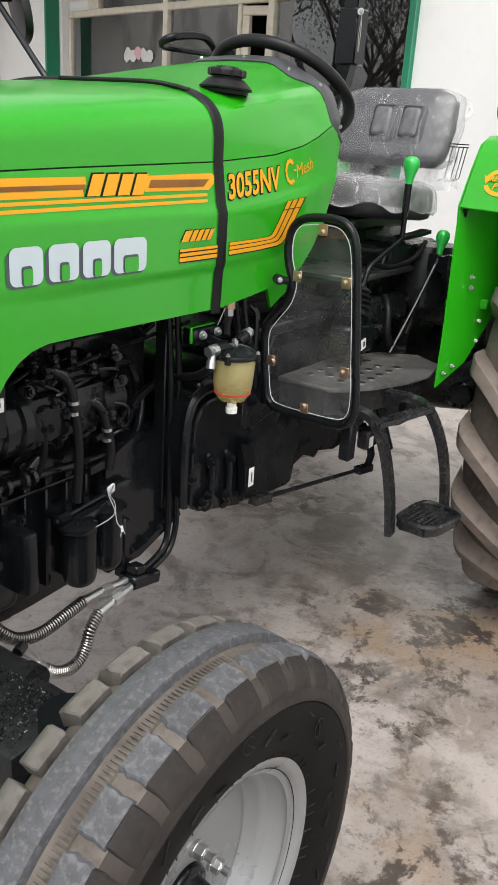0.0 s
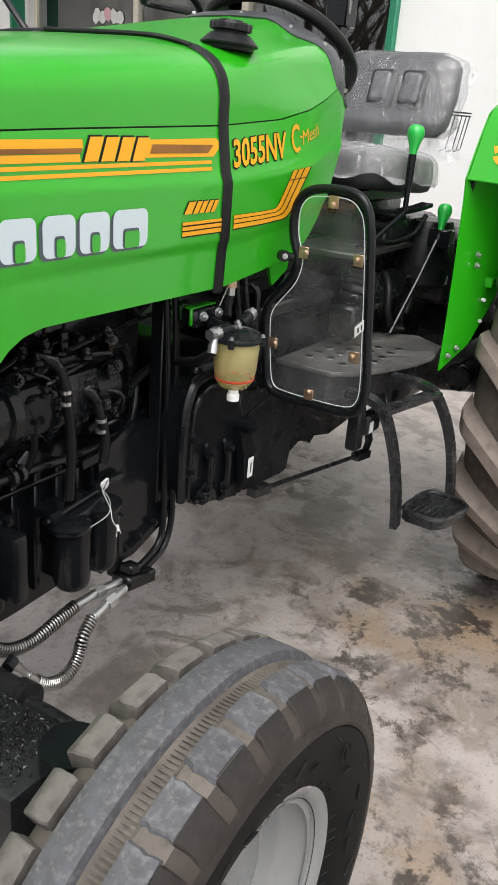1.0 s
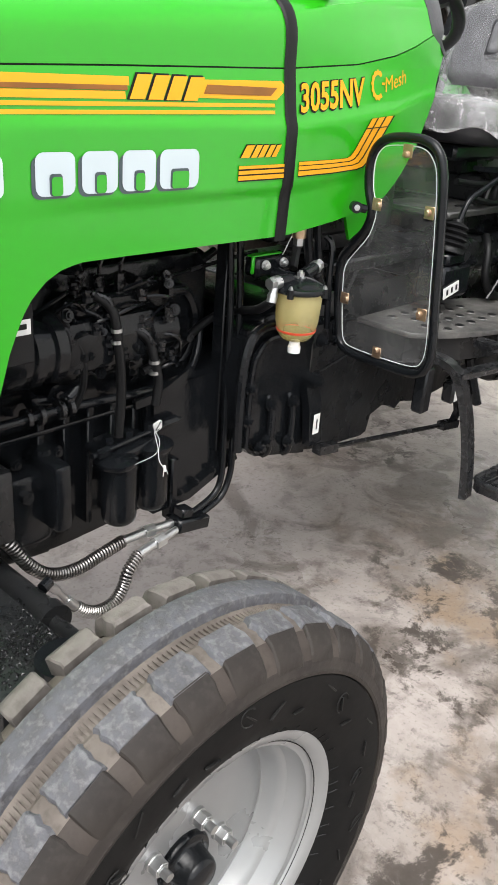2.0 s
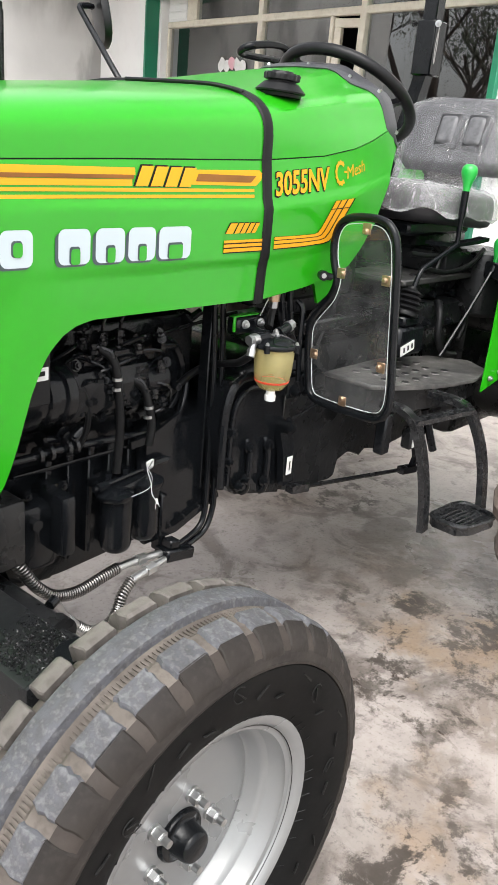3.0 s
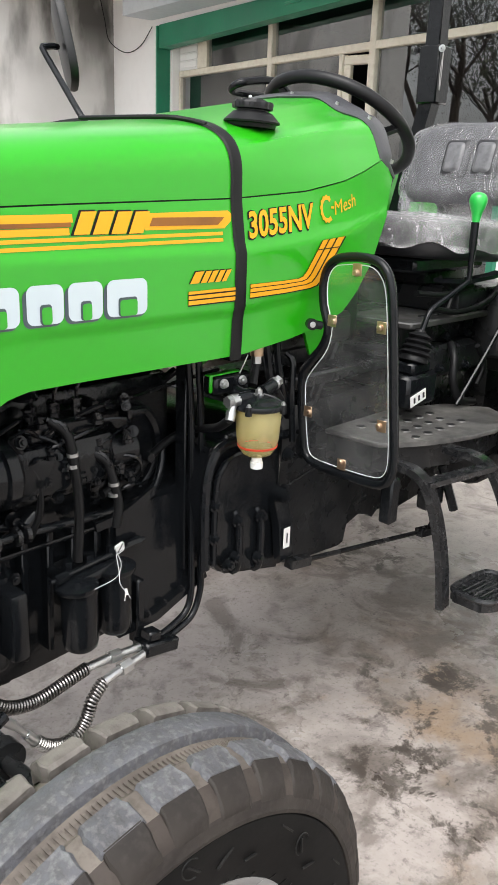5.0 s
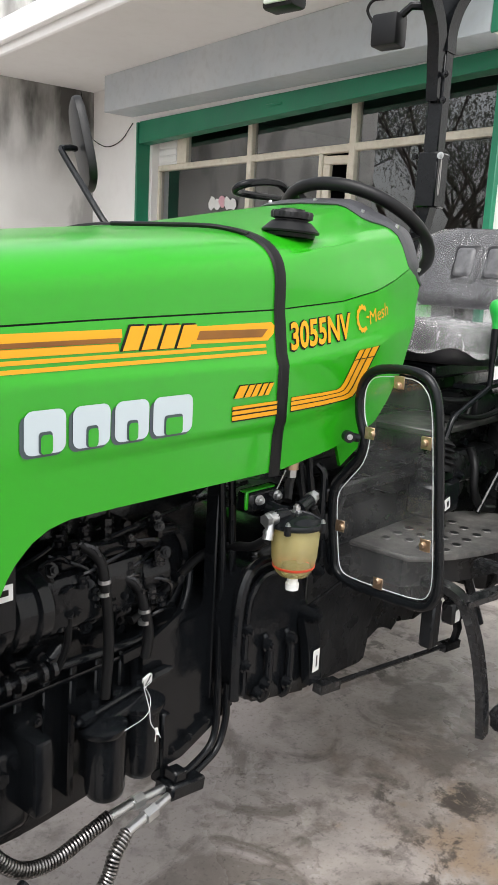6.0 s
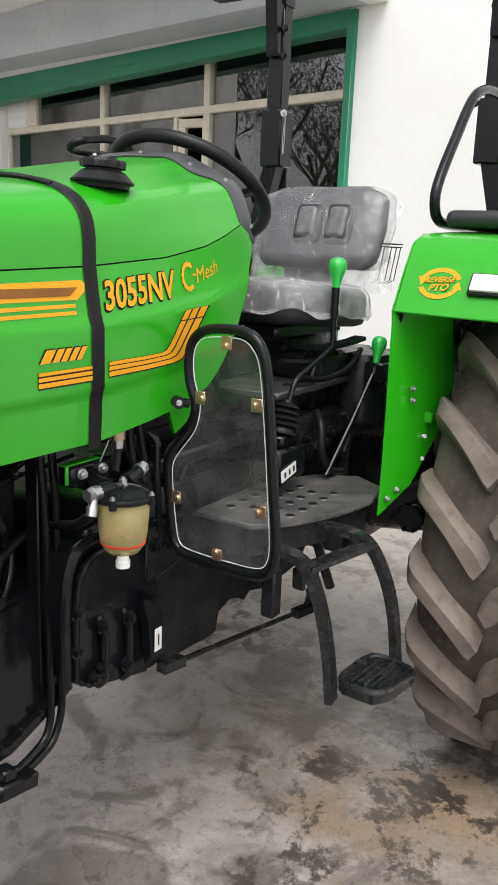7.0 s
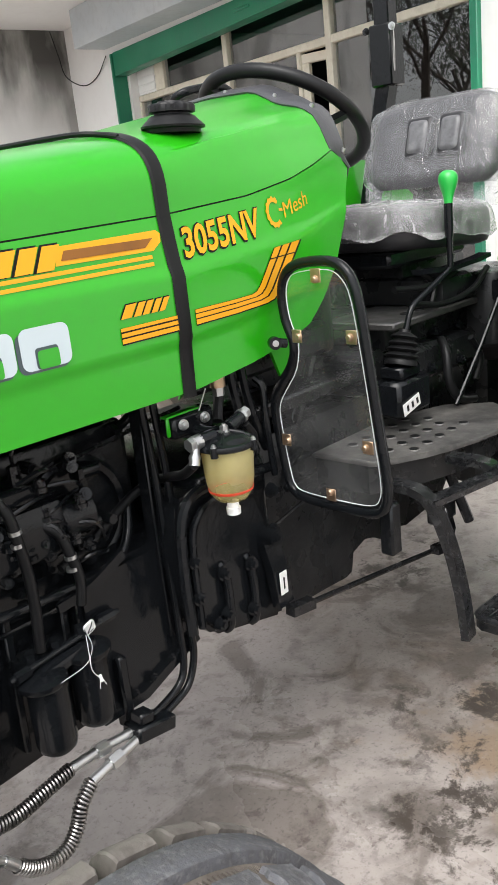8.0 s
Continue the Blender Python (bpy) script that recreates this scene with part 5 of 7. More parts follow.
lamp = slope_box("side_lamp", 0.072, -0.028, 0.20, 0.026, 0.0, 0.018, PLASTIC, leaf_l, "side lamp with a clear lens in a black case")
slope_box("lens", 0.078, -0.022, 0.194, 0.020, 0.016, 0.026, LENS, leaf_l, "clear ribbed lamp lens")

# ---- grab rails on the mudguards and the padded side seats ----
for sgn in (1, -1):
    b = bmesh.new()
    y = -0.47 * sgn
    if sgn > 0:
        tube(b, smooth_line([(2.42, y, 1.462), (2.2, y, 1.464), (2.02, y, 1.463), (1.935, y, 1.474), (1.905, y, 1.515), (1.925, y, 1.57), (2.02, y, 1.68), (2.12, y, 1.785), (2.20, y, 1.822), (2.30, y, 1.836), (2.42, y, 1.838)], 6), 0.0135, 12)
    else:
        tube(b, smooth_line([(2.200, 0.655, 1.45), (2.140, 0.655, 1.56), (2.095, 0.655, 1.645), (2.040, 0.66, 1.694), (1.980, 0.665, 1.701), (1.910, 0.67, 1.693), (1.865, 0.675, 1.684), (1.850, 0.70, 1.672), (1.880, 0.73, 1.660), (2.000, 0.745, 1.66), (2.250, 0.75, 1.665), (2.450, 0.75, 1.66)], 6), 0.013, 12)
    part("grab_rail", b, BLACK, tractor, "black bent tube grab rail on the mudguard")
    b = bmesh.new()
    box(b, (1.90, min(sgn * -0.50, sgn * -0.90), 1.452), (2.36, max(sgn * -0.50, sgn * -0.90), 1.495), 0.018, seg=3)
    pad = part("side_seat", b, VINYL, tractor, "small padded side seat under plastic film")

# ---- roll-over frame ----
for sgn in (1, -1):
    b = bmesh.new()
    y = 0.345 if sgn < 0 else -0.42
    tube(b, [(2.50, y, 1.69), (2.50, y - 0.10 * sgn, 1.28), (2.50, y - 0.12 * sgn, 1.05)], 0.03, flat=(0.026, 0.026))
    base = part("roll_bar_post", b, BLACK, tractor, "black box section roll bar post")
    b = bmesh.new()
    box(b, (2.458, y - 0.041, 1.66), (2.542, y + 0.041, 1.85), 0.005)
    part("fold_bracket", b, BLACK, base)
    b = bmesh.new()
    box(b, (2.472, y - 0.029, 1.80), (2.528, y + 0.029, 2.20), 0.004)
    part("upper_post", b, BLACK, base)
    for z, dy in ((1.835, -0.05), (1.835, 0.05), (2.02, -0.036), (2.105, -0.036), (2.105, 0.02)):
        bb = bmesh.new()
        bolt(bb, (2.468 if abs(dy) < 0.045 else 2.46, y + dy, z), (-1, 0, 0), 0.009, 0.010)
        part("bolt", bb, ZINC if dy == -0.05 else BLACK_WORN, base)
    b = bmesh.new()
    tube(b, smooth_line([(2.46, y - 0.055 * 1, 1.83), (2.45, y - 0.062, 1.76), (2.452, y - 0.058, 1.70), (2.46, y - 0.05, 1.76), (2.46, y - 0.055, 1.82)], 6), 0.0016, 6)
    part("spring_pin", b, SPRING, base, "bent wire spring pin")
    # flat white-lettered plate near the foot
    b = bmesh.new()
    tube(b, smooth_line([(2.50, y, 2.18), (2.50, y - 0.0 * sgn, 2.26), (2.50, y + 0.03 * sgn, 2.35), (2.50, y + 0.10 * sgn, 2.43), (2.50, y + 0.20 * sgn, 2.455), (2.50, 0, 2.46)], 6), 0.03, flat=(0.032, 0.034))
    part("hoop", b, BLACK, base, "black curved roll bar hoop")
    b = bmesh.new()
    tube(b, smooth_line([(2.475, y, 2.02), (2.46, y, 2.14), (2.41, y + 0.01 * sgn, 2.27), (2.30, y + 0.0 * sgn, 2.38), (2.10, y, 2.43), (1.7, y, 2.45), (1.35, y, 2.44)], 6), 0.02, flat=(0.028, 0.022))
    part("canopy_arm", b, BLACK, base, "black curved canopy arm")
b = bmesh.new()
tube(b, [(1.36, -0.45, 2.44), (1.36, 0.60, 2.44)], 0.018, 12)
tube(b, [(2.42, 0.36, 2.475), (2.42, 0.62, 2.475)], 0.014, 12)
part("canopy_bar", b, BLACK, tractor, "black cross tube of the roll frame")
b = bmesh.new()
box(b, (2.37, 0.465, 2.20), (2.45, 0.57, 2.31), 0.012, seg=2)
rl = part("rear_lamp", b, PLASTIC, tractor, "black plastic lamp housing under the canopy")
b = bmesh.new()
tube(b, [(2.41, 0.49, 2.29), (2.42, 0.44, 2.33), (2.45, 0.40, 2.33)], 0.014, 8)
part("lamp_stem", b, BLACK, rl)
b = bmesh.new()
tube(b, smooth_line([(2.40, 0.58, 2.29), (2.39, 0.60, 2.33), (2.39, 0.58, 2.36), (2.42, 0.55, 2.37)], 4), 0.006, 6)
part("lamp_cable", b, RUBBER, rl)
b = bmesh.new()
box(b, (1.40, 0.155, 2.035), (1.46, 0.255, 2.13), 0.012, seg=2)
wl = part("work_lamp", b, PLASTIC, tractor, "square work lamp with a clear lens")
b = bmesh.new()
box(b, (1.392, 0.166, 2.046), (1.402, 0.244, 2.119), 0.006, seg=2)
part("lens", b, LENS, wl, "clear lamp lens")
b = bmesh.new()
tube(b, [(1.45, 0.205, 2.125), (1.42, 0.205, 2.30), (1.36, 0.205, 2.44)], 0.010, 8)
part("lamp_stem", b, BLACK, wl)

# ---- seat under crinkled film ----
def cushion(name, rows, material, parent, label="", smooth=60):
    b = bmesh.new()
    grid = [[Vector(p) for p in r] for r in rows]
    vs = sheet(b, [r + [r[0]] for r in grid])
    b.faces.new([v for v in vs[0][:-1]])
    b.faces.new([v for v in reversed(vs[-1][:-1])])
    bmesh.ops.remove_doubles(b, verts=b.verts[:], dist=1e-5)
    return part(name, b, material, parent, label, smooth)


def superring(cx, cy, z, ax_, ay_, n=32, e=4.0, tilt=0.0):
    out = []
    for k in range(n):
        a = 2 * math.pi * k / n
        c, s = math.cos(a), math.sin(a)
        x = ax_ * math.copysign(abs(c) ** (2 / e), c)
        y = ay_ * math.copysign(abs(s) ** (2 / e), s)
        out.append((cx + x, cy + y, z + tilt * x))
    return out


def crinkle(ob, amount, size, seed):
    off = Vector((seed * 3.1, seed * 1.7, seed))
    me = ob.data
    for v in me.vertices:
        k = noise.noise(v.co * size + off) + 0.6 * noise.noise(v.co * size * 2.6 + off)
        v.co += v.normal * amount * k
    return ob


SEATX = 1.77
rows_c = []
for z, f in ((1.195, 0.90), (1.202, 0.97), (1.22, 1.0), (1.255, 1.0), (1.280, 0.985), (1.292, 0.94), (1.298, 0.80), (1.290, 0.5), (1.288, 0.2)):
    rows_c.append(superring(SEATX, -0.065, z, 0.235 * f, 0.240 * f, 40, 4.5, -0.06))
seat = cushion("seat", rows_c, VINYL, tractor, "black vinyl driver seat wrapped in clear plastic film")
def back_rows(grow):
    rr = []
    for s in range(13):
        t = s / 12
        z = 1.335 + 0.222 * t
        x = 1.955 + 0.075 * t
        hw = interp(t, (0, 0.1, 0.5, 0.85, 0.95, 1.0), (0.155, 0.180, 0.188, 0.180, 0.162, 0.12)) + grow
        th = interp(t, (0, 0.12, 0.6, 0.9, 1.0), (0.035, 0.055, 0.05, 0.042, 0.02)) + grow
        rr.append(superring(x, -0.118, z, th, hw, 36, 3.4))
    return rr
cushion("backrest", back_rows(0.0), VINYL, seat, "black vinyl backrest with stitched pads")
for y0, y1 in ((-0.226, -0.158), (-0.134, -0.064)):
    m = Matrix.Translation((1.958, 0, 1.449)) @ pose(0, 0, 0, 0, 19, 0)
    b = bmesh.new()
    box(b, (-0.0340, y0 - 0.006, -0.056), (0.02, y1 + 0.006, 0.056), 0.016, m, 4)
    part("pad_groove", b, VINYL, seat)
    b = bmesh.new()
    box(b, (-0.0395, y0 + 0.004, -0.045), (0.01, y1 - 0.003, 0.047), 0.016, m, 4)
    part("back_pad", b, FILMED, seat, "embossed pad in a paler grey for the sheen of tight film")
rows_f = []
for z, f in ((1.222, 1.045), (1.235, 1.04), (1.255, 1.035), (1.283, 1.02), (1.298, 0.97), (1.306, 0.82), (1.30, 0.5), (1.298, 0.2)):
    ring_ = superring(SEATX, -0.065, z, 0.238 * f, 0.246 * f, 72, 4.0, -0.06)
    rows_f.append([(p[0], p[1], p[2] + (0.030 * noise.noise(Vector(p) * 9.0) if z < 1.24 else 0.0)) for p in ring_])
film = cushion("seat_film", rows_f, FILM_LOOSE, seat, "crinkled clear plastic film over the cushion", 35)
bb = bmesh.new(); bb.from_mesh(film.data); bmesh.ops.subdivide_edges(bb, edges=bb.edges[:], cuts=2, use_grid_fill=True); bb.to_mesh(film.data); bb.free()
crinkle(film, 0.006, 13, 2)
film2 = cushion("backrest_film", back_rows(0.020), FILM, seat, "crinkled clear plastic film over the backrest", 35)
bb = bmesh.new(); bb.from_mesh(film2.data); bmesh.ops.subdivide_edges(bb, edges=bb.edges[:], cuts=3, use_grid_fill=True); bb.to_mesh(film2.data); bb.free()
crinkle(film2, 0.005, 12, 5)
for f_ in (film, film2):
    for p in f_.data.polygons:
        p.use_smooth = True
    f_.data.materials.clear() if len(f_.data.materials) > 1 else None
# loose corner of film at the side of the backrest
b = bmesh.new()
grid = []
for i in range(9):
    row = []
    for j in range(9):
        s, t = i / 8, j / 8
        p = Vector((1.99 + 0.05 * t, -0.297 - 0.056 * s * interp(t, (0, 0.3, 0.55, 0.75, 0.92, 1), (0.8, 0.55, 0.15, 0.4, 1.0, 0.6)), 1.30 + 0.245 * t - 0.02 * s))
        p.x += 0.012 * noise.noise(p * 30)
        row.append(p)
    grid.append(row)
sheet(b, grid)
part("film_flap", b, FILM_LOOSE, seat, "loose flap of clear plastic film")
# skirt of film that hangs between backrest and cushion
b = bmesh.new()
grid = []
for i in range(7):
    row = []
    for j in range(25):
        s, q_ = i / 6, j / 24
        p = Vector((1.945 + 0.02 * s, -0.318 + 0.41 * q_, 1.275 + 0.085 * s))
        p.x += 0.016 * noise.noise(p * 22)
        p.y -= 0.02 * (1 - s) * (1 if q_ < 0.1 else 0)
        row.append(p)
    grid.append(row)
sheet(b, grid)
for p in grid:
    for q in p:
        q.x += 0.014 + 0.006 * noise.noise(q * 31)
sheet(b, grid)
part("film_skirt", b, FILM_LOOSE, seat, "hanging skirt of clear plastic film")
# suspension, slide and bracket under the seat
b = bmesh.new()
box(b, (1.58, -0.22, 1.165), (1.94, 0.10, 1.205), 0.008)
part("seat_slide", b, BLACK, seat, "black seat slide")
b = bmesh.new()
box(b, (1.70, -0.18, 1.02), (2.02, 0.14, 1.17), 0.02, seg=2)
part("seat_suspension", b, BLACK_DULL, seat)
b = bmesh.new()
tube(b, [(1.60, -0.28, 1.155), (1.70, -0.30, 1.15), (1.80, -0.315, 1.158), (1.845, -0.322, 1.165)], 0.008, flat=(0.018, 0.005))
part("slide_handle", b, BLACK, seat)
# wire basket behind the seat
b = bmesh.new()
for z in (1.40, 1.408):
    tube(b, smooth_line([(1.985, -0.29, z), (1.985, -0.332, z), (2.03, -0.338, z), (2.07, -0.325, z), (2.07, -0.28, z)], 4), 0.0018, 6)
for x, y in ((1.985, -0.312), (1.985, -0.332), (2.01, -0.336), (2.04, -0.336)):
    tube(b, [(x, y, 1.40), (x + 0.004, y + 0.015, 1.31), (x + 0.02, y + 0.04, 1.30)], 0.0015, 5)
part("wire_basket", b, RUBBER, seat, "thin wire basket behind the seat")

# ---- leg shield: bent tube frame with a clear pane held by brass clips ----
def gx(y, z):
    return 1.020 + 0.15 * (y + 0.45) - 0.05 * (z - 1.03)


def guard_pt(y, z, dx=0.0):
    return Vector((gx(y, z) + dx, y, z))


loop = [(-0.376, 1.106), (-0.362, 1.150), (-0.360, 1.193), (-0.375, 1.228), (-0.410, 1.246), (-0.480, 1.250), (-0.518, 1.234), (-0.536, 1.190), (-0.548, 1.08), (-0.557, 0.97),
        (-0.564, 0.885), (-0.556, 0.843), (-0.528, 0.822), (-0.45, 0.815), (-0.36, 0.812), (-0.322, 0.826), (-0.312, 0.87), (-0.303, 0.955), (-0.308, 1.002), (-0.334, 1.036), (-0.364, 1.070)]
b = bmesh.new()
tube(b, smooth_line([guard_pt(y, z) for y, z in loop], 4, True), 0.0090, 12, closed=True)
shield = part("leg_shield", b, BLACK, tractor, "black tube leg shield with a clear acrylic pane")
inner = [(-0.390, 1.112), (-0.376, 1.152), (-0.374, 1.196), (-0.386, 1.222), (-0.412, 1.233), (-0.478, 1.237), (-0.508, 1.222), (-0.524, 1.186), (-0.536, 1.08), (-0.545, 0.97),
         (-0.551, 0.888), (-0.545, 0.852), (-0.522, 0.836), (-0.45, 0.829), (-0.366, 0.826), (-0.336, 0.834), (-0.326, 0.87), (-0.318, 0.955), (-0.322, 0.992), (-0.346, 1.024), (-0.378, 1.064)]
inn = [(p.y, p.z) for p in smooth_line([(0, y, z) for y, z in inner], 3, True)]
b = bmesh.new()
f = b.faces.new([b.verts.new(guard_pt(y, z, -0.002)) for y, z in inn])
pane = part("pane", b, ACRYLIC, shield, "dusty clear acrylic pane", 0)
pane.visible_shadow = False
b = bmesh.new()
tube(b, [guard_pt(y, z, -0.003) for y, z in inn], 0.0010, 6, closed=True)
part("pane_edge", b, EDGE, shield, "bright cut edge of the pane")
for (y, z), (oy, oz) in (((-0.452, 1.222), (0, 0.006)), ((-0.398, 1.124), (0.006, 0)), ((-0.517, 1.130), (-0.002, 0)), ((-0.336, 0.925), (0.006, 0)), ((-0.528, 0.944), (-0.004, 0)), ((-0.432, 0.843), (0, -0.006))):
    b = bmesh.new()
    p = guard_pt(y, z, -0.006)
    box(b, (p.x - 0.001, y + oy - 0.0105, z + oz - 0.0115), (p.x + 0.001, y + oy + 0.0105, z + oz + 0.0115), 0.0008)
    part("clip", b, BRASS, shield, "yellow zinc plated pane clip")
    b = bmesh.new()
    lathe(b, [(0.0, 0.007), (0.004, 0.0065), (0.0062, 0.004), (0.0068, 0.0)], Matrix.Translation((p.x - 0.001, y, z)) @ pose(0, 0, 0, 0, -90, 0), 14)
    part("clip_screw", b, BRASS, shield)
# hinge bracket that ties the shield to the tank cover, and its foot
b = bmesh.new()
rod(b, (0.996, -0.356, 1.116), (0.988, -0.368, 1.116), 0.011, seg=18)
tube(b, [(0.996, -0.361, 1.116), (1.012, -0.372, 1.112)], 0.008, 8)
part("shield_bracket", b, BLACK, shield)
b = bmesh.new()
bolt(b, (0.988, -0.368, 1.116), (-0.6, -0.8, 0), 0.0042, 0.005)
part("shield_bolt", b, ZINC, shield)
b = bmesh.new()
tube(b, smooth_line([guard_pt(-0.318, 0.83), (1.06, -0.30, 0.82), (1.12, -0.25, 0.83), (1.2, -0.22, 0.84)], 5), 0.010, 10)
tube(b, smooth_line([(1.03, -0.27, 1.04), (1.035, -0.285, 1.02), (1.03, -0.29, 0.95), (1.04, -0.29, 0.85)], 5), 0.007, 8)
part("shield_stay", b, BLACK, shield)
b = bmesh.new()
box(b, (1.04, -0.548, 0.735), (1.07, -0.52, 0.83), 0.004)
part("shield_foot", b, BLACK, shield)

# ---- footboard and hanging step ----
out_ = [(1.225, -0.235), (1.50, -0.235), (1.66, -0.30), (1.72, -0.40), (1.66, -0.495), (1.54, -0.512), (1.457, -0.500), (1.391, -0.477), (1.32, -0.448), (1.262, -0.415), (1.225, -0.385)]
b = bmesh.new()
prism(b, out_, "z", 0.818, 0.830)
bmesh.ops.bevel(b, geom=b.edges[:], offset=0.003, segments=1, affect="EDGES")
board = part("footboard", b, PLATE, tractor, "dusty black steel footboard with punched holes")
for i in range(5):
    for j in range(4):
        x, y = 1.30 + 0.052 * i + 0.026 * (j % 2), -0.285 - 0.045 * j
        holes_m = Matrix.Translation((x, y, 0.8302))
        hb = bmesh.new()
        lathe(hb, [(0.0125, 0.0), (0.0105, 0.0025), (0.0085, 0.002), (0.0075, -0.004), (0.0, -0.004)], holes_m, 14)
        part("raised_hole", hb, PLATE, board)
        # black disc laid over the hole for the shade inside it
        hb = bmesh.new()
        lathe(hb, [(0.0098, 0.0030), (0.0, 0.0030)], holes_m, 12)
        part("hole_dark", hb, RUBBER, board)
b = bmesh.new()
prism(b, [(x * 0.95 + 0.07, y * 0.88 - 0.03) for x, y in out_], "z", 0.755, 0.816)
part("footboard_frame", b, BLACK_DULL, board)

b = bmesh.new()
tube(b, smooth_line([(1.18, -0.45, 0.810), (1.183, -0.505, 0.806), (1.187, -0.541, 0.780), (1.190, -0.572, 0.705), (1.192, -0.593, 0.610), (1.192, -0.604, 0.520)], 5), 0.01, flat=(0.017, 0.008))
step = part("step_rail", b, STEP_STEEL, tractor, "worn black flat bar hanging step")
b = bmesh.new()
tube(b, smooth_line([(1.36, -0.48, 0.812), (1.362, -0.550, 0.810), (1.365, -0.593, 0.790), (1.368, -0.630, 0.725), (1.370, -0.653, 0.645), (1.370, -0.668, 0.535)], 5), 0.01, flat=(0.017, 0.008))
part("step_rail", b, STEP_STEEL, step)
b = bmesh.new()
tube(b, [(1.187, -0.535, 0.783), (1.365, -0.594, 0.797)], 0.01, flat=(0.016, 0.006))
part("step_bar", b, STEP_STEEL, step)
b = bmesh.new()
pad_ = [(1.203, -0.618), (1.222, -0.602), (1.340, -0.612), (1.362, -0.634), (1.348, -0.705), (1.325, -0.728), (1.225, -0.706), (1.200, -0.688)]
ring_ = []
for k, (px, py) in enumerate(pad_):
    q0, q1 = Vector(pad_[k - 1]), Vector(pad_[(k + 1) % len(pad_)])
    c_ = Vector((px, py))
    ring_ += [c_ + (q0 - c_) * 0.22, c_ * 0.8 + (q0 + q1) * 0.1, c_ + (q1 - c_) * 0.22]
prism(b, ring_, "z", 0.534, 0.556)
bmesh.ops.bevel(b, geom=b.edges[:], offset=0.003, segments=2, affect="EDGES")
tread = part("step_tread", b, STEP_STEEL, step, "worn black dished step tread with a raised rim")
b = bmesh.new()
mid = Vector((1.281, -0.664))
tube(b, [(mid + (p - mid) * 0.955).to_3d() + Vector((0, 0, 0.558)) for p in ring_], 0.0065, 8, closed=True)
part("tread_rim", b, STEP_STEEL, step, "black rim worn to bare metal")
for k in range(6):
    b = bmesh.new()
    y = -0.628 - 0.0135 * k
    tube(b, [(1.226 + 0.003 * (k % 2), y, 0.5555), (1.28, y - 0.006, 0.5565), (1.335 - 0.004 * (k % 2), y - 0.010, 0.5555)], 0.0028, 6)
    part("tread_ridge", b, STEP_STEEL, step)
# drag link and bracket under the step
b = bmesh.new()
tube(b, [(1.035, -0.335, 0.585), (1.28, -0.345, 0.552), (1.55, -0.355, 0.514)], 0.006, 8)
link = part("drag_link", b, BLACK_WORN, tractor, "thin black control rod")
for p, q in (((1.0, -0.33, 0.588), (1.06, -0.336, 0.582)), ((1.50, -0.354, 0.52), (1.575, -0.357, 0.510))):
    b = bmesh.new()
    tube(b, [p, q], 0.011, flat=(0.012, 0.010))
    part("clevis", b, BLACK_WORN, link)
b = bmesh.new()
tube(b, [(1.56, -0.356, 0.515), (1.57, -0.36, 0.55), (1.565, -0.35, 0.60), (1.55, -0.33, 0.64)], 0.009, flat=(0.012, 0.006))
tube(b, smooth_line([(1.50, -0.40, 0.72), (1.52, -0.42, 0.64), (1.53, -0.43, 0.60)], 4), 0.012, 8)
part("bell_crank", b, BLACK, link)
b = bmesh.new()
box(b, (1.44, -0.405, 0.61), (1.52, -0.37, 0.665), 0.006)
part("crank_bracket", b, BLACK_DULL, link)
b = bmesh.new()
box(b, (1.447, -0.4075, 0.618), (1.468, -0.4053, 0.648), 0.0005)
part("small_label", b, PAPER, link)

# ---- gearbox and rear axle housing ----
b = bmesh.new()
box(b, (0.86, -0.27, 0.60), (1.05, 0.27, 0.90), 0.03, seg=3)
bell = part("bell_housing", b, BLACK, tractor, "glossy black clutch housing")
b = bmesh.new()
prism(b, [(0.84, 0.60), (1.03, 0.555), (1.03, 0.70), (0.98, 0.83), (0.86, 0.885), (0.79, 0.88), (0.775, 0.80), (0.79, 0.66)], "y", -0.292, -0.20)
bmesh.ops.bevel(b, geom=b.edges[:], offset=0.012, segments=2, affect="EDGES")
part("housing_cover", b, BLACK, bell)
b = bmesh.new()
tube(b, smooth_line([(0.775, -0.30, 0.64), (0.772, -0.302, 0.78), (0.785, -0.302, 0.86), (0.83, -0.30, 0.89), (0.93, -0.30, 0.88), (1.05, -0.27, 0.86)], 6), 0.010, 8)
tube(b, smooth_line([(0.80, -0.298, 0.64), (0.80, -0.30, 0.79), (0.815, -0.30, 0.84), (0.86, -0.298, 0.862), (0.96, -0.298, 0.845)], 6), 0.007, 8)
part("housing_rib", b, BLACK, bell)
for x, z in ((0.86, 0.64), (0.93, 0.62), (0.865, 0.72), (0.935, 0.71), (1.005, 0.75), (0.80, 0.70), (0.80, 0.77), (1.01, 0.83), (0.84, 0.63)):
    b = bmesh.new()
    bolt(b, (x, -0.30, z), (0, -1, 0), 0.011, 0.012)
    part("housing_bolt", b, BLACK, bell)
for x, z0_, z1_ in ((0.868, 0.60, 0.735), (0.935, 0.585, 0.725)):
    b = bmesh.new()
    tube(b, smooth_line([(x, -0.286, z0_), (x + 0.002, -0.300, z0_ + 0.02), (x + 0.002, -0.302, z1_ - 0.03), (x, -0.288, z1_)], 4), [0.0085] * 13, 10)
    part("housing_boss", b, BLACK, bell)
b = bmesh.new()
tube(b, [(1.03, -0.27, 0.735), (1.20, -0.255, 0.755), (1.36, -0.25, 0.775)], 0.004, 6)
part("brake_pipe", b, BLACK_WORN, bell)
b = bmesh.new()
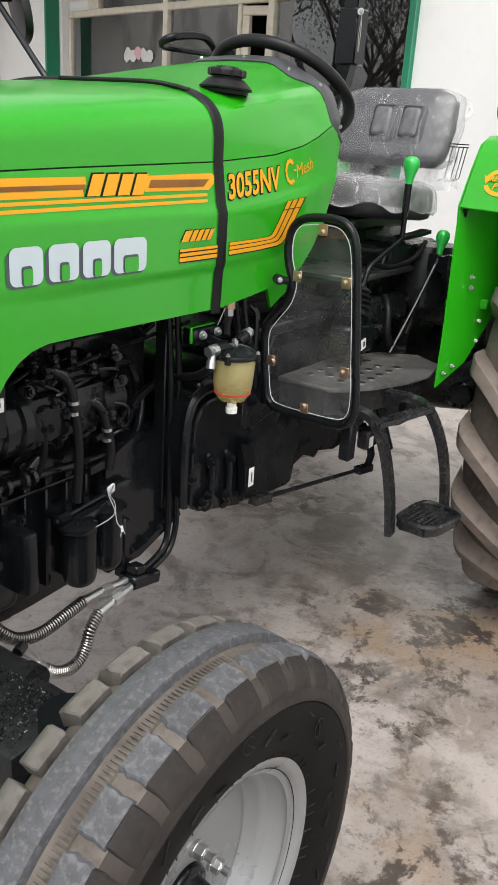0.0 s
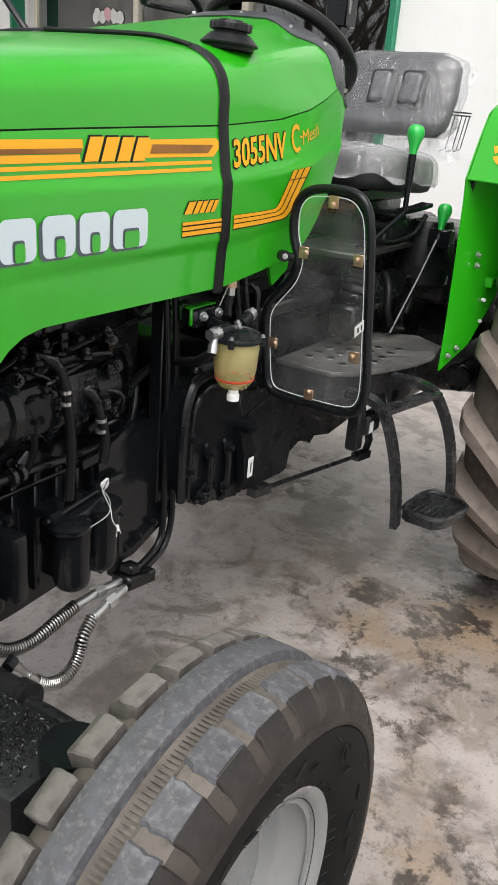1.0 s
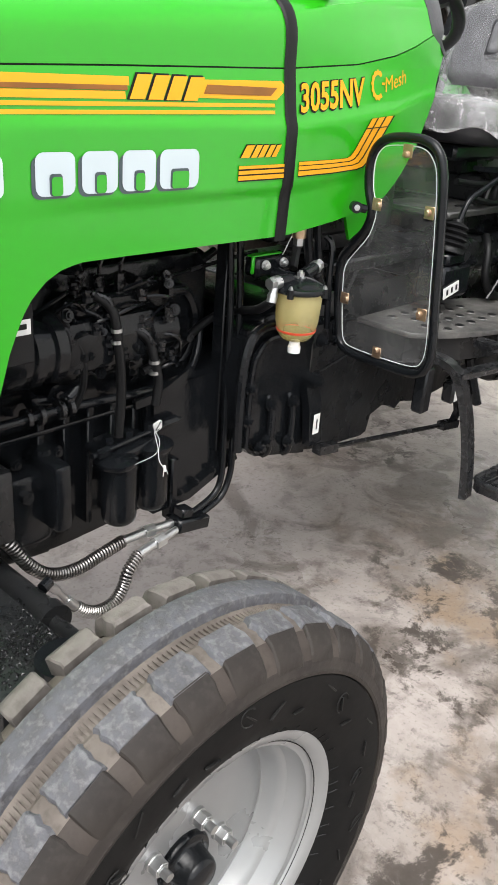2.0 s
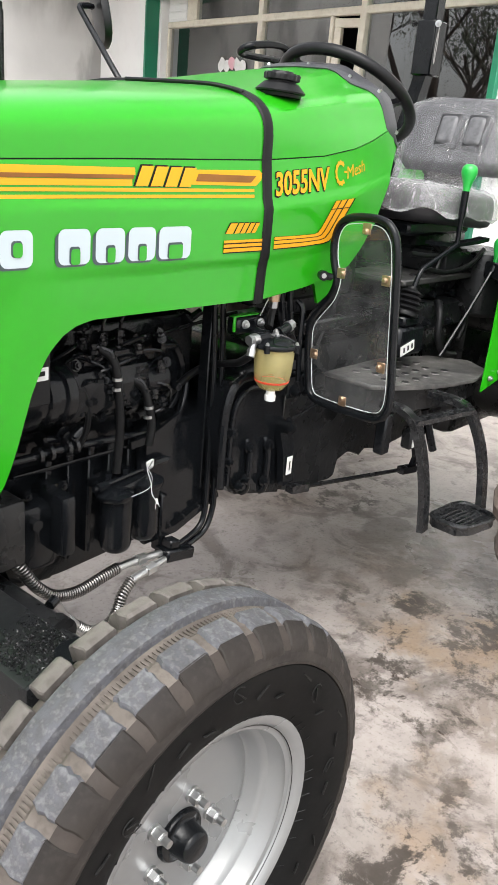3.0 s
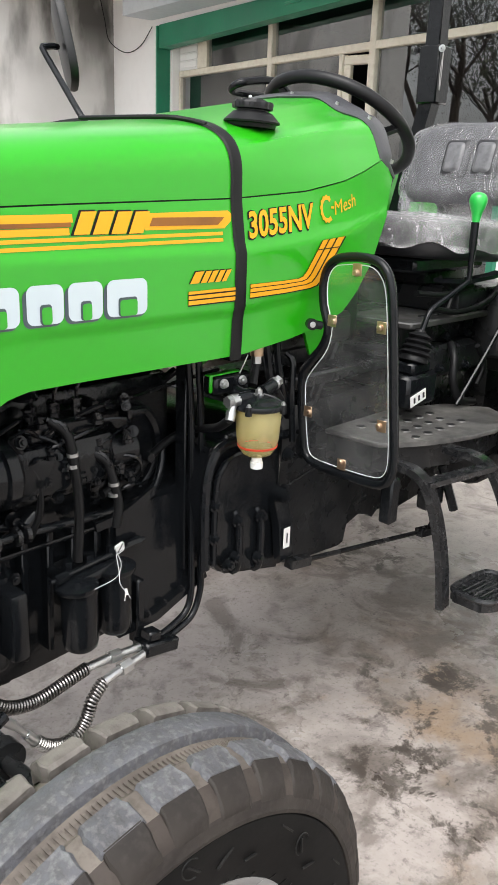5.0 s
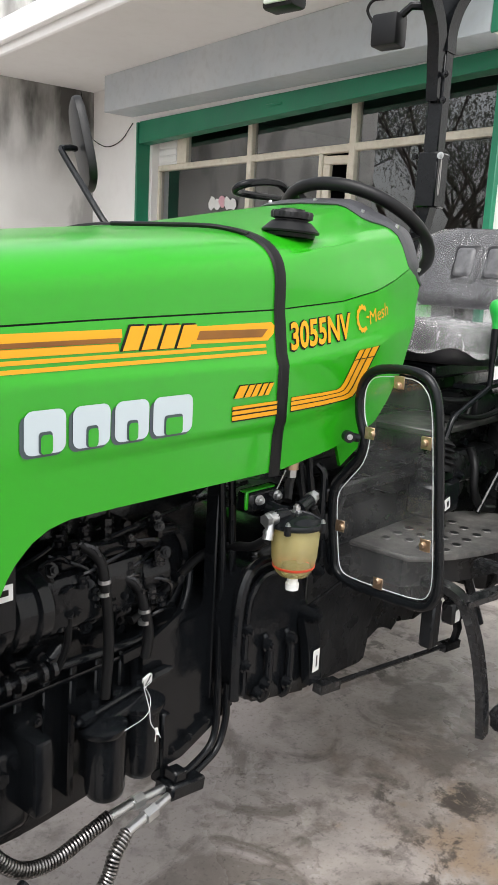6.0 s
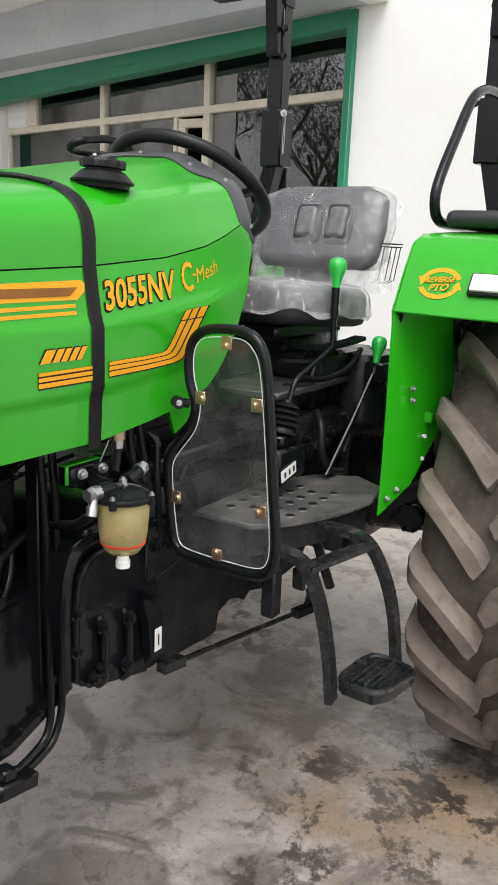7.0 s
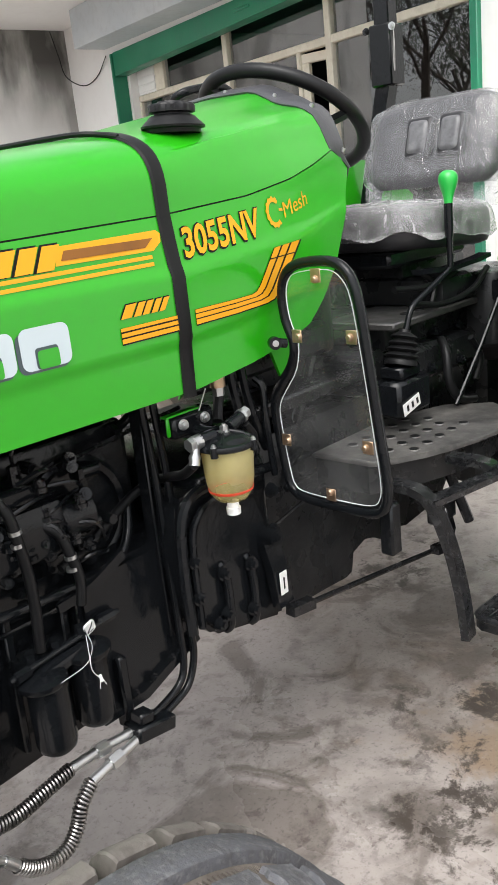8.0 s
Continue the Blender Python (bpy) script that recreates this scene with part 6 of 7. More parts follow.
tube(b, [(0.985, -0.300, 0.745), (0.992, -0.310, 0.69), (1.002, -0.313, 0.60)], 0.012, flat=(0.020, 0.010))
rod(b, (0.985, -0.285, 0.748), (0.985, -0.328, 0.748), 0.016, seg=16)
bolt(b, (0.985, -0.328, 0.748), (0, -1, 0), 0.009, 0.008)
arm_ = part("clutch_arm", b, BLACK, bell, "black clutch lever arm")
b = bmesh.new()
box(b, (0.984, -0.3265, 0.627), (1.005, -0.3250, 0.674), 0.0006)
lab = part("caution_label", b, PAPER, arm_, "small white caution label")
b = bmesh.new()
box(b, (0.9925, -0.3275, 0.638), (0.9965, -0.3266, 0.662), 0.0003)
part("label_mark", b, INK, arm_)
b = bmesh.new()
box(b, (1.05, -0.21, 0.56), (2.15, 0.21, 0.90), 0.03, seg=2)
gear = part("gearbox", b, BLACK_DULL, tractor, "dull black cast gearbox")
b = bmesh.new()
prism(b, [(1.0, 0.56), (1.10, 0.525), (1.16, 0.512), (1.24, 0.508), (1.31, 0.502), (1.332, 0.508), (1.343, 0.552), (1.39, 0.566), (1.43, 0.556), (1.455, 0.540), (1.48, 0.556), (1.57, 0.535), (1.74, 0.55), (1.80, 0.62), (1.80, 0.78), (1.0, 0.78)], "y", -0.235, 0.235)
part("gearbox_sump", b, BLACK_DULL, gear)
b = bmesh.new()
box(b, (1.40, -0.24, 0.90), (2.08, 0.2, 1.00), 0.02, seg=2)
box(b, (1.50, -0.25, 0.985), (2.0, 0.2, 1.055), 0.015, seg=2)
part("gearbox_cover", b, BLACK_DULL, gear)
b = bmesh.new()
box(b, (1.46, -0.30, 1.045), (1.98, -0.10, 1.062), 0.004)
part("ledge_plate", b, LEDGE, gear, "dusty ledge with punched holes")
# punched holes as black dimples, their inner shade put into the colour
for k in range(5):
    hb = bmesh.new()
    lathe(hb, [(0.013, 0.0), (0.011, 0.003), (0.0, -0.002)], Matrix.Translation((1.58 + 0.06 * k, -0.255, 1.0625)), 12)
    part("punched_hole", hb, RUBBER, gear)
b = bmesh.new()
box(b, (1.68, -0.30, 1.06), (2.02, 0.12, 1.13), 0.02, seg=2)
part("seat_plinth", b, BLACK_DULL, gear)
b = bmesh.new()
box(b, (1.86, -0.36, 1.00), (2.06, -0.18, 1.10), 0.03, seg=3)
part("lever_console", b, PLASTIC, gear)
b = bmesh.new()
box(b, (1.50, -0.29, 0.90), (1.86, -0.20, 0.985), 0.012)
part("valve_body", b, BLACK_DULL, gear)
for x, z in ((1.56, 1.0), (1.68, 1.0), (1.80, 0.995), (1.62, 0.93), (1.76, 0.92)):
    b = bmesh.new()
    bolt(b, (x, -0.27 if z > 0.96 else -0.292, z), (0, -0.3, 1) if z > 0.96 else (0, -1, 0), 0.010, 0.012)
    part("gearbox_bolt", b, BLACK, gear)
b = bmesh.new()
tube(b, smooth_line([(1.66, -0.30, 0.99), (1.63, -0.33, 0.96), (1.62, -0.34, 0.90), (1.66, -0.345, 0.85), (1.74, -0.34, 0.83)], 6), 0.011, 10)
part("black_hose", b, RUBBER, gear)
b = bmesh.new()
box(b, (1.98, -0.38, 0.86), (2.46, 0.38, 1.075), 0.04, seg=3)
lift = part("lift_housing", b, BLACK_DULL, gear, "dull black hydraulic lift housing")
b = bmesh.new()
lathe(b, [(0.0, 0.0), (0.072, 0.0), (0.082, 0.010), (0.084, 0.165), (0.074, 0.188), (0.0, 0.196)], Matrix.Translation((1.93, -0.30, 0.93)), 28)
part("lift_cylinder", b, BLACK_DULL, gear, "black rounded hydraulic cover")
for pts_ in ([(1.56, -0.29, 1.09), (1.66, -0.31, 1.075), (1.78, -0.32, 1.09), (1.88, -0.31, 1.13)], [(1.50, -0.28, 1.13), (1.62, -0.29, 1.12), (1.74, -0.30, 1.135)],
             [(1.62, -0.27, 1.16), (1.66, -0.285, 1.12), (1.64, -0.29, 1.08)], [(1.72, -0.345, 0.985), (1.76, -0.35, 0.93), (1.73, -0.35, 0.88)]):
    b = bmesh.new()
    tube(b, smooth_line(pts_, 5), 0.0075, 8)
    part("cable", b, RUBBER, gear, "black control cable")
b = bmesh.new()
box(b, (1.83, -0.405, 1.055), (1.875, -0.345, 1.105), 0.004)
tube(b, [(1.85, -0.40, 1.06), (1.87, -0.42, 0.98), (1.88, -0.43, 0.86)], 0.01, flat=(0.022, 0.006))
part("lever_guide", b, BLACK, gear, "black lever guide plate")
b = bmesh.new()
lathe(b, [(0.0, -0.30), (0.16, -0.30), (0.17, -0.1), (0.15, 0.1), (0.12, 0.3), (0.12, 0.56), (0, 0.56)], Matrix.Translation((2.262, -0.2, 0.672)) @ pose(0, 0, 0, 90, 0, 0), 32)
lathe(b, [(0.0, -0.30), (0.16, -0.30), (0.17, -0.1), (0.15, 0.1), (0.12, 0.3), (0.12, 0.56), (0, 0.56)], Matrix.Translation((2.262, 0.2, 0.672)) @ pose(0, 0, 0, -90, 0, 0), 32)
box(b, (2.0, -0.25, 0.48), (2.5, 0.25, 0.95), 0.04, seg=2)
part("rear_axle", b, BLACK_DULL, tractor, "black cast rear axle housing")
b = bmesh.new()
lathe(b, [(0.0, 0.0), (0.038, 0.0), (0.042, 0.006), (0.042, 0.022), (0.036, 0.03), (0.034, 0.2), (0.0, 0.2)], Matrix.Translation((1.965, -0.455, 0.662)) @ pose(0, 0, 0, 0, 90, 0), 28)
for k in range(8):
    a = radians(20 + 45 * k)
    bolt(b, (1.966, -0.455 + 0.034 * math.cos(a), 0.662 + 0.034 * math.sin(a)), (-1, 0, 0), 0.006, 0.009)
part("brake_drum", b, BLACK, tractor, "small black bolted brake housing")

# ---- levers ----
def knob(parent, base, tip, r, label):
    a, t = Vector(base), Vector(tip)
    L = (t - a).length
    m = Matrix.Translation(a) @ (t - a).to_track_quat("Z", "Y").to_matrix().to_4x4()
    bb_ = bmesh.new()
    lathe(bb_, [(0.0, 0.0), (0.42 * r, 0.0), (0.46 * r, 0.20 * L), (0.62 * r, 0.40 * L), (0.88 * r, 0.58 * L), (r, 0.72 * L), (0.97 * r, 0.83 * L), (0.80 * r, 0.93 * L), (0.48 * r, 0.985 * L), (0.2 * r, 0.998 * L), (0.0, L)], m, 24)
    return part("knob", bb_, GREEN_KNOB, parent, label)


b = bmesh.new()
tube(b, smooth_line([(1.475, -0.32, 1.045), (1.50, -0.322, 1.09), (1.545, -0.326, 1.112), (1.635, -0.335, 1.150), (1.648, -0.337, 1.165), (1.648, -0.337, 1.22), (1.648, -0.337, 1.30)], 5), [0.007] * 26 + [0.010] * 5, 10)
lever = part("gear_lever", b, BLACK, tractor, "bent black gear lever with a bright green knob")
knob(lever, (1.648, -0.337, 1.290), (1.655, -0.335, 1.370), 0.022, "bright green plastic knob")
b = bmesh.new()
prof = [(0.0, 0.066), (0.012, 0.066), (0.014, 0.060)]
for k in range(4):
    z = 0.054 - 0.014 * k
    prof += [(0.026 + 0.003 * k, z), (0.030 + 0.003 * k, z - 0.004), (0.022 + 0.003 * k, z - 0.010)]
prof += [(0.036, -0.004), (0.036, -0.012), (0.0, -0.012)]
lathe(b, prof, Matrix.Translation((1.455, -0.318, 0.985)) @ pose(0, 0, 0, 0, 18, 0), 24)
part("lever_boot", b, RUBBER, lever, "ribbed black rubber boot")
b = bmesh.new()
box(b, (1.40, -0.345, 0.865), (1.53, -0.27, 0.945), 0.008)
box(b, (1.42, -0.34, 0.945), (1.50, -0.28, 0.975), 0.006)
sel = part("selector_box", b, BLACK, tractor, "black selector housing with a white pattern plate")
b = bmesh.new()
tagm = Matrix.Translation((1.442, -0.3475, 0.890)) @ pose(0, 0, 0, 0, -12, 0)
box(b, (-0.034, -0.001, -0.014), (0.034, 0.001, 0.014), 0.0006, tagm)
part("pattern_plate", b, PAPER, sel, "small white gear pattern plate")
for k in range(3):
    b = bmesh.new()
    box(b, (-0.022 + 0.02 * k, -0.0018, -0.007), (-0.014 + 0.02 * k, -0.001, 0.007), 0.0003, tagm)
    part("plate_mark", b, INK, sel)
b = bmesh.new()
tube(b, [(1.628, -0.352, 0.842), (1.74, -0.362, 0.965), (1.835, -0.372, 1.085)], 0.0055, 8)
lv2 = part("range_lever", b, BLACK, tractor, "thin dark steel lever with a bright green knob")
b = bmesh.new()
tube(b, [(1.83, -0.372, 1.075), (1.843, -0.373, 1.11)], 0.008, 8)
part("lever_sleeve", b, BLACK, lv2)
knob(lv2, (1.840, -0.373, 1.098), (1.862, -0.371, 1.172), 0.020, "bright green plastic knob")
# pedal bar seen through the pane
b = bmesh.new()
tube(b, [(1.20, -0.19, 0.83), (1.27, -0.20, 0.98), (1.30, -0.20, 1.04)], 0.012, 8)
box(b, (1.15, -0.24, 0.825), (1.22, -0.15, 0.835), 0.003)
part("pedal", b, BLACK, tractor, "black foot pedal arm")
b = bmesh.new()
box(b, (1.00, -0.28, 0.955), (1.42, -0.18, 0.985), 0.006)
part("side_rail", b, BLACK_WORN, tractor)

# ---- engine ----
b = bmesh.new()
box(b, (0.22, -0.17, 0.55), (0.80, 0.17, 1.02), 0.02, seg=2)
engine = part("engine_block", b, BLACK, tractor, "black painted cast engine block")
b = bmesh.new()
prism(b, [(0.30, 0.50), (0.42, 0.49), (0.44, 0.515), (0.66, 0.515), (0.72, 0.52), (0.80, 0.56), (0.84, 0.60), (0.84, 0.82), (0.28, 0.82), (0.28, 0.56)], "y", -0.185, 0.185)
bmesh.ops.bevel(b, geom=b.edges[:], offset=0.012, segments=2, affect="EDGES")
part("oil_sump", b, BLACK, engine)
for k in range(8):
    bb_ = bmesh.new()
    bolt(bb_, (0.33 + 0.065 * k, -0.186, 0.80), (0, -1, 0), 0.008, 0.010)
    part("sump_bolt", bb_, BLACK, engine)
b = bmesh.new()
box(b, (0.26, -0.16, 1.02), (0.78, 0.16, 1.09), 0.02, seg=2)
part("cylinder_head", b, BLACK, engine)
for k in range(3):
    b = bmesh.new()
    box(b, (0.31 + 0.15 * k, -0.12, 1.09), (0.43 + 0.15 * k, 0.12, 1.17), 0.02, seg=2)
    part("rocker_cover", b, BLACK, engine)
# injection pump with its pipes
b = bmesh.new()
box(b, (0.40, -0.245, 0.86), (0.60, -0.17, 0.95), 0.012, seg=2)
box(b, (0.43, -0.235, 0.95), (0.57, -0.185, 0.985), 0.008)
pump = part("injection_pump", b, BLACK, tractor, "black fuel injection pump")
b = bmesh.new()
rod(b, (0.60, -0.205, 0.90), (0.66, -0.205, 0.90), 0.036, seg=20)
part("pump_drive", b, BLACK, pump)
b = bmesh.new()
rod(b, (0.36, -0.205, 0.90), (0.40, -0.205, 0.90), 0.045, seg=20)
part("pump_governor", b, BLACK, pump)
for k in range(3):
    x = 0.455 + 0.045 * k
    bb_ = bmesh.new()
    rod(bb_, (x, -0.21, 0.985), (x, -0.21, 1.012), 0.010, seg=6)
    part("delivery_valve", bb_, BLACK_WORN, pump)
    bb_ = bmesh.new()
    tube(bb_, smooth_line([(x, -0.21, 1.01), (x, -0.215, 1.035), (x + 0.03, -0.205, 1.055), (x + 0.06 + 0.03 * k, -0.18, 1.06), (x + 0.10 + 0.03 * k, -0.13, 1.09)], 5), 0.0035, 6)
    part("injector_pipe", bb_, BLACK_WORN, pump)
# two hoses with bright clamps
for x0, zt_, zb_ in ((0.500, 0.935, 0.735), (0.585, 0.862, 0.775)):
    b = bmesh.new()
    tube(b, smooth_line([(x0 - 0.03, -0.235, zt_ + 0.055), (x0 - 0.008, -0.25, zt_ + 0.035), (x0, -0.258, zt_), (x0 + 0.008, -0.262, (zt_ + zb_) / 2), (x0 + 0.002, -0.262, zb_)], 6), 0.0088, 10)
    hose = part("fuel_hose", b, RUBBER, tractor, "black rubber hose with clamps")
    for z in (zt_ - 0.002, zt_ - 0.022):
        bb_ = bmesh.new()
        rod(bb_, (x0 + 0.0005, -0.258, z), (x0 + 0.001, -0.2582, z - 0.006), 0.0102, seg=16)
        part("hose_clamp", bb_, ZINC, hose, "bright hose clamp")
    bb_ = bmesh.new()
    tube(bb_, smooth_line([(x0 - 0.032, -0.235, zt_ + 0.057), (x0 - 0.012, -0.25, zt_ + 0.048), (x0 - 0.003, -0.256, zt_ + 0.02)], 4), 0.0058, 8)
    part("pipe_elbow", bb_, BLACK_WORN, hose)
# water pipe across the block, with clips
b = bmesh.new()
tube(b, smooth_line([(0.20, -0.24, 0.812), (0.30, -0.232, 0.800), (0.40, -0.228, 0.80), (0.55, -0.225, 0.79), (0.66, -0.218, 0.785), (0.71, -0.214, 0.797), (0.745, -0.20, 0.83), (0.76, -0.19, 0.88)], 6), 0.0085, 10)
wp = part("coolant_pipe", b, BLACK, tractor, "black coolant pipe along the engine")
for x in (0.335, 0.36, 0.40, 0.418):
    bb_ = bmesh.new()
    rod(bb_, (x, -0.229, 0.800), (x + 0.008, -0.229, 0.800), 0.017, seg=16)
    part("pipe_clip", bb_, BLACK_WORN, wp)
b = bmesh.new()
tube(b, smooth_line([(0.585, -0.225, 0.828), (0.64, -0.222, 0.842), (0.70, -0.214, 0.866), (0.76, -0.205, 0.888), (0.800, -0.214, 0.902), (0.804, -0.262, 0.918), (0.790, -0.312, 0.934), (0.785, -0.347, 0.957)], 6), 0.0085, 10)
part("filter_hose", b, RUBBER, tractor, "black fuel hose to the sediment bowl")
b = bmesh.new()
tube(b, [(0.64, -0.2, 0.985), (0.78, -0.20, 1.0), (0.90, -0.20, 1.01)], 0.004, 6)
part("thin_pipe", b, BLACK_WORN, tractor)
# alternator
b = bmesh.new()
al = Matrix.Translation((0.34, -0.225, 0.915)) @ pose(0, 0, 0, 0, 90, 0)
lathe(b, [(0.0, -0.07), (0.045, -0.07), (0.058, -0.055), (0.060, -0.03), (0.053, -0.026), (0.053, -0.012), (0.060, -0.008), (0.060, 0.008), (0.053, 0.012), (0.053, 0.026), (0.060, 0.03), (0.058, 0.05), (0.04, 0.065), (0.0, 0.065)], al, 28)
alt = part("alternator", b, BLACK, tractor, "dusty black alternator with cooling ribs")
b = bmesh.new()
tube(b, smooth_line([(0.40, -0.235, 0.97), (0.44, -0.24, 0.90), (0.445, -0.24, 0.84), (0.43, -0.23, 0.79)], 5), 0.006, 8)
part("alternator_cable", b, RUBBER, alt)
b = bmesh.new()
box(b, (0.262, -0.318, 0.975), (0.298, -0.316, 0.998), 0.0008)
wl_ = part("warning_label", b, PAPER, tractor, "small white warning label on the engine bay plate")
b = bmesh.new()
box(b, (0.268, -0.3195, 0.984), (0.290, -0.3182, 0.992), 0.0003)
part("label_mark", b, INK, wl_)
b = bmesh.new()
box(b, (0.24, -0.315, 0.93), (0.305, -0.309, 1.02), 0.002)
part("bay_plate", b, BLACK, tractor)
# oil filters
for x, y, zt_, zb_ in ((0.494, -0.275, 0.692, 0.573), (0.580, -0.262, 0.692, 0.569)):
    b = bmesh.new()
    lathe(b, [(0, 0), (0.024, 0.0), (0.0300, 0.006), (0.0325, 0.016), (0.0325, zt_ - zb_ - 0.01), (0.0345, zt_ - zb_ - 0.008), (0.0345, zt_ - zb_), (0.0, zt_ - zb_)], Matrix.Translation((x, y, zb_)), 36)
    part("oil_filter", b, BLACK, tractor, "glossy black spin-on oil filter")
b = bmesh.new()
m = Matrix.Translation((0.535, -0.258, 0.70)) @ pose(0, 0, 0, 0, 0, 10)
for q in ((-0.047, 0.0), (0.047, 0.0)):
    lathe(b, [(0, -0.010), (0.036, -0.010), (0.039, -0.005), (0.039, 0.001), (0.030, 0.006), (0.016, 0.010), (0, 0.010)], Matrix.Translation((0.535 + q[0], -0.2685 + q[0] * 0.13, 0.700)), 30)
box(b, (-0.05, -0.02, -0.010), (0.06, 0.07, 0.012), 0.008, m, 2)
head = part("filter_head", b, BLACK, tractor, "black filter head casting")
b = bmesh.new()
rod(b, (0.44, -0.268, 0.716), (0.665, -0.245, 0.722), 0.0055, seg=10)
rod(b, (0.62, -0.244, 0.722), (0.655, -0.243, 0.722), 0.010, seg=8)
rod(b, (0.45, -0.268, 0.716), (0.475, -0.266, 0.717), 0.010, seg=6)
for x in (0.49, 0.535, 0.585):
    rod(b, (x, -0.25, 0.715), (x, -0.25, 0.735), 0.011, seg=6)
part("banjo_rail", b, BLACK, head)
b = bmesh.new()
tm = Matrix.Translation((0.596, -0.258, 0.728)) @ pose(0, 0, 0, 12, -14, 4)
box(b, (-0.0115, -0.0012, -0.0105), (0.0115, 0.0012, 0.0105), 0.003, tm)
tg = part("hang_tag", b, WHITE_PLASTIC, tractor, "small white square tag on a wire")
b = bmesh.new()
tube(b, [tm @ Vector((-0.007, -0.0018, -0.007)), tm @ Vector((0.003, -0.0018, 0.002)), tm @ Vector((0.007, -0.0018, 0.008))], 0.0009, 5)
part("tag_mark", b, INK, tg)
b = bmesh.new()
tube(b, smooth_line([(0.588, -0.262, 0.722), (0.575, -0.29, 0.714), (0.545, -0.312, 0.706), (0.495, -0.318, 0.704)], 5), 0.0005, 5)
tube(b, smooth_line([(0.584, -0.264, 0.722), (0.556, -0.308, 0.712), (0.550, -0.318, 0.695), (0.559, -0.322, 0.678)], 5), 0.0006, 5)
tube(b, [(0.559, -0.322, 0.680), (0.555, -0.324, 0.662)], 0.0006, 5)
tube(b, [(0.561, -0.322, 0.680), (0.567, -0.324, 0.664)], 0.0006, 5)
rod(b, (0.559, -0.322, 0.683), (0.561, -0.323, 0.672), 0.0026, seg=8)
part("tag_wire", b, WHITE_PLASTIC, tg, "twisted white tie wire")
# crowded dark castings, unions and bolts round the pump
rnd_ = random.Random(9)
for k in range(26):
    x, z = 0.30 + 0.46 * rnd_.random(), 0.80 + 0.20 * rnd_.random()
    y = -0.175 - 0.05 * rnd_.random()
    b = bmesh.new()
    if k % 3 == 0:
        rod(b, (x, y + 0.03, z), (x, y - 0.012, z), rnd_.uniform(0.009, 0.016), seg=16)
        rod(b, (x, y - 0.012, z), (x, y - 0.024, z), rnd_.uniform(0.006, 0.010), seg=6)
    elif k % 3 == 1:
        rod(b, (x, y, z), (x + rnd_.uniform(0.02, 0.05), y, z + rnd_.uniform(-0.01, 0.02)), rnd_.uniform(0.007, 0.013), seg=14)
        rod(b, (x - 0.004, y, z), (x + 0.006, y, z), 0.016, seg=6)
    else:
        box(b, (x, y, z), (x + rnd_.uniform(0.02, 0.05), y + 0.05, z + rnd_.uniform(0.015, 0.045)), 0.005, seg=2)
        bolt(b, (x + 0.01, y, z + 0.008), (0, -1, 0), 0.005, 0.006)
    part("pump_fitting", b, BLACK, engine)
for k, (a_, c_) in enumerate((((0.33, 0.88), (0.44, 0.86)), ((0.42, 0.98), (0.52, 0.88)), ((0.56, 0.97), (0.66, 0.93)), ((0.60, 0.90), (0.68, 0.84)), ((0.46, 0.93), (0.60, 0.955)), ((0.36, 0.97), (0.43, 1.0)))):
    b = bmesh.new()
    mid_ = ((a_[0] + c_[0]) / 2 + 0.01, -0.248, (a_[1] + c_[1]) / 2 + 0.018)
    tube(b, smooth_line([(a_[0], -0.225, a_[1]), mid_, (c_[0], -0.222, c_[1])], 6), 0.0035, 6)
    part("fuel_pipe", b, BLACK_WORN if k % 3 == 0 else BLACK, engine)
rnd_ = random.Random(23)
for k in range(54):
    x, z = 0.40 + 0.24 * rnd_.random(), 0.835 + 0.165 * rnd_.random()
    y = -0.222 - 0.030 * rnd_.random()
    b = bmesh.new()
    if k % 3 == 0:
        bolt(b, (x, y, z), (rnd_.uniform(-0.4, 0.4), -1, rnd_.uniform(-0.2, 0.5)), rnd_.uniform(0.005, 0.009), rnd_.uniform(0.006, 0.012))
    elif k % 3 == 1:
        rod(b, (x, y, z), (x + rnd_.uniform(-0.01, 0.01), y, z + rnd_.uniform(0.012, 0.03)), rnd_.uniform(0.005, 0.009), seg=6)
        rod(b, (x, y, z - 0.003), (x, y, z + 0.004), 0.011, seg=12)
        rod(b, (x, y, z + 0.012), (x, y, z + 0.016), 0.0095, seg=6)
    else:
        d_ = rnd_.uniform(0.015, 0.035)
        tube(b, smooth_line([(x - d_, y + 0.01, z - 0.006), (x - 0.004, y - 0.006, z + 0.008), (x + d_, y + 0.006, z - rnd_.uniform(-0.02, 0.02))], 4), rnd_.uniform(0.002, 0.004), 6)
    part("pump_fitting", b, BLACK if k % 4 else BLACK_WORN, engine)
# filler cap dome with a vent, high in the bay
b = bmesh.new()
lathe(b, [(0.022, 0.0), (0.024, 0.006), (0.020, 0.014), (0.015, 0.018), (0.015, 0.026), (0.011, 0.030), (0.0, 0.031)], Matrix.Translation((0.45, -0.20, 1.022)), 20)
part("oil_filler_cap", b, BLACK, engine)
# large round flywheel side of the block behind the hoses
b = bmesh.new()
lathe(b, [(0.105, 0.0), (0.105, 0.012), (0.097, 0.016), (0.088, 0.012), (0.085, 0.004), (0.0, 0.004)], Matrix.Translation((0.66, -0.172, 0.88)) @ pose(0, 0, 0, 90, 0, 0), 48)
part("timing_cover", b, BLACK, engine, "round black cast cover on the engine side")
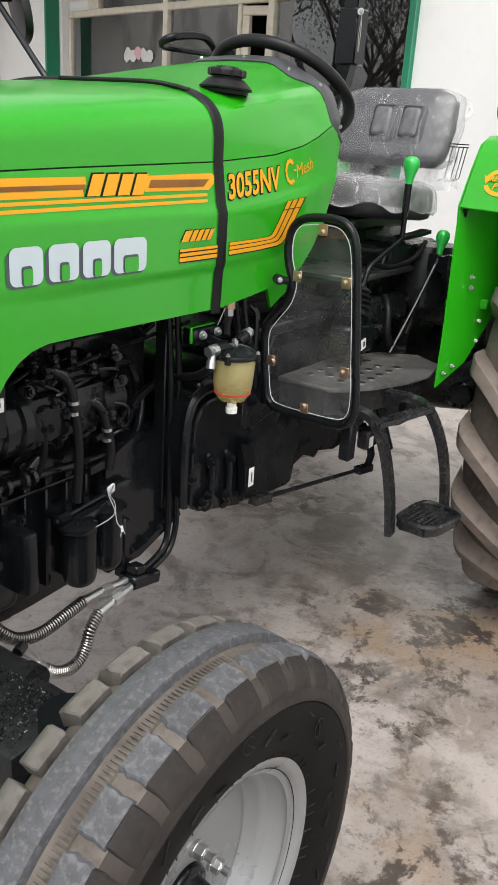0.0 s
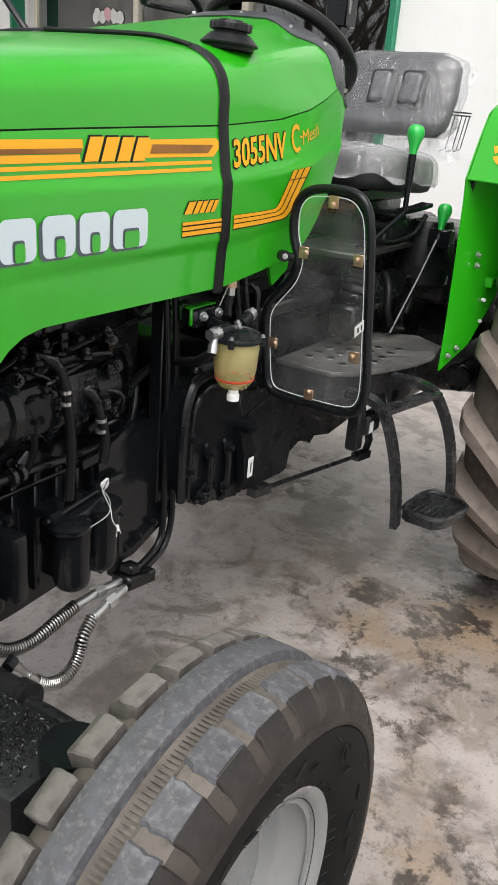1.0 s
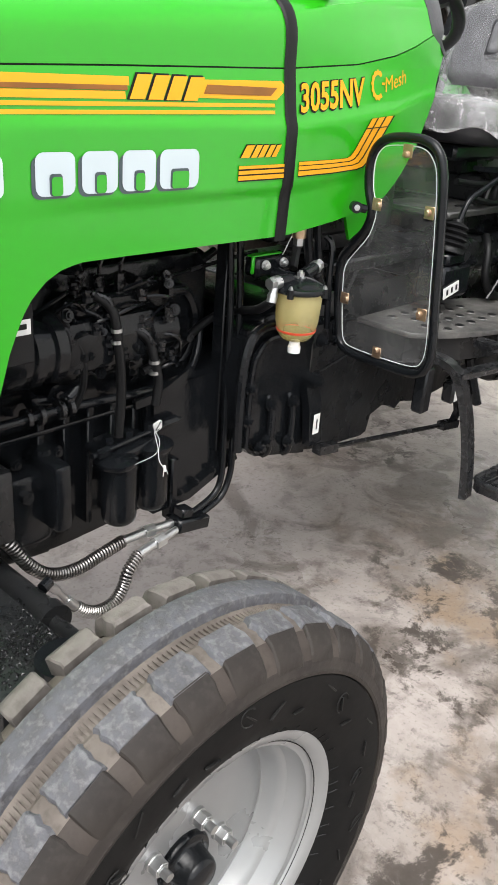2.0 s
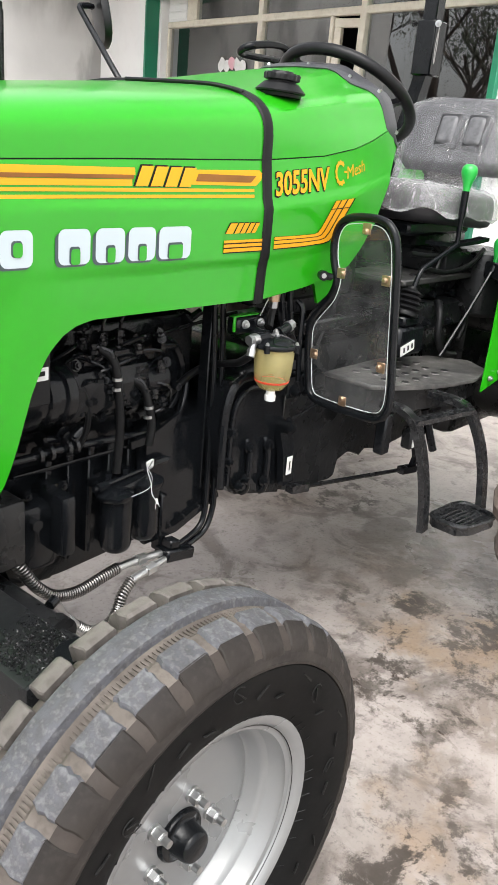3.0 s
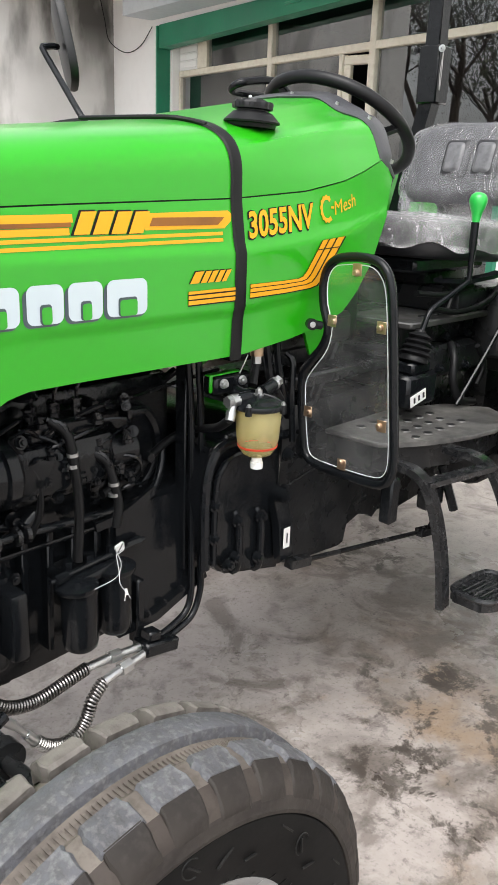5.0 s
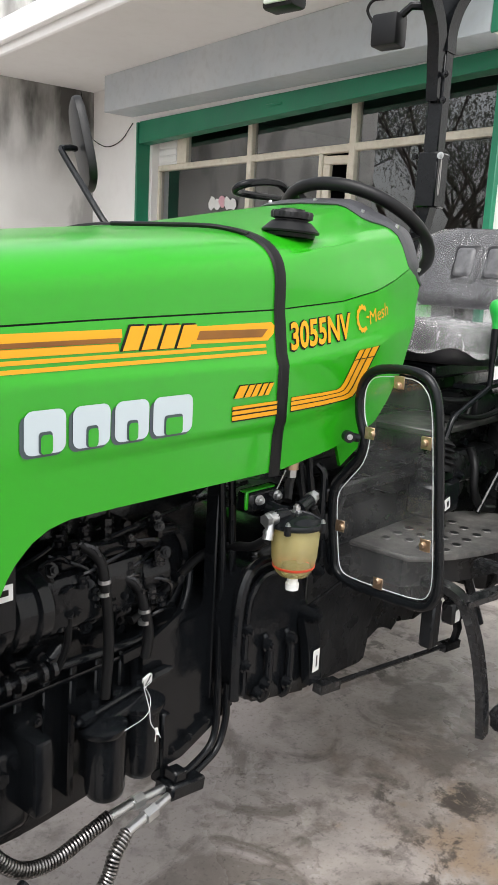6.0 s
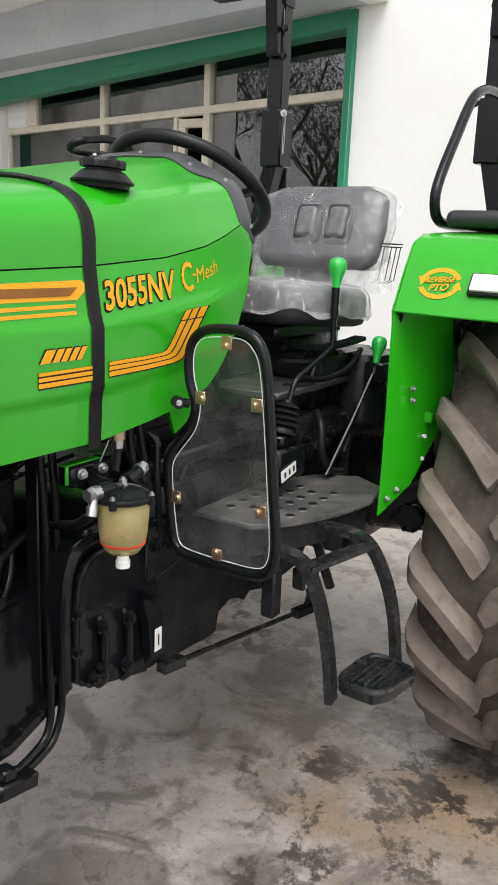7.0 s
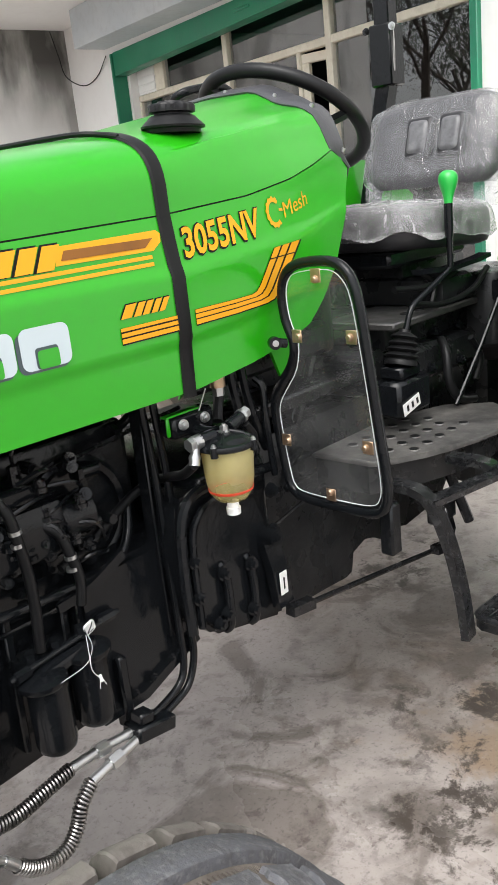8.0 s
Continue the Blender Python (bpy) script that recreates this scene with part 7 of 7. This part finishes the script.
# starter, side ribs and a casting front cover to fill the bay
b = bmesh.new()
prism(b, [(0.60, 0.53), (0.70, 0.532), (0.843, 0.584), (0.843, 0.80), (0.60, 0.80)], "y", -0.232, -0.16)
bmesh.ops.bevel(b, geom=b.edges[:], offset=0.010, segments=2, affect="EDGES")
part("side_cover", b, BLACK, tractor, "smooth black engine side cover")
b = bmesh.new()
tube(b, [(0.605, -0.236, 0.540), (0.70, -0.237, 0.541), (0.835, -0.237, 0.591)], 0.006, flat=(0.007, 0.009))
part("cover_flange", b, BLACK, tractor)
for x in (0.63, 0.675, 0.72, 0.765, 0.81):
    b = bmesh.new()
    z = interp(x, (0.60, 0.70, 0.84), (0.538, 0.540, 0.590))
    bolt(b, (x, -0.240, z + 0.014), (0, -1, 0), 0.007, 0.008)
    rod(b, (x, -0.230, z - 0.010), (x, -0.230, z + 0.004), 0.008, seg=10)
    part("cover_bolt", b, BLACK, tractor)
b = bmesh.new()
tube(b, smooth_line([(0.56, -0.236, 0.772), (0.62, -0.238, 0.780), (0.67, -0.238, 0.800), (0.70, -0.236, 0.812)], 4), 0.005, flat=(0.004, 0.008))
part("cover_rib", b, BLACK, tractor)
b = bmesh.new()
box(b, (0.285, -0.245, 0.565), (0.375, -0.12, 0.705), 0.014, seg=2)
bolt(b, (0.345, -0.246, 0.685), (0, -1, 0), 0.008, 0.009)
rod(b, (0.375, -0.215, 0.575), (0.375, -0.215, 0.735), 0.020, seg=20)
part("mount_casting", b, BLACK, tractor, "black engine mount casting")
b = bmesh.new()
box(b, (0.355, -0.285, 0.600), (0.388, -0.17, 0.725), 0.008, seg=2)
part("mount_arm", b, BLACK, tractor)
b = bmesh.new()
rod(b, (0.32, -0.244, 0.67), (0.32, -0.256, 0.67), 0.012, seg=6)
part("mount_nut", b, BLACK, tractor)
# ribbed lower side of the block with a bolted flange
for k in range(5):
    b = bmesh.new()
    x = 0.37 + 0.052 * k
    prism(b, [(x, 0.54), (x + 0.012, 0.54), (x + 0.020, 0.78), (x + 0.004, 0.78)], "y", -0.206, -0.18)
    bmesh.ops.bevel(b, geom=b.edges[:], offset=0.003, segments=1, affect="EDGES")
    part("block_rib", b, BLACK, engine)
b = bmesh.new()
box(b, (0.30, -0.208, 0.750), (0.60, -0.18, 0.760), 0.003, seg=2)
part("block_flange", b, BLACK, engine)
for x, z in ((0.32, 0.72), (0.40, 0.72)):
    b = bmesh.new()
    rod(b, (x, -0.18, z), (x, -0.222, z), 0.012, seg=14)
    bolt(b, (x, -0.222, z), (0, -1, 0), 0.008, 0.008)
    part("block_boss", b, BLACK, engine)
# two lubricating pipes that run down and forward to the steering block
for dx, dy in ((0.0, 0.0), (0.022, -0.004)):
    b = bmesh.new()
    tube(b, smooth_line([(0.775 + dx, -0.245 + dy, 1.06), (0.783 + dx, -0.248 + dy, 0.92), (0.785 + dx, -0.25 + dy, 0.75), (0.787 + dx, -0.25 + dy, 0.62), (0.786 + dx, -0.25 + dy, 0.565), (0.772 + dx * 0.6, -0.252 + dy, 0.532 - dx * 0.6), (0.735 + dx * 0.2, -0.255 + dy, 0.515 - dx * 0.6), (0.66, -0.262 + dy, 0.503 - dx * 0.6)], 6), 0.0072, 10)
    part("steering_pipe", b, BLACK, tractor, "black steel steering pipe")
b = bmesh.new()
box(b, (0.770, -0.244, 0.62), (0.776, -0.215, 1.05), 0.002)
part("pipe_bracket", b, BLACK, tractor)
b = bmesh.new()
m = Matrix.Translation((0.675, -0.262, 0.500)) @ pose(0, 0, 0, 0, 10, 0)
box(b, (-0.04, -0.028, -0.014), (0.045, 0.02, 0.014), 0.004, m)
box(b, (-0.03, -0.02, 0.014), (0.0, 0.01, 0.034), 0.003, m)
blk = part("pipe_clamp_block", b, BLACK, tractor, "black pipe clamp block")
b = bmesh.new()
box(b, (0.645, -0.25, 0.50), (0.665, -0.22, 0.64), 0.004)
part("clamp_stay", b, BLACK, blk)


# ---- steering hoses in coiled spring guards ----
def spring_hose(label, pts, r, turns_per_m, ends):
    path = smooth_line(pts, 14)
    b_ = bmesh.new()
    tube(b_, path, r * 0.80, 10)
    h_ = part("steering_hose", b_, RUBBER, tractor, label)
    # helix along the path
    P = [Vector(p) for p in path]
    L = [0.0]
    for a, c in zip(P, P[1:]):
        L.append(L[-1] + (c - a).length)
    total = L[-1]
    n = int(total * turns_per_m * 10)
    hel = []
    up = Vector((0, 0, 1))
    for i in range(n + 1):
        d = total * i / n
        k = min(max(int(np.searchsorted(L, d)) - 1, 0), len(P) - 2)
        f_ = (d - L[k]) / (L[k + 1] - L[k])
        p = P[k].lerp(P[k + 1], f_)
        t = (P[k + 1] - P[k]).normalized()
        s_ = t.cross(up).normalized()
        u_ = s_.cross(t)
        a = 2 * math.pi * d * turns_per_m
        hel.append(p + s_ * r * math.cos(a) + u_ * r * math.sin(a))
    b_ = bmesh.new()
    tube(b_, hel, 0.0026, 6)
    part("spring_guard", b_, SPRING, h_, "coiled bright steel spring guard")
    for a, c, rr in ends:
        b_ = bmesh.new()
        rod(b_, a, c, rr, seg=6 if rr > 0.011 else 14)
        part("hose_fitting", b_, ZINC, h_, "zinc plated hose fitting")
    return h_


spring_hose("steering hose in a spring guard behind the axle", [(0.262, -0.225, 0.62), (0.285, -0.250, 0.590), (0.308, -0.264, 0.550), (0.345, -0.272, 0.518), (0.400, -0.272, 0.505), (0.465, -0.270, 0.513), (0.510, -0.268, 0.519)], 0.0105, 165,
            [((0.510, -0.268, 0.519), (0.580, -0.264, 0.515), 0.0088), ((0.562, -0.2645, 0.516), (0.586, -0.264, 0.514), 0.0135), ((0.586, -0.264, 0.514), (0.64, -0.264, 0.508), 0.008)])
spring_hose("steering hose in a spring guard, looping down", [(0.530, -0.290, 0.492), (0.500, -0.296, 0.470), (0.486, -0.300, 0.445), (0.462, -0.304, 0.424), (0.428, -0.306, 0.420), (0.396, -0.306, 0.434), (0.374, -0.305, 0.455)], 0.0105, 165,
            [((0.530, -0.290, 0.492), (0.590, -0.285, 0.498), 0.0088), ((0.572, -0.286, 0.496), (0.598, -0.284, 0.498), 0.0135), ((0.598, -0.284, 0.498), (0.64, -0.278, 0.50), 0.008),
             ((0.374, -0.305, 0.455), (0.356, -0.305, 0.478), 0.0088), ((0.356, -0.305, 0.478), (0.325, -0.320, 0.520), 0.006), ((0.325, -0.320, 0.520), (0.298, -0.334, 0.552), 0.0085)])

# ---- front axle ----
b = bmesh.new()
box(b, (-0.30, -0.20, 0.60), (0.255, 0.20, 0.745), 0.012, seg=2)
bol = part("front_bolster", b, BLACK_DULL, tractor, "black front axle bolster casting")
b = bmesh.new()
box(b, (0.0, -0.262, 0.600), (0.292, -0.19, 0.735), 0.010, seg=2)
part("bolster_side", b, BLACK_DULL, bol)
b = bmesh.new()
box(b, (0.055, -0.60, 0.515), (0.185, 0.60, 0.628), 0.008, seg=2)
axle = part("front_axle", b, BLACK_DULL, tractor, "black box section front axle beam")
b = bmesh.new()
rod(b, (0.262, -0.14, 0.535), (0.262, -0.385, 0.535), 0.026, seg=20)
rod(b, (0.262, -0.385, 0.535), (0.262, -0.41, 0.535), 0.031, seg=20)
rod(b, (0.262, -0.41, 0.535), (0.262, -0.60, 0.535), 0.013, seg=14)
box(b, (0.215, -0.60, 0.495), (0.232, -0.20, 0.520), 0.004)
part("steering_cylinder", b, BLACK_DULL, axle, "black steering cylinder behind the axle")
b = bmesh.new()
rod(b, (0.285, -0.34, 0.552), (0.302, -0.335, 0.556), 0.010, seg=12)
part("cylinder_port", b, BLACK, axle)
b = bmesh.new()
rod(b, (0.14, -0.615, 0.34), (0.14, -0.615, 0.66), 0.04, seg=24)
rod(b, (0.204, -0.62, 0.389), (0.204, -0.73, 0.389), 0.045, seg=24)
box(b, (0.11, -0.64, 0.34), (0.24, -0.60, 0.44), 0.01)
part("king_pin", b, BLACK, axle)
rnd_ = random.Random(4)
b = bmesh.new()
for k in range(1500):
    x, y = rnd_.uniform(0.065, 0.178), rnd_.triangular(-0.59, -0.44, -0.53)
    s = rnd_.uniform(0.0012, 0.0034)
    m = Matrix.Translation((x, y, 0.629)) @ Euler((rnd_.uniform(0, 6), rnd_.uniform(0, 6), rnd_.uniform(0, 6))).to_matrix().to_4x4()
    vs_ = [b.verts.new(m @ Vector(v)) for v in ((-s, -s * 0.4, 0), (s, -s * 0.3, 0), (s * 0.7, s * 0.5, 0.001), (-s * 0.6, s * 0.5, 0))]
    b.faces.new(vs_)
tagged(part("paint_grit", b, BLACK_WORN, axle, "rough flaking black grit on the beam", 0), kind="stuff")

# ---- fuel sediment bowl ----
FB = (0.853, -0.357)
b = bmesh.new()
lathe(b, [(0.0, 0.874), (0.012, 0.874), (0.027, 0.880), (0.0365, 0.893), (0.0410, 0.915), (0.0445, 0.972)], Matrix.Translation((FB[0], FB[1], 0)), 40)
bowl = part("sediment_bowl", b, BOWL, tractor, "clear fuel sediment bowl with pale yellow fuel and a red ring")
bowl.visible_shadow = False
b = bmesh.new()
lathe(b, [(0.0350, 0.8935), (0.0382, 0.8960), (0.0390, 0.8995), (0.036, 0.899)], Matrix.Translation((FB[0], FB[1], 0)), 40)
part("red_ring", b, RED, bowl, "red float ring")
b = bmesh.new()
rod(b, (*FB, 0.874), (*FB, 0.862), 0.010, seg=16)
part("drain_neck", b, WHITE_PLASTIC, bowl)
b = bmesh.new()
rod(b, (*FB, 0.863), (*FB, 0.851), 0.0125, 0.0120, seg=18)
part("drain_plug", b, WHITE_PLASTIC, bowl, "white plastic drain plug")
b = bmesh.new()
BC = Matrix.Translation((FB[0], FB[1], 0))
lathe(b, [(0.0, 0.970), (0.046, 0.970), (0.0515, 0.973), (0.0525, 0.978), (0.0505, 0.982), (0.045, 0.9835), (0.040, 0.987), (0.031, 0.992), (0.018, 0.9955), (0.0, 0.9965)], BC, 40)
for k in range(4):
    a = radians(20 + 90 * k)
    rod(b, (FB[0] + 0.049 * math.cos(a), FB[1] + 0.049 * math.sin(a), 0.966), (FB[0] + 0.049 * math.cos(a), FB[1] + 0.049 * math.sin(a), 0.983), 0.0065, seg=14)
for k in range(2):
    a = radians(35 + 90 * k)
    tube(b, smooth_line([(FB[0] - 0.041 * math.cos(a), FB[1] - 0.041 * math.sin(a), 0.986), (FB[0] - 0.022 * math.cos(a), FB[1] - 0.022 * math.sin(a), 0.9945), (FB[0], FB[1], 0.9975), (FB[0] + 0.022 * math.cos(a), FB[1] + 0.022 * math.sin(a), 0.9945), (FB[0] + 0.041 * math.cos(a), FB[1] + 0.041 * math.sin(a), 0.986)], 4), 0.0026, 6)
cover = part("bowl_cover", b, BLACK, tractor, "black cast filter head with bright fittings")
for k in range(4):
    a = radians(20 + 90 * k)
    b = bmesh.new()
    bolt(b, (FB[0] + 0.049 * math.cos(a), FB[1] + 0.049 * math.sin(a), 0.982), (0, 0, 1), 0.0040, 0.005)
    part("cover_screw", b, ZINC, cover, "zinc plated cover screw")
# two ports and the neck that carries the head on its bracket
b = bmesh.new()
tube(b, [(0.835, -0.348, 0.992), (0.805, -0.343, 0.991)], 0.0125, 14)
tube(b, [(0.866, -0.352, 0.997), (0.886, -0.350, 1.002), (0.903, -0.348, 1.007)], [0.014, 0.012, 0.011], 14)
tube(b, [(0.850, -0.340, 0.988), (0.846, -0.320, 0.990), (0.842, -0.300, 0.994)], [0.016, 0.013, 0.014], 12)
part("cover_port", b, BLACK, cover, "black cast ports of the filter head")
b = bmesh.new()
bolt(b, (0.852, -0.357, 0.996), (0, 0, 1), 0.0075, 0.010)
part("bleed_screw", b, ZINC, cover, "zinc plated bleed screw")
b = bmesh.new()
rod(b, (0.808, -0.3435, 0.991), (0.793, -0.342, 0.990), 0.0125, seg=16)
rod(b, (0.794, -0.342, 0.990), (0.783, -0.341, 0.9895), 0.0115, seg=6)
part("banjo_fitting", b, ZINC, cover, "zinc plated banjo fitting")
b = bmesh.new()
rod(b, (0.796, -0.344, 0.984), (0.788, -0.347, 0.964), 0.0078, seg=14)
rod(b, (0.791, -0.3455, 0.972), (0.785, -0.348, 0.956), 0.0092, seg=18)
rod(b, (0.7895, -0.346, 0.969), (0.7884, -0.3465, 0.966), 0.0100, seg=18)
part("hose_end", b, ZINC, cover, "zinc plated hose end")
b = bmesh.new()
rod(b, (0.902, -0.348, 1.0065), (0.908, -0.3475, 1.008), 0.0128, seg=16)
rod(b, (0.907, -0.3475, 1.008), (0.920, -0.346, 1.012), 0.0108, seg=6)
part("banjo_fitting", b, ZINC, cover, "zinc plated blind plug")
b = bmesh.new()
tube(b, smooth_line([(0.905, -0.355, 0.995), (0.935, -0.345, 0.96), (0.95, -0.31, 0.91), (0.955, -0.27, 0.87)], 6), 0.007, 8)
part("return_hose", b, RUBBER, cover)
b = bmesh.new()
box(b, (0.792, -0.302, 0.990), (0.888, -0.265, 1.028), 0.006)
part("mount_block", b, BLACK, cover, "black mounting plate")
for x in (0.812, 0.862):
    b = bmesh.new()
    bolt(b, (x, -0.303, 1.013), (-0.25, -0.95, 0), 0.0070, 0.009)
    part("mount_bolt", b, ZINC, cover, "zinc plated bolt")
b = bmesh.new()
box(b, (0.780, -0.300, 1.029), (0.860, -0.284, 1.0325), 0.001)
box(b, (0.780, -0.300, 0.998), (0.7875, -0.294, 1.031), 0.002)
part("green_bracket", b, GREEN, cover, "green steel bracket")
# tank outlet cock and wire above the bowl
b = bmesh.new()
rod(b, (0.905, -0.30, 1.085), (0.905, -0.30, 1.055), 0.014, seg=12)
ck = part("tank_cock", b, BRASS, tractor, "brass fuel cock under the tank")
b = bmesh.new()
rod(b, (0.905, -0.30, 1.056), (0.905, -0.30, 1.040), 0.011, seg=6)
part("cock_nut", b, ZINC, ck)
b = bmesh.new()
tube(b, smooth_line([(0.905, -0.30, 1.04), (0.90, -0.30, 1.02), (0.885, -0.31, 1.0)], 4), 0.009, 8)
part("cock_pipe", b, RUBBER, ck)
b = bmesh.new()
tube(b, [(0.842, -0.335, 1.070), (0.826, -0.33, 1.036)], 0.0012, 5)
part("lock_wire", b, ZINC, ck)
for x in (0.965, 0.995):
    b = bmesh.new()
    tube(b, smooth_line([(x, -0.27, 1.09), (x, -0.275, 1.04), (x + 0.01, -0.28, 0.98), (x + 0.05, -0.27, 0.90)], 5), 0.009, 8)
    part("stay_tube", b, BLACK, tractor)
b = bmesh.new()
box(b, (0.90, -0.24, 1.03), (1.30, 0.24, 1.10), 0.01)
part("tank_floor", b, BLACK_DULL, tractor)
b = bmesh.new()
prism(b, [(1.06, 1.10), (1.16, 1.12), (1.15, 1.06), (1.09, 1.03)], "y", -0.285, -0.278)
part("tank_bracket", b, GREEN, tractor, "green bracket plate under the tank cover")
b = bmesh.new()
box(b, (0.22, -0.13, 0.99), (0.80, 0.16, 1.10), 0.01)
part("bay_filler", b, BLACK, tractor)

# ---- mirror and exhaust on the far side ----
b = bmesh.new()
tube(b, smooth_line([(0.925, 0.235, 1.470), (0.915, 0.26, 1.50), (0.925, 0.35, 1.58), (0.935, 0.425, 1.645), (0.94, 0.437, 1.658)], 5), 0.0075, 8)
tube(b, [(0.938, 0.437, 1.657), (0.968, 0.437, 1.662), (0.99, 0.452, 1.664)], 0.0075, 8)
mir = part("mirror_arm", b, BLACK, tractor, "bent black mirror arm")
b = bmesh.new()
mm = Matrix.Translation((1.013, 0.452, 1.676)) @ pose(0, 0, 0, -20, 0, 0) @ pose(0, 0, 0, 0, 0, -30)
grid = []
ringp = superring(0, 0, 0, 0.07, 0.108, 36, 3.2)
for w_, sc in ((-0.012, 0.86), (-0.010, 0.96), (0.0, 1.0), (0.008, 0.98), (0.010, 0.93)):
    grid.append([mm @ Vector((w_, p[0] * sc, p[1] * sc)) for p in ringp])
vs = sheet(b, [r + [r[0]] for r in grid])
b.faces.new([v for v in vs[0][:-1]])
bmesh.ops.remove_doubles(b, verts=b.verts[:], dist=1e-5)
part("mirror_shell", b, PLASTIC, mir, "black rounded rear view mirror shell", 50)
b = bmesh.new()
f = b.faces.new([b.verts.new(mm @ Vector((0.0095, p[0] * 0.93, p[1] * 0.93))) for p in ringp])
part("mirror_glass", b, mat("mirror_silver", (0.9, 0.9, 0.9), 0.02, 1.0), mir, "mirror glass", 0)
b = bmesh.new()
rod(b, (0.60, 0.347, 1.35), (0.60, 0.347, 1.615), 0.048, seg=28)
rod(b, (0.60, 0.347, 1.40), (0.60, 0.347, 1.60), 0.050, seg=28)
exh = part("exhaust_silencer", b, BLACK, tractor, "black upright exhaust silencer")
b = bmesh.new()
rod(b, (0.60, 0.347, 1.61), (0.60, 0.347, 2.05), 0.028, seg=20)
part("exhaust_pipe", b, BLACK, exh)
